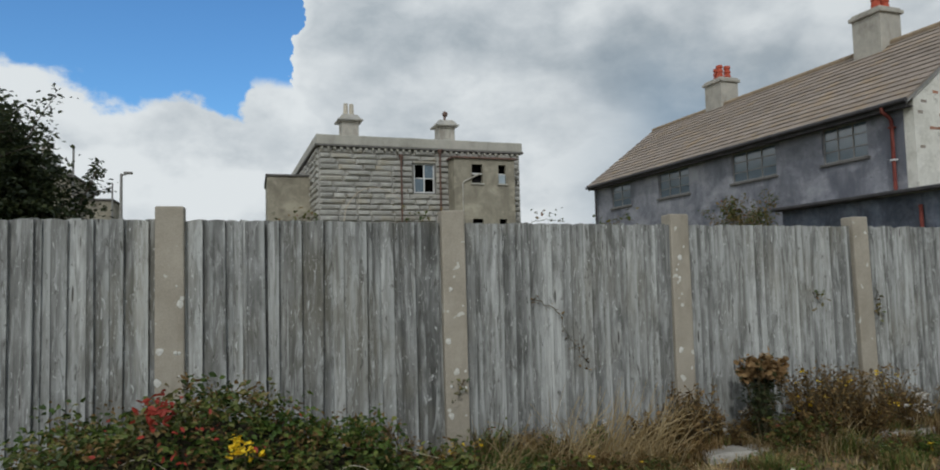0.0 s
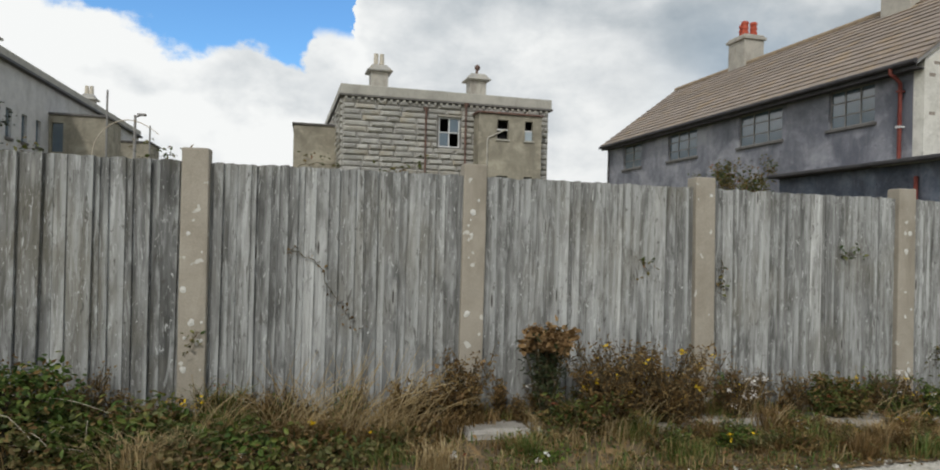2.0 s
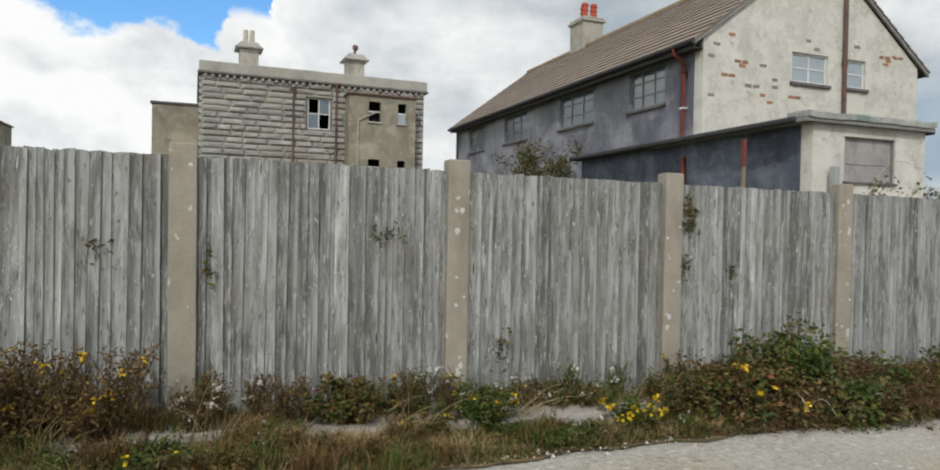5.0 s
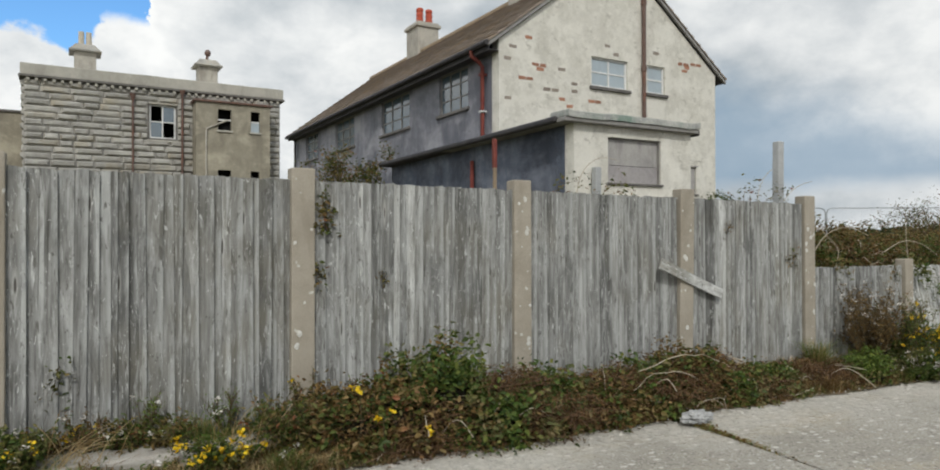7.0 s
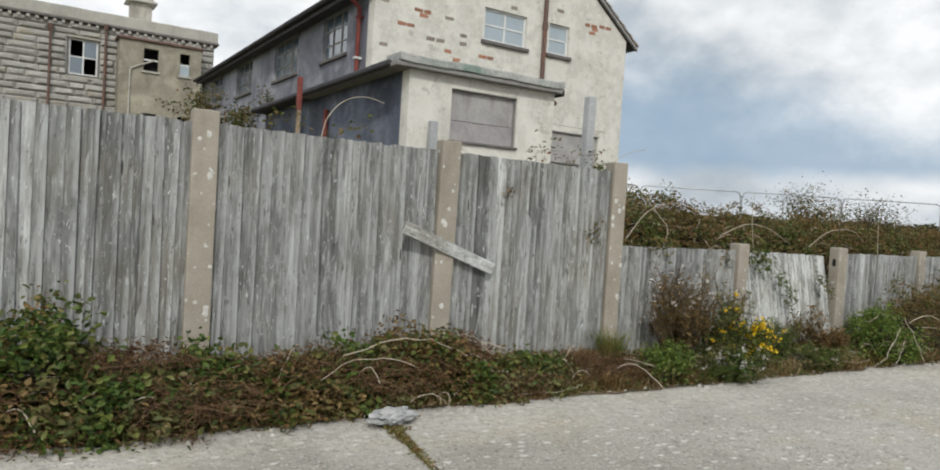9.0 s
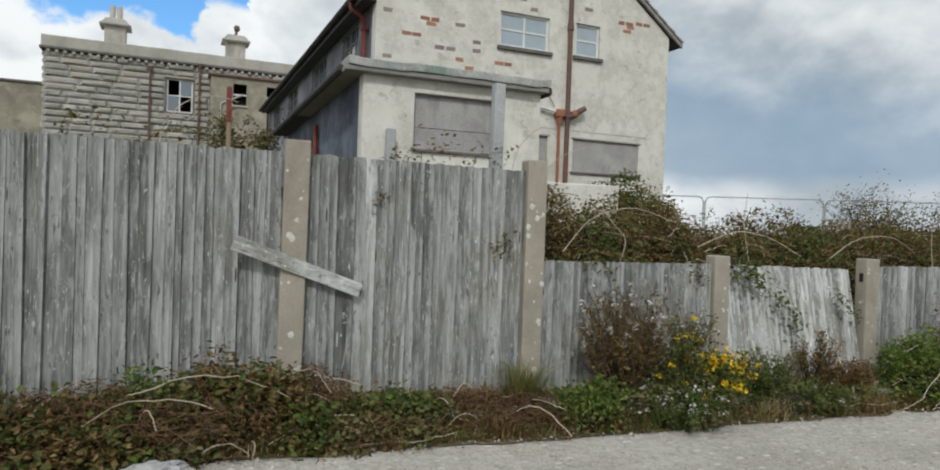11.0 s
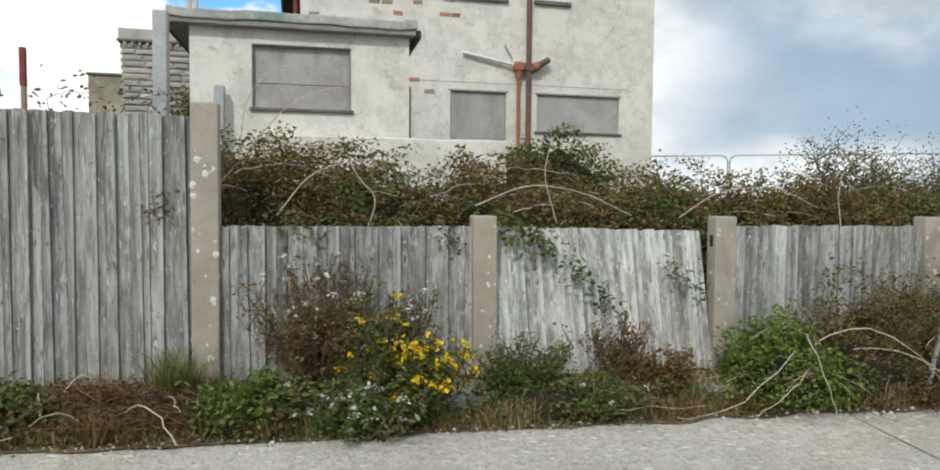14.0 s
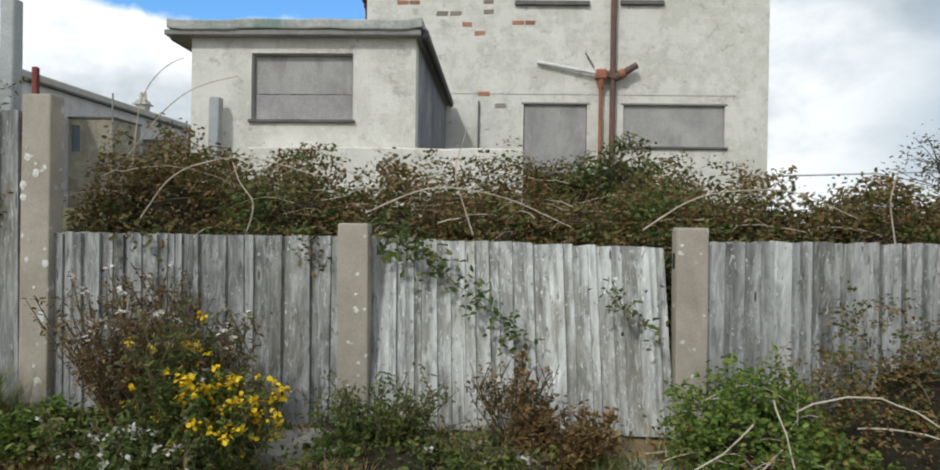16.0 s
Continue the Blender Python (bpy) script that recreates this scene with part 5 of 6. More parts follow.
def site_panel(at, rz, width, height, tilt=0.0, lean=0.0, rail=True):
    """A steel mesh site-fence panel: tube frame with round corners, wires, foot block."""
    P = thing("site_fence_panel", at, "galvanised steel mesh site fence panel", "fence panel", "site fence panels", rz=rz)
    r = 0.16
    pts = [(0, 0, 0), (0, 0, height - r), (r * 0.3, 0, height - r * 0.3), (r, 0, height), (width - r, 0, height), (width - r * 0.3, 0, height - r * 0.3), (width, 0, height - r), (width, 0, 0)]
    v, f = tubes([pts], [(0.021, 0.021)], 8)
    attach(mesh_object("tube_frame", v, f, M["steel"], True), P)
    if rail:
        v, f = tubes([[(0, 0, 0.35), (width, 0, 0.35)]], [(0.016, 0.016)], 6)
        attach(mesh_object("lower_rail", v, f, M["steel"], True), P)
    n = int(width / 0.11)
    paths = [[(i * width / n, 0.01, 0.35), (i * width / n, 0.01, height)] for i in range(1, n)] + [[(0, 0.01, z), (width, 0.01, z)] for z in (0.7, 1.0, 1.3, 1.6)]
    v, f = tubes(paths, [(0.0007, 0.0007)] * len(paths), 3)
    attach(mesh_object("wire_mesh", v, f, M["steel"]), P)
    P.matrix_world = P.matrix_world @ pose(0, 0, 0, tilt, lean, 0)
    return P


site_panel((22.135, 4.72, -0.24), -8, 3.4, 2.17, tilt=5.0, lean=7.2, rail=False)
for i in range(5):
    site_panel((24.95 + 3.04 * i, 18.55 - 1.68 * i, 0.48), -29, 3.42, 2.03)


def foot_block():
    B = thing("fence_foot_block", (22.16, 4.56, road_z(22.3)), "grey slotted plastic fence foot block on the road edge", "foot block", rz=-22)
    bm = box((0, 0, 0), (0.36, 0.2, 0.13), 0.03, segs=2)
    for v in bm.verts:
        if v.co.z > 0.07:
            v.co.x = 0.18 + (v.co.x - 0.18) * 0.9
    part("body", bm, M["plastic"], B)
    # black bars and a disc, set proud, stand for shade in slots and socket
    for i in range(4):
        part("slot", box((0.05 + i * 0.075, -0.006, 0.03), (0.085 + i * 0.075, 0.01, 0.09), 0.003), M["fascia"], B, "black bar standing for a shaded slot")
    part("socket", rod((0.18, 0.10, 0.12), (0.18, 0.10, 0.136), 0.03, 0.03, 10), M["fascia"], B)


foot_block()


def crumpled_bag():
    bm = bmesh.new()
    bmesh.ops.create_icosphere(bm, subdivisions=4, radius=1.0)
    for v in bm.verts:
        n = noise.noise(v.co * 2.6) * 0.35 + noise.noise(v.co * 6.0) * 0.16
        v.co = v.co * (1.0 + n)
        v.co.x *= 0.19
        v.co.y *= 0.10
        v.co.z = v.co.z * 0.055 + 0.05
    me = bpy.data.meshes.new("plastic_bag")
    bm.to_mesh(me)
    bm.free()
    me.materials.append(M["bag"])
    b = tagged(new("plastic_bag", me), "crumpled clear plastic bag at the road edge", "litter")
    b.matrix_world = pose(13.42, 4.36, road_z(13.4) + 0.01, 0, 0, 12)


crumpled_bag()

# ---- plants ----


def mound_points(rng, n, c, r, fill=0.35, bump=0.25, seed=0.0):
    """Points in the outer skin of an uneven half mound."""
    d = rng.normal(size=(n, 3))
    d[:, 2] = np.abs(d[:, 2])
    d /= np.linalg.norm(d, axis=1)[:, None]
    k = np.array([1.0 + bump * noise.noise((x * 2.2 + seed, y * 2.2, z * 2.2)) + 0.5 * bump * noise.noise((x * 5 + seed, y * 5, z * 5)) for x, y, z in d])
    rad = (1 - fill * rng.random(n) ** 1.5) * k
    return np.array(c) + d * np.array(r) * rad[:, None]


def sprays(rng, n, r, fill, bump, seed, each=9, wide=0.055):
    """Leaf points in small sprays scattered over an uneven mound, with gaps between them."""
    c = mound_points(rng, max(1, n // each), (0, 0, 0), r, fill, bump, seed)
    return np.repeat(c, each, axis=0) + rng.normal(0, wide, (len(c) * each, 3)) * np.array([1.0, 1.0, 0.7])


# solid dark mesh added inside a bush to stand for its inner shade
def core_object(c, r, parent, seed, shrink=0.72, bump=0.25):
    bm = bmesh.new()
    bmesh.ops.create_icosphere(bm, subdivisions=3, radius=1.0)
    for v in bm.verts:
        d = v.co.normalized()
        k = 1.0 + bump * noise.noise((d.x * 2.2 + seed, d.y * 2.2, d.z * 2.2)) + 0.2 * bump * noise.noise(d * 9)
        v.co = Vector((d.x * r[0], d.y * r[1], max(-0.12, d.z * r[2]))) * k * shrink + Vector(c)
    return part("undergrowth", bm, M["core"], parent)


def arcs(rng, n, c, r, length, rise, seg=9):
    """Long arching canes out of a mound."""
    out = []
    for _ in range(n):
        d = rng.normal(size=3)
        d[2] = abs(d[2])
        d /= np.linalg.norm(d)
        p = np.array(c) + d * np.array(r) * rng.uniform(0.75, 0.98)
        b = rng.uniform(0, 2 * math.pi)
        L = length * rng.uniform(0.3, 1.25)
        up = rise * rng.uniform(-0.2, 1.1)
        t = np.linspace(0, 1, seg)
        w = rng.normal(0, 0.03 * L, (seg, 3)).cumsum(0) * 0.35
        out.append(np.stack([p[0] + math.cos(b) * L * (t - 0.4), p[1] + math.sin(b) * L * 0.5 * (t - 0.4), p[2] - 0.03 + up * (t * 1.6 - 1.7 * t * t)], 1) + w)
    return out


def bramble(c, r, n, leaf, label, seed, mat="leaf_mixed", canes=20, cane_len=0.8, rise=0.35, size=0.05, cane_mat="stem_dark", brown=0.0, name="bramble_bush", bump=0.25, group=""):
    rng = np.random.default_rng(seed)
    B = thing(name, (c[0], c[1], c[2]), label, "bush", group)
    o = (0, 0, 0)
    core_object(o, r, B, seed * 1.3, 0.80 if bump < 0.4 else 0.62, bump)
    nb = int(n * brown)
    leaves_object("leaves", sprays(rng, n - nb, r, 0.22, bump, seed * 1.3, 9, size * 1.1), size, M[mat], B, rng, slim=0.62)
    if nb:
        leaves_object("dead_leaves", sprays(rng, nb, r, 0.18, bump, seed * 1.3, 14, size * 1.3), size * 0.85, M["leaf_brown"], B, rng, slim=0.45)
    if canes:
        p = arcs(rng, canes, o, r, cane_len, rise)
        half = len(p) // 3
        stems_object("cane_tangle", p[:half], [(0.0045, 0.0016)] * half, M[cane_mat], B)["kind"] = "stuff"
        stems_object("dry_tangle", p[half:], [(0.0040, 0.0016)] * (len(p) - half), M["stem" if seed % 2 else "twig"], B)["kind"] = "stuff"
        if canes > 50 and cane_len > 0.75:
            w = arcs(rng, canes // 4, o, r, cane_len * 1.5, rise * 1.3, 12)
            for q in w[:14]:
                stems_object("pale_cane", [q], [(0.0055, 0.0025)], M["stem"], B, 5)
        q = np.concatenate([s[rng.integers(3, len(s), 5)] for s in p])
        leaves_object("cane_leaves", q + rng.normal(0, 0.02, q.shape), size, M[mat], B, rng)
    return B


def flowers(parent, P, size, mat, rng, name="blossom"):
    """Small ragged heads: a few petals round each point."""
    q = np.repeat(P, 7, axis=0) + rng.normal(0, size * 0.35, (len(P) * 7, 3))
    ob = leaves_object(name, q, size, M[mat], parent, rng, 1.2, 0.9)
    ob["kind"] = "stuff"
    return ob


def weed(x, y, h, spread, label, seed, leafmat="leaf_brown", heads=None, head_mat="seed", leaf_n=500, stem_n=26, size=0.03, name="tall_weed", flat=False, stem_mat="stem_dark"):
    """An upright weed: branching stems, leaves along them and heads at their tips."""
    rng = np.random.default_rng(seed)
    W = thing(name, (x, y, ground_z(x, y)), label, "weed")
    paths, tips = [], []
    for _ in range(stem_n):
        a, s = rng.uniform(0, 2 * math.pi), spread * math.sqrt(rng.random())
        hh = h * (rng.uniform(0.9, 1.03) if flat else rng.uniform(0.45, 1.1))
        t = np.linspace(0, 1, 8)
        bend = rng.normal(0, 0.05, 2)
        p = np.stack([s * math.cos(a) * t ** 0.8 + bend[0] * t * t, s * 0.7 * math.sin(a) * t ** 0.8 + bend[1] * t * t, hh * t], 1) + rng.normal(0, 0.006, (8, 3))
        paths.append(p)
        tips.append(p[-1])
        for _ in range(3):
            i = rng.integers(3, 7)
            b = rng.uniform(0, 2 * math.pi)
            L = hh * rng.uniform(0.12, 0.3)
            q = np.stack([p[i] + np.array([math.cos(b) * L * 0.6 * u, math.sin(b) * L * 0.5 * u, L * u]) for u in np.linspace(0, 1, 4)])
            paths.append(q)
            tips.append(q[-1])
    stems_object("stalk_growth", paths, [(0.005, 0.0018)] * len(paths), M[stem_mat], W)["kind"] = "stuff"
    allp = np.concatenate(paths)
    q = allp[rng.integers(0, len(allp), leaf_n)]
    q = q[q[:, 2] > 0.03]
    leaves_object("leaves", q + rng.normal(0, 0.018, q.shape), size, M[leafmat], W, rng, 0.35, 0.4)
    tips = np.array(tips)
    if flat:
        tips = tips[tips[:, 2] > h * 0.88]
    if heads:
        flowers(W, tips[rng.integers(0, len(tips), heads)] + rng.normal(0, 0.012, (heads, 3)), 0.025 if head_mat == "seed" else 0.05 if flat else 0.028, head_mat, rng)
    return W


# grass and low herbs of the verge
def verge():
    rng = np.random.default_rng(3)
    G = new("verge_grass")
    tagged(G, "patchy green and straw-coloured verge grass with low weeds", "grass", kind="stuff")
    xs = rng.uniform(-5.5, 28, 95000)
    clump = np.array([noise.noise((x * 0.55, 8.0, 0)) + 0.7 * noise.noise((x * 2.1, 3.0, 0)) for x in xs])
    e = np.array([edge_y(x) for x in xs])
    f = rng.random(len(xs))
    ys = e - 0.03 + (5.36 - e) * f ** 0.9
    patch = np.array([noise.noise((x * 1.9, y * 2.6, 5.0)) for x, y in zip(xs, ys)])
    keep = (rng.random(len(xs)) < 0.62 + 0.45 * clump) & (patch > -0.22 - 0.25 * smooth(9, 12, 11))
    dry = (xs > 1.5) & (xs < 9.5)
    keep &= ~(dry & (ys > 4.9) & (patch < 0.34))
    keep &= (patch > 0.0) | (rng.random(len(xs)) < 0.35)
    xs, ys = xs[keep], ys[keep]
    P = np.stack([xs, ys, [ground_z(x, y) + 0.015 for x, y in zip(xs, ys)]], 1)
    n = len(P)
    pick = rng.random(n)
    blades_object("green_blades", P[pick < 0.55], 0.12, 0.9, 0.0045, M["grass"], G, rng)
    blades_object("dry_blades", P[(pick >= 0.55) & (pick < 0.72)], 0.16, 1.0, 0.0038, M["straw"], G, rng)
    low = P[pick >= 0.72]
    leaves_object("herb_leaves", low + np.stack([rng.normal(0, 0.03, len(low)), rng.normal(0, 0.03, len(low)), rng.uniform(0.01, 0.12, len(low))], 1), 0.038, M["leaf_mixed"], G, rng, 0.8)
    m2 = low[rng.integers(0, len(low), 9000)]
    leaves_object("moss_and_litter", m2 + np.stack([rng.normal(0, 0.05, 9000), rng.normal(0, 0.05, 9000), rng.uniform(0.0, 0.05, 9000)], 1), 0.03, M["leaf_brown"], G, rng, 0.8)
    n = 9000
    xs = rng.uniform(0.8, 10.3, n)
    ys = np.where(rng.random(n) < 0.5, rng.uniform(5.2, 5.37, n), rng.uniform(4.4, 4.98, n))
    wet = np.array([noise.noise((x * 2.4, y * 2.0, 7.0)) for x, y in zip(xs, ys)])
    ok = (wet > -0.05) & (ys > np.array([edge_y(x) for x in xs]))
    Q = np.stack([xs, ys, [foot_z(x) + 0.02 if y > 5.0 else ground_z(x, y) + 0.02 for x, y in zip(xs, ys)]], 1)[ok]
    blades_object("rusty_blades", Q[::2], 0.14, 1.0, 0.0036, M["rust_grass"], G, rng)
    blades_object("green_tufts", Q[1::2], 0.12, 1.0, 0.0036, M["grass"], G, rng)
    leaves_object("rusty_litter", Q + rng.normal(0, 0.02, Q.shape) * np.array([1, 1, 0.3]), 0.026, M["leaf_brown"], G, rng, 1.0)
    n = 16000
    xs = rng.uniform(-5.5, 28, n)
    ys = np.array([edge_y(x) for x in xs]) + rng.normal(0.03, 0.07, n)
    zs = np.array([max(road_z(x) + 0.006, ground_z(x, y) + 0.03) for x, y in zip(xs, ys)])
    Q = np.stack([xs, ys, zs + rng.uniform(0, 0.02, n)], 1)
    leaves_object("edge_litter", Q[:9000], 0.026, M["leaf_brown"], G, rng, 1.2)
    leaves_object("edge_moss", Q[9000:], 0.022, M["leaf_green"], G, rng, 1.2)
    return G


verge()


def verge_soil():
    """A thin ribbon of soil and moss lapping on the road's edge."""
    V, F = [], []
    n = 240
    for i in range(n + 1):
        x = -6 + 36 * i / n
        e = edge_y(x)
        for j, (y, dz) in enumerate(((e - 0.10 + 0.10 * noise.noise((x * 2.5, 0, 4)), 0.004), (e + 0.03, 0.018), (e + 0.2, 0.03), ((e + 5.3) / 2, 0.03), (5.36, 0.02))):
            V.append((x, y, max(ground_z(x, y) + dz, road_z(x) + 0.006 if j == 0 else -9)))
    for i in range(n):
        for j in range(4):
            F.append((i * 5 + j, (i + 1) * 5 + j, (i + 1) * 5 + j + 1, i * 5 + j + 1))
    s = mesh_object("verge", V, F, M["soil"], True)
    tagged(s, "dark mossy soil verge along the road", "verge", kind="structure")


verge_soil()


def loose_chips():
    """Pale grit and broken concrete along the road's edge."""
    rng = np.random.default_rng(44)
    V, F = [], []
    for _ in range(1500):
        x = rng.uniform(1.0, 24.0)
        y = edge_y(x) - abs(rng.normal(0, 0.16)) + 0.04
        r = rng.choice([0.006, 0.009, 0.014, 0.022], p=[0.45, 0.33, 0.17, 0.05])
        z = road_z(x) + 0.2 * r
        b = len(V)
        a0 = rng.uniform(0, 6.28)
        for j in range(5):
            a = a0 + j * 1.2566
            q = r * rng.uniform(0.7, 1.3)
            V.append((x + q * math.cos(a), y + q * math.sin(a), z - 0.3 * r))
        V.append((x + rng.normal(0, r * 0.2), y + rng.normal(0, r * 0.2), z + r * rng.uniform(0.5, 0.9)))
        F += [(b + j, b + (j + 1) % 5, b + 5) for j in range(5)]
    ob = mesh_object("loose_grit", V, F, M["grit"])
    tagged(ob, "loose pale grit and concrete crumbs along the road edge", "grit", kind="stuff")


loose_chips()

# bramble heap near the start
bramble((-0.30, 4.78, -0.1), (1.32, 0.55, 0.84), 19000, 1, "bramble heap with reddened leaves against the fence", 31, "leaf_green", canes=40, cane_len=0.9, rise=0.3, size=0.046, brown=0.25, bump=0.35)
_r = np.random.default_rng(5)
_b = thing("ragwort", (-0.05, 4.45, 0.45), "yellow flowering ragwort growing through brambles", "weed")
flowers(_b, _r.normal(0, 0.05, (14, 3)) + np.array([0, -0.1, 0.12]), 0.028, "yellow", _r)
stems_object("stem", [[(0, 0, -0.4), (0.0, -0.04, -0.1), (0.0, -0.1, 0.1)]], [(0.005, 0.003)], M["stem_dark"], _b)
_b = thing("red_leaved_spray", (-0.55, 4.45, 0.78), "spray of bright red bramble leaves", "leaves")
leaves_object("leaves", _r.normal(0, 0.05, (60, 3)), 0.05, M["red"], _b, _r)
leaves_object("fallen_red_leaves", _r.normal(0, (0.3, 0.06, 0.1), (30, 3)) + np.array([0.1, -0.05, -0.2]), 0.045, M["red"], _b, _r)
bramble((-2.6, 4.9, -0.1), (1.0, 0.5, 0.55), 4500, 1, "green bramble clump along the fence foot", 32, canes=14, size=0.05)
bramble((1.15, 4.85, -0.15), (0.75, 0.4, 0.38), 4200, 1, "low bramble clump along the fence foot", 33, "leaf_green", canes=30, size=0.055, brown=0.15, bump=0.5)
bramble((2.2, 4.75, -0.15), (0.7, 0.35, 0.26), 3200, 1, "low bramble clump along the fence foot", 34, "leaf_green", canes=24, size=0.05, brown=0.25, bump=0.5)

# dry stalks and weeds
weed(4.22, 5.05, 0.70, 0.13, "dock-like weed with a flat brown flower head", 41, "leaf_dark", 150, "rust_flower", 1200, 26, 0.045, "umbel_weed", True)
weed(4.75, 5.0, 0.66, 0.42, "brown branching weed with yellow flecks", 42, "leaf_brown", 12, "yellow", 4600, 90, 0.034)
weed(5.3, 5.0, 0.60, 0.42, "brown branching weed with yellow flecks", 43, "leaf_brown", 12, "yellow", 3600, 70, 0.034)
weed(4.5, 4.92, 0.34, 0.40, "dark green and brown herbs below the weeds", 39, "leaf_mixed", 0, "seed", 2200, 40, 0.042)
weed(3.55, 5.15, 0.52, 0.26, "reddish brown dying weed by a post", 44, "leaf_brown", 20, "rust_flower", 1900, 40, 0.034)
weed(3.2, 5.12, 0.34, 0.26, "reddish brown dying weed at the fence foot", 45, "leaf_brown", 8, "rust_flower", 1500, 30, 0.034)
weed(5.95, 5.1, 0.38, 0.24, "thin brown weed against a fence post", 38, "leaf_brown", 14, "seed", 900, 26, 0.028)
weed(7.0, 5.15, 0.34, 0.42, "dark green low weed at the fence foot", 46, "leaf_mixed", 0, "seed", 3200, 46, 0.05)
weed(8.1, 5.0, 0.30, 0.34, "low weed with white daisies and yellow ragwort", 47, "leaf_green", 16, "seed", 2200, 36, 0.042)
weed(8.05, 4.9, 0.28, 0.16, "yellow ragwort clump at the fence foot", 48, "leaf_green", 16, "yellow", 900, 16, 0.036)
weed(8.9, 5.15, 0.27, 0.36, "dark low weed at the fence foot", 49, "leaf_mixed", 8, "seed", 1800, 40, 0.04)
weed(9.35, 4.85, 0.26, 0.32, "yellow ragwort clump at the road edge", 50, "leaf_green", 44, "yellow", 1800, 30, 0.036)
weed(9.9, 5.0, 0.36, 0.45, "tangled green and brown weeds", 51, "leaf_mixed", 0, "seed", 2400, 50, 0.044)
for i, x in enumerate((1.9, 2.5, 3.0, 5.7, 6.4, 7.5, 8.6)):
    weed(x, 4.72 + 0.1 * (i % 3), 0.15, 0.34, "low green and rusty herbs on the verge", 300 + i, ("leaf_green", "leaf_brown", "leaf_mixed")[i % 3], 6, ("seed", "yellow")[i % 2], 1500, 26, 0.038, name="low_herb")
for i, (x, n) in enumerate(((2.3, 90), (2.7, 130), (3.05, 90), (1.8, 50), (5.0, 24), (7.3, 20), (8.4, 24), (6.1, 16), (9.6, 24))):
    rg = np.random.default_rng(60 + i)
    t = thing("dry_grass_tuft", (x, 4.95, ground_z(x, 4.95)), "tuft of long dry straw-coloured grass", "grass", "dry grass tufts")
    p = []
    for _ in range(n):
        L, b = rg.uniform(0.25, 0.62 if i > 2 else 0.85), rg.uniform(0.2, 1.3)
        u = np.linspace(0, 1, 8)
        sx = rg.normal(0, 0.12)
        way = 1.0 if rg.random() < 0.8 else -0.7
        p.append(np.stack([sx + way * b * 0.6 * L * u ** 1.4, rg.normal(0, 0.07) + rg.normal(0, 0.1) * u, L * (u - 0.40 * b * u * u)], 1))
    stems_object("blade_growth", p, [(0.0042, 0.0012)] * n, M["straw"], t, 3)["kind"] = "stuff"

_s = random.Random(9)
for i in range(90):
    x = _s.uniform(0.8, 10.4)
    y = _s.choice([_s.uniform(5.15, 5.34), _s.uniform(4.5, 5.0)])
    y = max(y, edge_y(x) + 0.05)
    h = _s.uniform(0.12, 0.42) if y > 5.1 else _s.uniform(0.08, 0.2)
    weed(x, y, h, _s.uniform(0.08, 0.22), "small scraggly weed on the verge", 500 + i, _s.choice(["leaf_brown", "leaf_mixed", "leaf_green", "leaf_brown", "leaf_bright"]), _s.choice([0, 0, 3, 6]), _s.choice(["seed", "yellow", "rust_flower", "seed"]), 380, 12, _s.uniform(0.02, 0.036), name="small_weed")

# bramble bank along the tall fence's second half: leafy clumps, dead bracken and tangled canes, grass at its end


def dead_tangle(x, y, r, label, seed, canes=70, fronds=2600, length=0.7, rise=0.28, group="dead tangles along the tall fence"):
    """A springy heap of dead rusty stems with shrivelled leaves hanging on them and a few long pale canes."""
    rng = np.random.default_rng(seed)
    T = thing("dead_tangle", (x, y, ground_z(x, y) - 0.03), label, "dead plants", group)
    p = arcs(rng, canes, (0, 0, 0), r, length, rise, 10)
    stems_object("stem_tangle", p, [(0.0034, 0.0013)] * len(p), M["twig"], T)["kind"] = "stuff"
    q = np.concatenate(p)
    q = q[rng.integers(0, len(q), fronds)] + rng.normal(0, 0.028, (fronds, 3))
    leaves_object("fronds", q, 0.034, M["frond"], T, rng, 0.2, 0.3)
    for w in arcs(rng, 5, (0, 0, 0), r, length * 1.3, rise * 1.2, 12):
        stems_object("pale_cane", [w], [(0.0055, 0.0025)], M["stem"], T, 5)
    return T


def grass_clump(x, y, h, spread, mat, label, seed, n=420, group="grass clumps along the tall fence"):
    """Long arching blades from one root."""
    rng = np.random.default_rng(seed)
    T = thing("grass_clump", (x, y, ground_z(x, y) - 0.01), label, "grass", group)
    P = np.stack([rng.normal(0, spread, n), rng.normal(0, spread * 0.6, n), np.zeros(n)], 1)
    P = P[np.hypot(P[:, 0], P[:, 1]) < 2.2 * spread]
    blades_object("blade_growth", P, h, 0.9, 0.0034, M[mat], T, rng)["kind"] = "stuff"
    return T


_spec = ((10.55, 4.98, 0.62, 0.40, 0.50, 0), (11.15, 5.05, 0.55, 0.36, 0.66, 1), (11.65, 4.82, 0.55, 0.40, 0.40, 1), (12.2, 5.0, 0.5, 0.36, 0.42, 1), (12.75, 4.9, 0.5, 0.38, 0.36, 0), (13.35, 4.98, 0.55, 0.36, 0.44, 1), (13.95, 5.05, 0.5, 0.32, 0.50, 0), (14.5, 4.92, 0.45, 0.32, 0.30, 1), (15.1, 5.0, 0.45, 0.30, 0.26, 1))
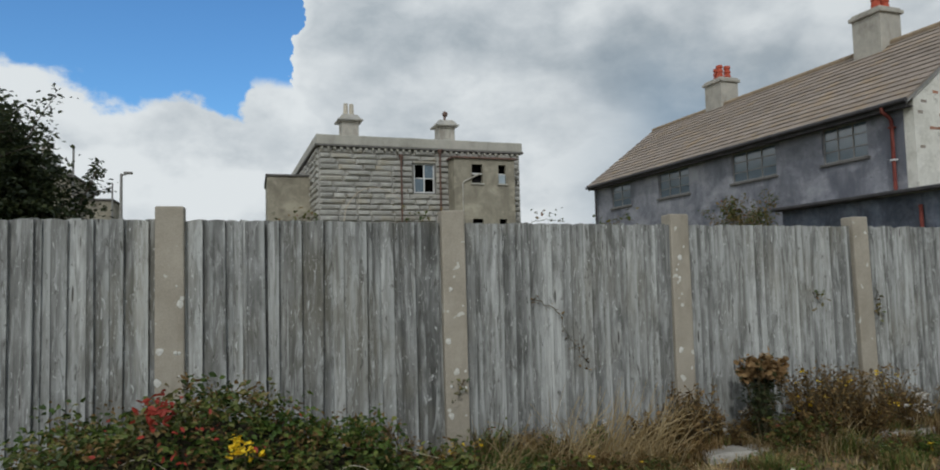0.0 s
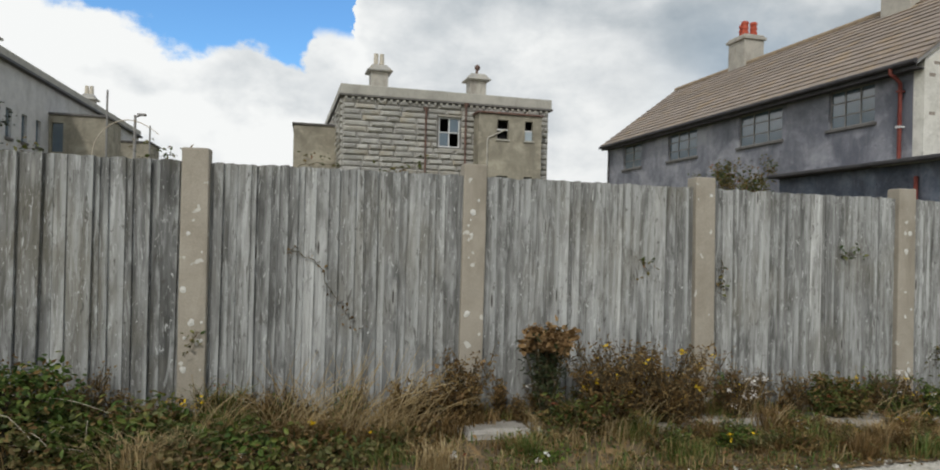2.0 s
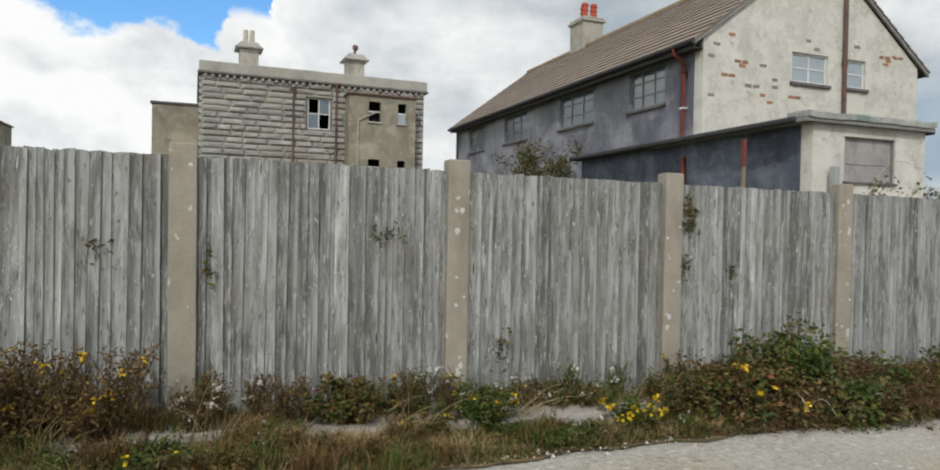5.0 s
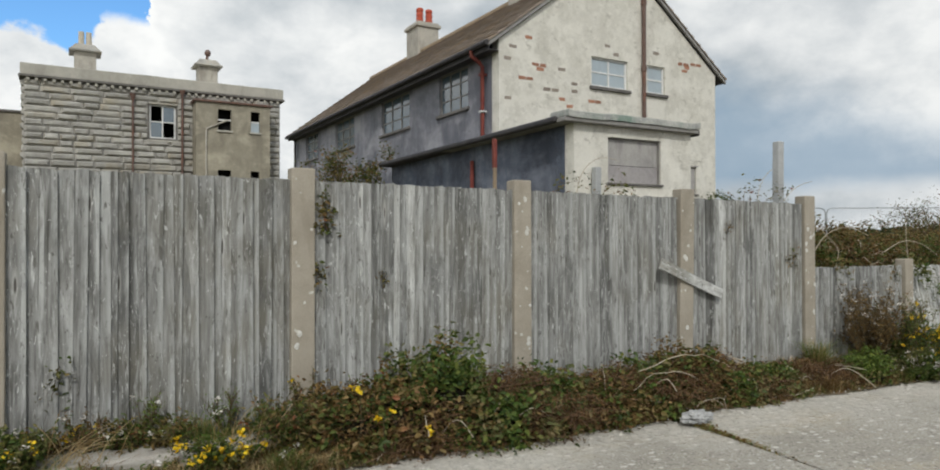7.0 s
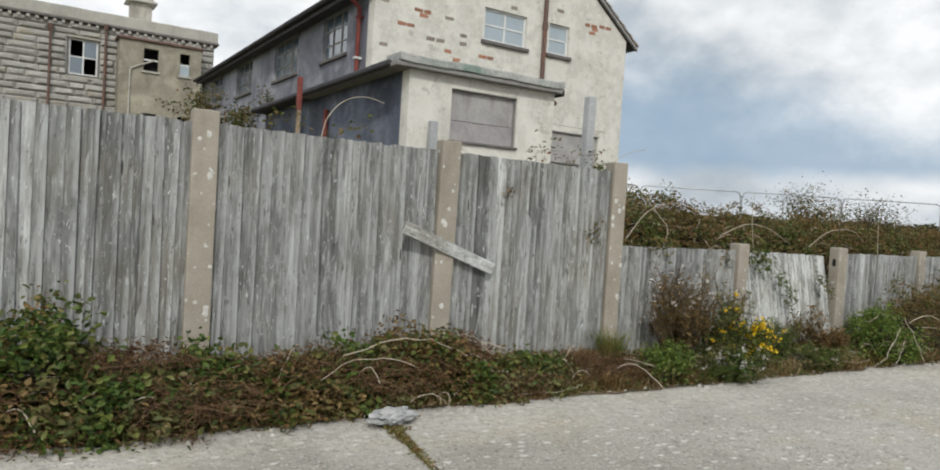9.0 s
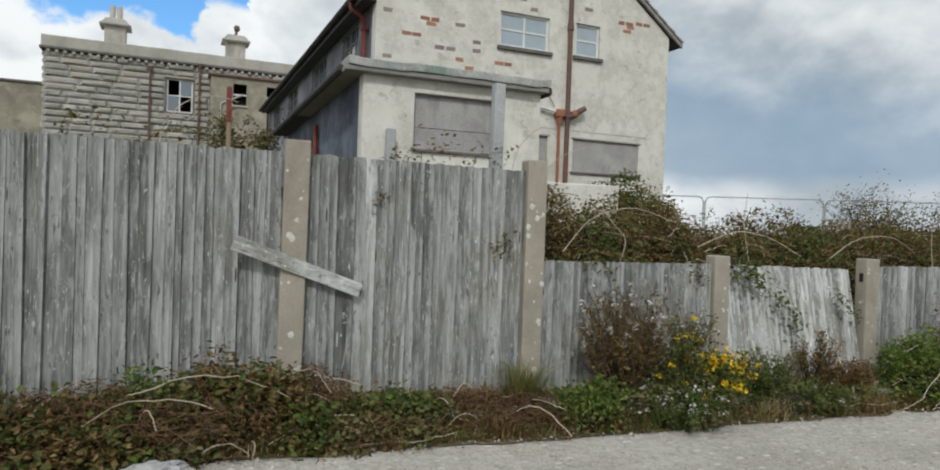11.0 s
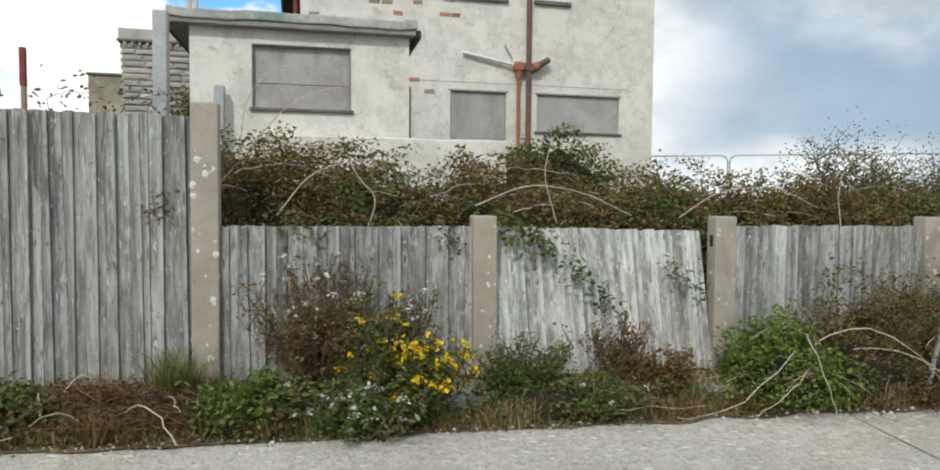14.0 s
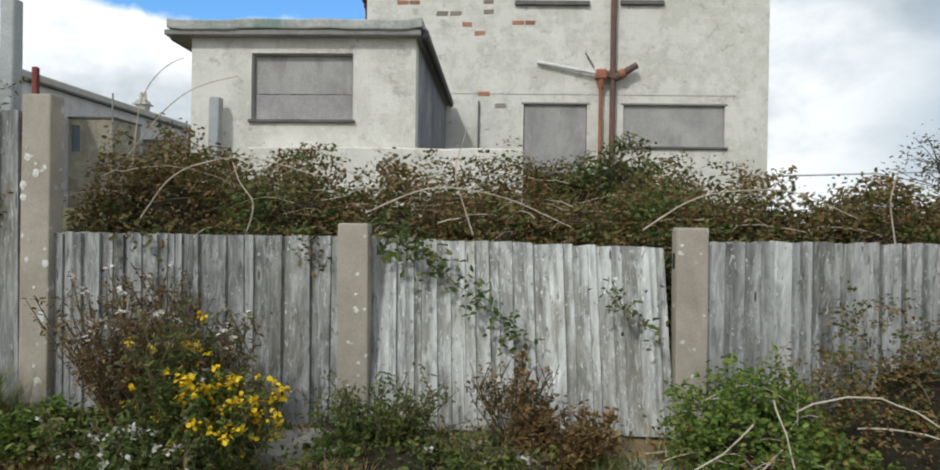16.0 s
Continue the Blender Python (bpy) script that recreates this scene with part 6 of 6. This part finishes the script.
for i, (x, y, rx, ry, rz, g) in enumerate(_spec):
    bramble((x, y, ground_z(x, y) - 0.05), (rx, ry, rz), 4600, 1, "low bramble with dark green and rusty leaves" if g else "low tangled bramble of green and brown leaves", 70 + i, "leaf_green" if g else "leaf_mixed", canes=22, cane_len=0.6, rise=0.14, size=0.052, brown=0.16 if g else 0.4, group="brambles along the tall fence", bump=0.6)
for i, (x, y, rx, rz) in enumerate(((10.9, 4.72, 0.45, 0.38), (11.7, 4.92, 0.55, 0.60), (12.1, 4.66, 0.55, 0.42), (12.9, 4.95, 0.5, 0.48), (13.6, 4.82, 0.55, 0.52), (14.35, 5.1, 0.45, 0.42), (14.9, 4.85, 0.4, 0.26), (15.7, 5.05, 0.45, 0.26), (16.2, 4.95, 0.35, 0.22))):
    dead_tangle(x, y, (rx, 0.30, rz), "tangle of rusty dead stems and pale canes", 640 + i, 120 if i < 6 else 70, 3200 if i < 6 else 2000)
_s = random.Random(61)
for i in range(46):
    x = 10.3 + 6.6 * (i + _s.random()) / 46
    front = _s.random() < 0.6
    y = max(edge_y(x) + _s.uniform(0.04, 0.22), 4.42) if front else _s.uniform(4.9, 5.3)
    far = smooth(13.8, 15.2, x)
    mat = _s.choice(["grass", "rust_grass", "grass", "straw", "rust_grass"])
    grass_clump(x, y, _s.uniform(0.14, 0.26) if front else _s.uniform(0.22, 0.36 + 0.12 * far), _s.uniform(0.06, 0.13), mat, {"grass": "clump of green and yellowing grass", "rust_grass": "clump of rusty dead grass", "straw": "clump of straw-coloured grass"}[mat], 700 + i)
for i in range(70):
    x = 0.4 + 9.8 * (i + _s.random()) / 70
    y = max(edge_y(x) + 0.05, _s.uniform(4.45, 5.0)) if _s.random() < 0.72 else _s.uniform(5.15, 5.32)
    mat = _s.choice(["grass", "rust_grass", "straw", "grass", "straw", "rust_grass"])
    grass_clump(x, y, _s.uniform(0.12, 0.30) * (1.5 if x < 3.2 else 1.0), _s.uniform(0.05, 0.12), mat, {"grass": "clump of green and yellowing grass", "rust_grass": "clump of rusty dead grass", "straw": "clump of straw-coloured grass"}[mat], 900 + i, 300, "grass clumps on the first verge")
for i, (x, y, z) in enumerate(((10.45, 4.62, 0.42), (10.75, 4.5, 0.30), (10.3, 4.7, 0.55))):
    rg = np.random.default_rng(780 + i)
    t = thing("ragwort", (x, y, ground_z(x, y)), "sprig of yellow ragwort among brambles", "weed")
    stems_object("stem", [[(0, 0, 0), (0.02, -0.02, z * 0.5), (0.0, -0.05, z)]], [(0.004, 0.002)], M["stem_dark"], t)
    flowers(t, rg.normal(0, 0.03, (3, 3)) + np.array([0, -0.05, z]), 0.028, "yellow", rg)

# herbs round the end of the tall fence
weed(17.25, 5.12, 0.92, 0.50, "dark brown dead weed with pale seed heads", 81, "leaf_brown", 60, "seed", 4200, 90, 0.034)
weed(17.75, 5.0, 0.80, 0.42, "dark brown dead weed with pale seed heads", 82, "leaf_mixed", 70, "seed", 4200, 80, 0.036)
weed(18.0, 4.75, 0.60, 0.34, "ragwort covered in yellow flowers", 83, "leaf_green", 260, "yellow", 3600, 70, 0.042, name="ragwort")
weed(17.65, 4.78, 0.88, 0.26, "tall ragwort with a few yellow heads", 84, "leaf_green", 34, "yellow", 1600, 26, 0.036, name="ragwort")
weed(17.55, 4.66, 0.42, 0.50, "low green weed with white seed heads", 85, "leaf_green", 110, "seed", 4200, 70, 0.045)
weed(18.75, 5.05, 0.46, 0.42, "green leafy weed below the leaning panel", 86, "leaf_green", 0, "seed", 2600, 60, 0.036)
weed(19.6, 5.12, 0.55, 0.34, "thin brown weed against the leaning panel", 87, "leaf_brown", 24, "rust_flower", 1500, 40, 0.03)
weed(19.9, 5.0, 0.34, 0.36, "rusty brown low weed at the fence foot", 88, "leaf_brown", 40, "rust_flower", 2400, 44, 0.036)
weed(16.75, 4.85, 0.34, 0.36, "green leafy herb at the fence foot", 79, "leaf_bright", 0, "seed", 2400, 40, 0.044)
weed(19.3, 4.8, 0.26, 0.5, "green and brown low herbs at the road edge", 78, "leaf_green", 10, "seed", 3000, 50, 0.04)
bramble((16.9, 4.95, -0.3), (0.55, 0.32, 0.30), 2200, 1, "low green herbs at the fence foot", 89, "leaf_green", 8, size=0.04)
bramble((18.9, 4.95, -0.32), (0.7, 0.3, 0.24), 2200, 1, "low green herbs at the fence foot", 90, "leaf_green", 8, size=0.04, brown=0.2)
bramble((20.95, 4.95, -0.30), (0.46, 0.40, 0.58), 6500, 1, "bright green elder bush in front of the low fence", 91, "leaf_bright", 26, 0.6, 0.35, 0.036, "stem", 0.06, "green_bush", 0.75)
bramble((21.95, 5.0, -0.30), (0.9, 0.42, 0.92), 12000, 1, "tangled brown and green undergrowth at the site fence", 92, "leaf_mixed", 40, 0.65, 0.25, 0.030, "stem", 0.5, bump=0.6)
bramble((23.3, 5.05, -0.32), (1.2, 0.5, 1.08), 14000, 1, "tangled brown and green undergrowth at the site fence", 93, "leaf_mixed", 40, 0.7, 0.25, 0.030, "stem", 0.5, bump=0.6)
bramble((25.3, 5.1, -0.35), (1.4, 0.6, 0.9), 5000, 1, "tangled brown and green undergrowth at the site fence", 94, "leaf_mixed", 20, 0.9, 0.35, 0.045, "stem", 0.45)
for i, (x, h) in enumerate(((20.6, 0.2), (21.3, 0.26), (21.7, 0.3), (22.2, 0.34), (22.6, 0.34), (23.1, 0.36), (19.9, 0.2), (19.3, 0.22), (18.6, 0.24), (16.9, 0.24), (17.2, 0.2))):
    for j in range(2):
        grass_clump(x + 0.2 * j, edge_y(x) + 0.12 + 0.18 * j, h, 0.12, ("rust_grass", "grass", "straw")[(i + j) % 3], "clump of yellowing grass at the road edge", 820 + 2 * i + j, 420, "grass clumps at the road edge")
for i, (x, y, rz) in enumerate(((22.35, 4.55, 0.36), (23.0, 4.6, 0.45), (23.7, 4.6, 0.5))):
    dead_tangle(x, y, (0.42, 0.22, rz), "olive and rusty dead herbs at the site fence", 860 + i, 60, 2600, 0.45, 0.22, "dead herbs at the site fence")
_c = thing("arching_canes", (21.0, 4.75, -0.28), "long thin pale dead bramble canes arching over the verge", "canes")
_p = []
for x0, z0, x1, z1, up in ((0.0, 0.50, 0.95, 0.12, 0.42), (0.3, 0.42, 1.25, -0.02, 0.26), (-0.12, 0.55, -0.02, 0.0, 0.06), (-0.2, 0.42, -1.3, 0.05, -0.25), (-0.05, 0.3, -0.75, 0.02, -0.1)):
    u = np.linspace(0, 1, 14)
    _p.append(np.stack([x0 + (x1 - x0) * u, -0.15 - 0.25 * u, z0 + (z1 - z0) * u + up * 4 * u * (1 - u) * 0.6], 1) + _r.normal(0, 0.006, (14, 3)))
for _q in _p:
    stems_object("cane", [_q], [(0.005, 0.0025)], M["stem"], _c, 6)
_c = thing("fallen_stalks", (19.5, 4.72, road_z(19) + 0.05), "dry pale stalks lying at the road edge", "stalks")
_p = [np.stack([np.linspace(-0.5, 0.5, 6) * _r.uniform(0.5, 1.3) + _r.normal(0, 0.2), _r.normal(0, 0.08) + _r.normal(0, 0.05, 6), 0.03 + np.abs(_r.normal(0, 0.02, 6))], 1) for _ in range(3)]
for _q in _p:
    stems_object("stalk", [_q], [(0.003, 0.002)], M["stem"], _c, 5)

# thicket on the bank behind the low fence
_tops = ((16.0, 2.08), (17.0, 2.03), (17.8, 1.74), (19.0, 1.57), (20.2, 1.62), (21.2, 1.54), (22.2, 1.62), (24.0, 1.60), (29.0, 1.5))
_x = 16.75
_i = 0
while _x < 29:
    top = float(np.interp(_x, [q[0] for q in _tops], [q[1] for q in _tops]))
    bramble((_x, 6.45, 0.05), (0.85, 0.75, (top - 0.05) * 0.93), 15000, 1, "dense brown-green bramble thicket on the bank", 110 + _i, ("leaf_mixed", "leaf_green", "leaf_mixed")[_i % 3], canes=150, cane_len=0.95, rise=0.25, size=0.044, brown=0.48, name="bramble_thicket", group="thicket on the bank", bump=0.22)
    if _i % 2 == 0:
        _h = 1.88 if _x < 18.9 else 1.72 if _x < 21 else 1.5
        bramble((_x + 0.6, 7.7, 0.05), (1.2, 0.8, _h), 10000, 1, "dense brown-green bramble thicket on the bank", 130 + _i, canes=70, cane_len=1.0, rise=0.3, size=0.044, brown=0.5, name="bramble_thicket", group="thicket on the bank", bump=0.22)
    _x += 0.95
    _i += 1
bramble((20.7, 11.2, 0.75), (1.95, 0.8, 1.50), 13000, 1, "green bramble bush growing against the gable", 160, "leaf_green", 30, size=0.06, brown=0.25, bump=0.35)
bramble((16.2, 8.2, 0.6), (0.7, 0.5, 1.35), 2600, 1, "bramble bush at the corner of the outshot", 161, "leaf_mixed", 14, size=0.06, brown=0.3, bump=0.35)


def shrub(x, y, h, spread, label, seed, leaf="leaf_mixed", n=3500, size=0.05, name="shrub", twigs=60, trunk=0.05):
    """A leggy shrub or tree: forking limbs, twigs and loose sprays of leaves."""
    rng = np.random.default_rng(seed)
    S = thing(name, (x, y, ground_z(x, y) - 0.1), label, "shrub" if h < 5 else "tree")
    limbs, tw, pts = [], [], []
    for i in range(7):
        a = rng.uniform(0, 2 * math.pi)
        u = np.linspace(0, 1, 8)
        s = spread * rng.uniform(0.3, 0.8)
        p = np.stack([s * math.cos(a) * u ** 1.3, s * math.sin(a) * u ** 1.3, h * rng.uniform(0.65, 0.95) * u], 1) + rng.normal(0, 0.02 * h / 3, (8, 3)).cumsum(0) * 0.5
        limbs.append(p)
        for _ in range(max(1, twigs // 7)):
            j = rng.integers(2, 8)
            d = rng.normal(size=3)
            d[2] = abs(d[2]) * 0.9 + 0.2
            d /= np.linalg.norm(d)
            L = spread * rng.uniform(0.25, 0.7)
            q = p[j] + np.outer(np.linspace(0, 1, 6), d) * L + rng.normal(0, 0.02 * L, (6, 3)).cumsum(0)
            tw.append(q)
            pts.append(q[2:])
    for p in limbs:
        stems_object("limb", [p], [(trunk, trunk * 0.3)], M["bark"], S, 6)
    stems_object("twig_growth", tw, [(trunk * 0.22, trunk * 0.06)] * len(tw), M["bark"], S, 4)["kind"] = "stuff"
    q = np.concatenate(pts)
    q = q[rng.integers(0, len(q), n)] + rng.normal(0, spread * 0.07, (n, 3))
    leaves_object("leaves", q, size, M[leaf], S, rng)
    return S


shrub(24.5, 8.2, 2.35, 1.15, "leggy brown shrub with sparse leaves on the bank", 171, "leaf_mixed", 9000, 0.042, twigs=460, trunk=0.03)
shrub(25.6, 8.4, 2.0, 1.2, "leggy brown shrub with sparse leaves on the bank", 172, "leaf_mixed", 6500, 0.042, twigs=340, trunk=0.03)
shrub(14.6, 17.6, 2.7, 1.15, "straggly yellow-green shrub by the house wall", 173, "leaf_mixed", 5200, 0.075, twigs=110, trunk=0.03)
shrub(-3.55, 11.0, 2.5, 1.25, "dark leafy small tree behind the fence", 180, "leaf_dark", 20000, 0.075, "tree", 260, 0.06)
shrub(-2.85, 11.2, 1.8, 0.75, "dark leafy shrub behind the fence", 181, "leaf_dark", 5000, 0.07, "shrub", 140, 0.04)
bramble((-3.6, 11.0, 1.1), (1.4, 1.1, 2.6), 13000, 1, "dark hedge foliage below the small tree", 190, "leaf_dark", 0, size=0.075, name="hedge", bump=0.5)

# creepers and sprigs on the fences
def creeper(pts, label, seed, mat="leaf_mixed", n=60, size=0.045, spread=0.05):
    rng = np.random.default_rng(seed)
    pts = np.array(pts, float)
    C = thing("creeper", tuple(pts[0]), label, "creeper")
    u = np.linspace(0, len(pts) - 1, 24)
    p = np.stack([np.interp(u, range(len(pts)), pts[:, k]) for k in range(3)], 1) - pts[0]
    p += rng.normal(0, 0.008, p.shape)
    stems_object("vine", [p], [(0.004, 0.0015)], M["stem_dark"], C)
    q = p[rng.integers(0, len(p), n)] + rng.normal(0, spread, (n, 3)) * np.array([1, 0.25, 1])
    leaves_object("leaves", q, size, M[mat], C, rng)
    return C


F_Y = BOARD_Y - 0.045
creeper([(2.22, F_Y, 1.35), (2.45, F_Y, 1.25), (2.6, F_Y, 0.95), (2.75, F_Y, 0.72)], "thin dead bramble spray on the fence boards", 201, "leaf_brown", 40, 0.03, 0.03)
creeper([(5.2, F_Y, 1.30), (5.25, F_Y, 1.2)], "small sprig growing through the fence", 202, "leaf_mixed", 22, 0.04)
creeper([(7.2, F_Y, 1.38), (7.45, F_Y, 1.40)], "green sprig growing through the fence", 203, "leaf_green", 34, 0.04)
creeper([(10.22, F_Y, 1.78), (10.28, F_Y, 1.6), (10.22, F_Y, 1.5)], "green creeper beside a fence post", 204, "leaf_mixed", 110, 0.045, 0.05)
creeper([(10.19, F_Y, 1.22), (10.2, F_Y, 1.08)], "small green creeper beside a fence post", 218, "leaf_mixed", 36, 0.04, 0.03)
creeper([(5.98, F_Y, 1.3), (5.97, F_Y, 1.0)], "small sprig beside a fence post", 205, "leaf_mixed", 26, 0.04, 0.03)
creeper([(10.75, F_Y, 1.15), (10.78, F_Y, 1.05)], "small dark sprig on the boards", 206, "leaf_mixed", 22, 0.035, 0.03)
creeper([(1.6, 5.33, 0.72), (1.55, 5.33, 0.6)], "green sprig at a post", 207, "leaf_green", 20, 0.035, 0.03)
creeper([(8.35, F_Y, 0.55), (8.3, F_Y, 0.3)], "green sprig at the fence foot", 208, "leaf_green", 40, 0.045, 0.05)
creeper([(16.2, F_Y, 1.25), (16.05, F_Y, 1.15)], "brown sprig at the end post", 209, "leaf_mixed", 40, 0.04, 0.05)
creeper([(15.05, F_Y, 1.6), (15.0, F_Y, 1.5)], "small brown sprig on the boards", 210, "leaf_brown", 22, 0.03, 0.03)
creeper([(18.72, F_Y + 0.1, 1.12), (18.95, F_Y + 0.02, 0.95), (19.25, F_Y, 0.75), (19.5, F_Y - 0.02, 0.55), (19.62, F_Y - 0.02, 0.4)], "green bramble trailing down the leaning panel", 211, "leaf_green", 190, 0.05, 0.07)
creeper([(18.68, F_Y + 0.15, 1.15), (18.85, F_Y, 1.0), (19.1, F_Y, 0.95)], "green bramble over the panel top", 212, "leaf_green", 120, 0.055, 0.07)
creeper([(20.15, F_Y, 0.75), (20.3, F_Y, 0.62), (20.5, F_Y - 0.05, 0.45)], "green bramble trailing on the leaning panel", 213, "leaf_green", 70, 0.045, 0.06)
creeper([(18.25, F_Y, 1.05), (18.3, F_Y, 0.85)], "brown sprig on the low boards", 214, "leaf_mixed", 50, 0.045, 0.06)
creeper([(17.0, F_Y, 1.15), (17.25, F_Y, 1.0)], "brambles hanging over the low fence", 215, "leaf_mixed", 80, 0.05, 0.08)
for i, x in enumerate((0.1, 1.0, 2.2, 2.9, 12.6, 13.2, 15.3, 15.8)):
    creeper([(x, 5.475, 1.70), (x + 0.1, 5.49, 2.0), (x + 0.4, 5.5, 2.03)], "bramble tips showing over the fence", 220 + i, "leaf_mixed", 60, 0.04, 0.06)

_rg = np.random.default_rng(77)
_g = tagged(new("joint_grass"), "grass and moss growing in a road joint", "grass", kind="stuff")
_n = 700
_y = 4.35 - np.abs(_rg.normal(0, 0.45, _n))
_q = np.stack([13.38 + 0.108 * (_y - 4.2) + _rg.normal(0, 0.018 + 0.10 * np.clip(_y - 4.0, 0, 1)), _y, np.full(_n, road_z(13.4) - 0.03)], 1)
blades_object("blades", _q, 0.07, 1.0, 0.003, M["grass"], _g, _rg)
leaves_object("moss", _q[:350] + np.array([0, 0, 0.035]), 0.028, M["leaf_brown"], _g, _rg, 0.9)


def long_cane(pts, label, seed):
    """One long bare cane rising over the fence in a bow."""
    rng = np.random.default_rng(seed)
    pts = np.array(pts, float)
    C = thing("bare_cane", tuple(pts[0]), label, "cane")
    u = np.linspace(0, len(pts) - 1, 20)
    p = np.stack([np.interp(u, range(len(pts)), pts[:, k]) for k in range(3)], 1) - pts[0]
    k = np.ones(5) / 5
    for a in range(3):
        p[:, a] = np.convolve(np.pad(p[:, a], 2, mode="edge"), k, mode="valid")
    stems_object("cane", [p], [(0.006, 0.003)], M["stem"], C, 5)


long_cane([(0.66, 5.8, 0.6), (0.71, 5.8, 2.04), (0.76, 5.8, 2.2), (0.9, 5.8, 2.33), (1.08, 5.8, 2.32), (1.23, 5.8, 2.2)], "bare bramble cane bowed above the tall fence", 601)
long_cane([(13.2, 6.0, 0.7), (13.28, 6.0, 1.97), (13.37, 6.0, 2.19), (13.53, 6.0, 2.34), (13.75, 6.0, 2.38), (13.93, 6.0, 2.32)], "bare bramble cane bowed above the tall fence", 602)
long_cane([(16.55, 6.3, 1.2), (16.6, 6.3, 1.94), (16.66, 6.3, 2.18), (16.83, 6.3, 2.37), (17.0, 6.3, 2.44)], "bare cane rising out of the thicket", 603)
long_cane([(16.39, 6.1, 1.32), (16.77, 6.1, 1.79), (16.95, 6.1, 2.02), (17.19, 6.1, 2.18), (17.54, 6.1, 2.25)], "bare cane rising out of the thicket", 604)
long_cane([(17.62, 5.85, 0.94), (17.74, 5.85, 1.28), (17.59, 5.9, 1.43), (17.5, 6.0, 1.6)], "pale bare cane in the thicket", 605)
long_cane([(22.05, 5.65, 1.0), (22.0, 5.65, 1.34), (22.09, 5.7, 1.57)], "pale bare cane in the thicket", 606)
long_cane([(18.5, 5.75, 1.2), (19.0, 5.7, 1.42), (19.5, 5.7, 1.35), (20.0, 5.7, 1.12)], "pale bare cane arching through the thicket", 607)
long_cane([(20.4, 5.75, 1.1), (20.8, 5.7, 1.38), (21.4, 5.7, 1.42), (21.9, 5.75, 1.2)], "pale bare cane arching through the thicket", 608)
long_cane([(16.9, 5.75, 1.1), (17.2, 5.7, 1.5), (17.7, 5.7, 1.62), (18.3, 5.75, 1.45)], "pale bare cane arching through the thicket", 609)
long_cane([(19.3, 5.8, 1.05), (19.15, 5.75, 1.5), (19.25, 5.8, 1.85)], "pale bare cane standing in the thicket", 610)


def far_trees():
    """A low wooded skyline beyond the fields."""
    rng = np.random.default_rng(12)
    T = tagged(new("distant_woods"), "low dark wooded skyline beyond the fields", "woods", kind="stuff")
    n = 16000
    a = rng.uniform(math.radians(48), math.radians(88), n)
    d = rng.uniform(330, 370, n)
    x, y = np.sin(a) * d, np.cos(a) * d
    top = np.array([5.0 + 2.2 * noise.noise((v * 22.0, 1.0, 0.0)) + 1.6 * noise.noise((v * 70.0, 5.0, 0.0)) for v in a])
    P = np.stack([x, y, -1.0 + top * np.sqrt(rng.random(n))], 1)
    leaves_object("foliage", P, 3.2, M["leaf_dark"], T, rng)


far_trees()
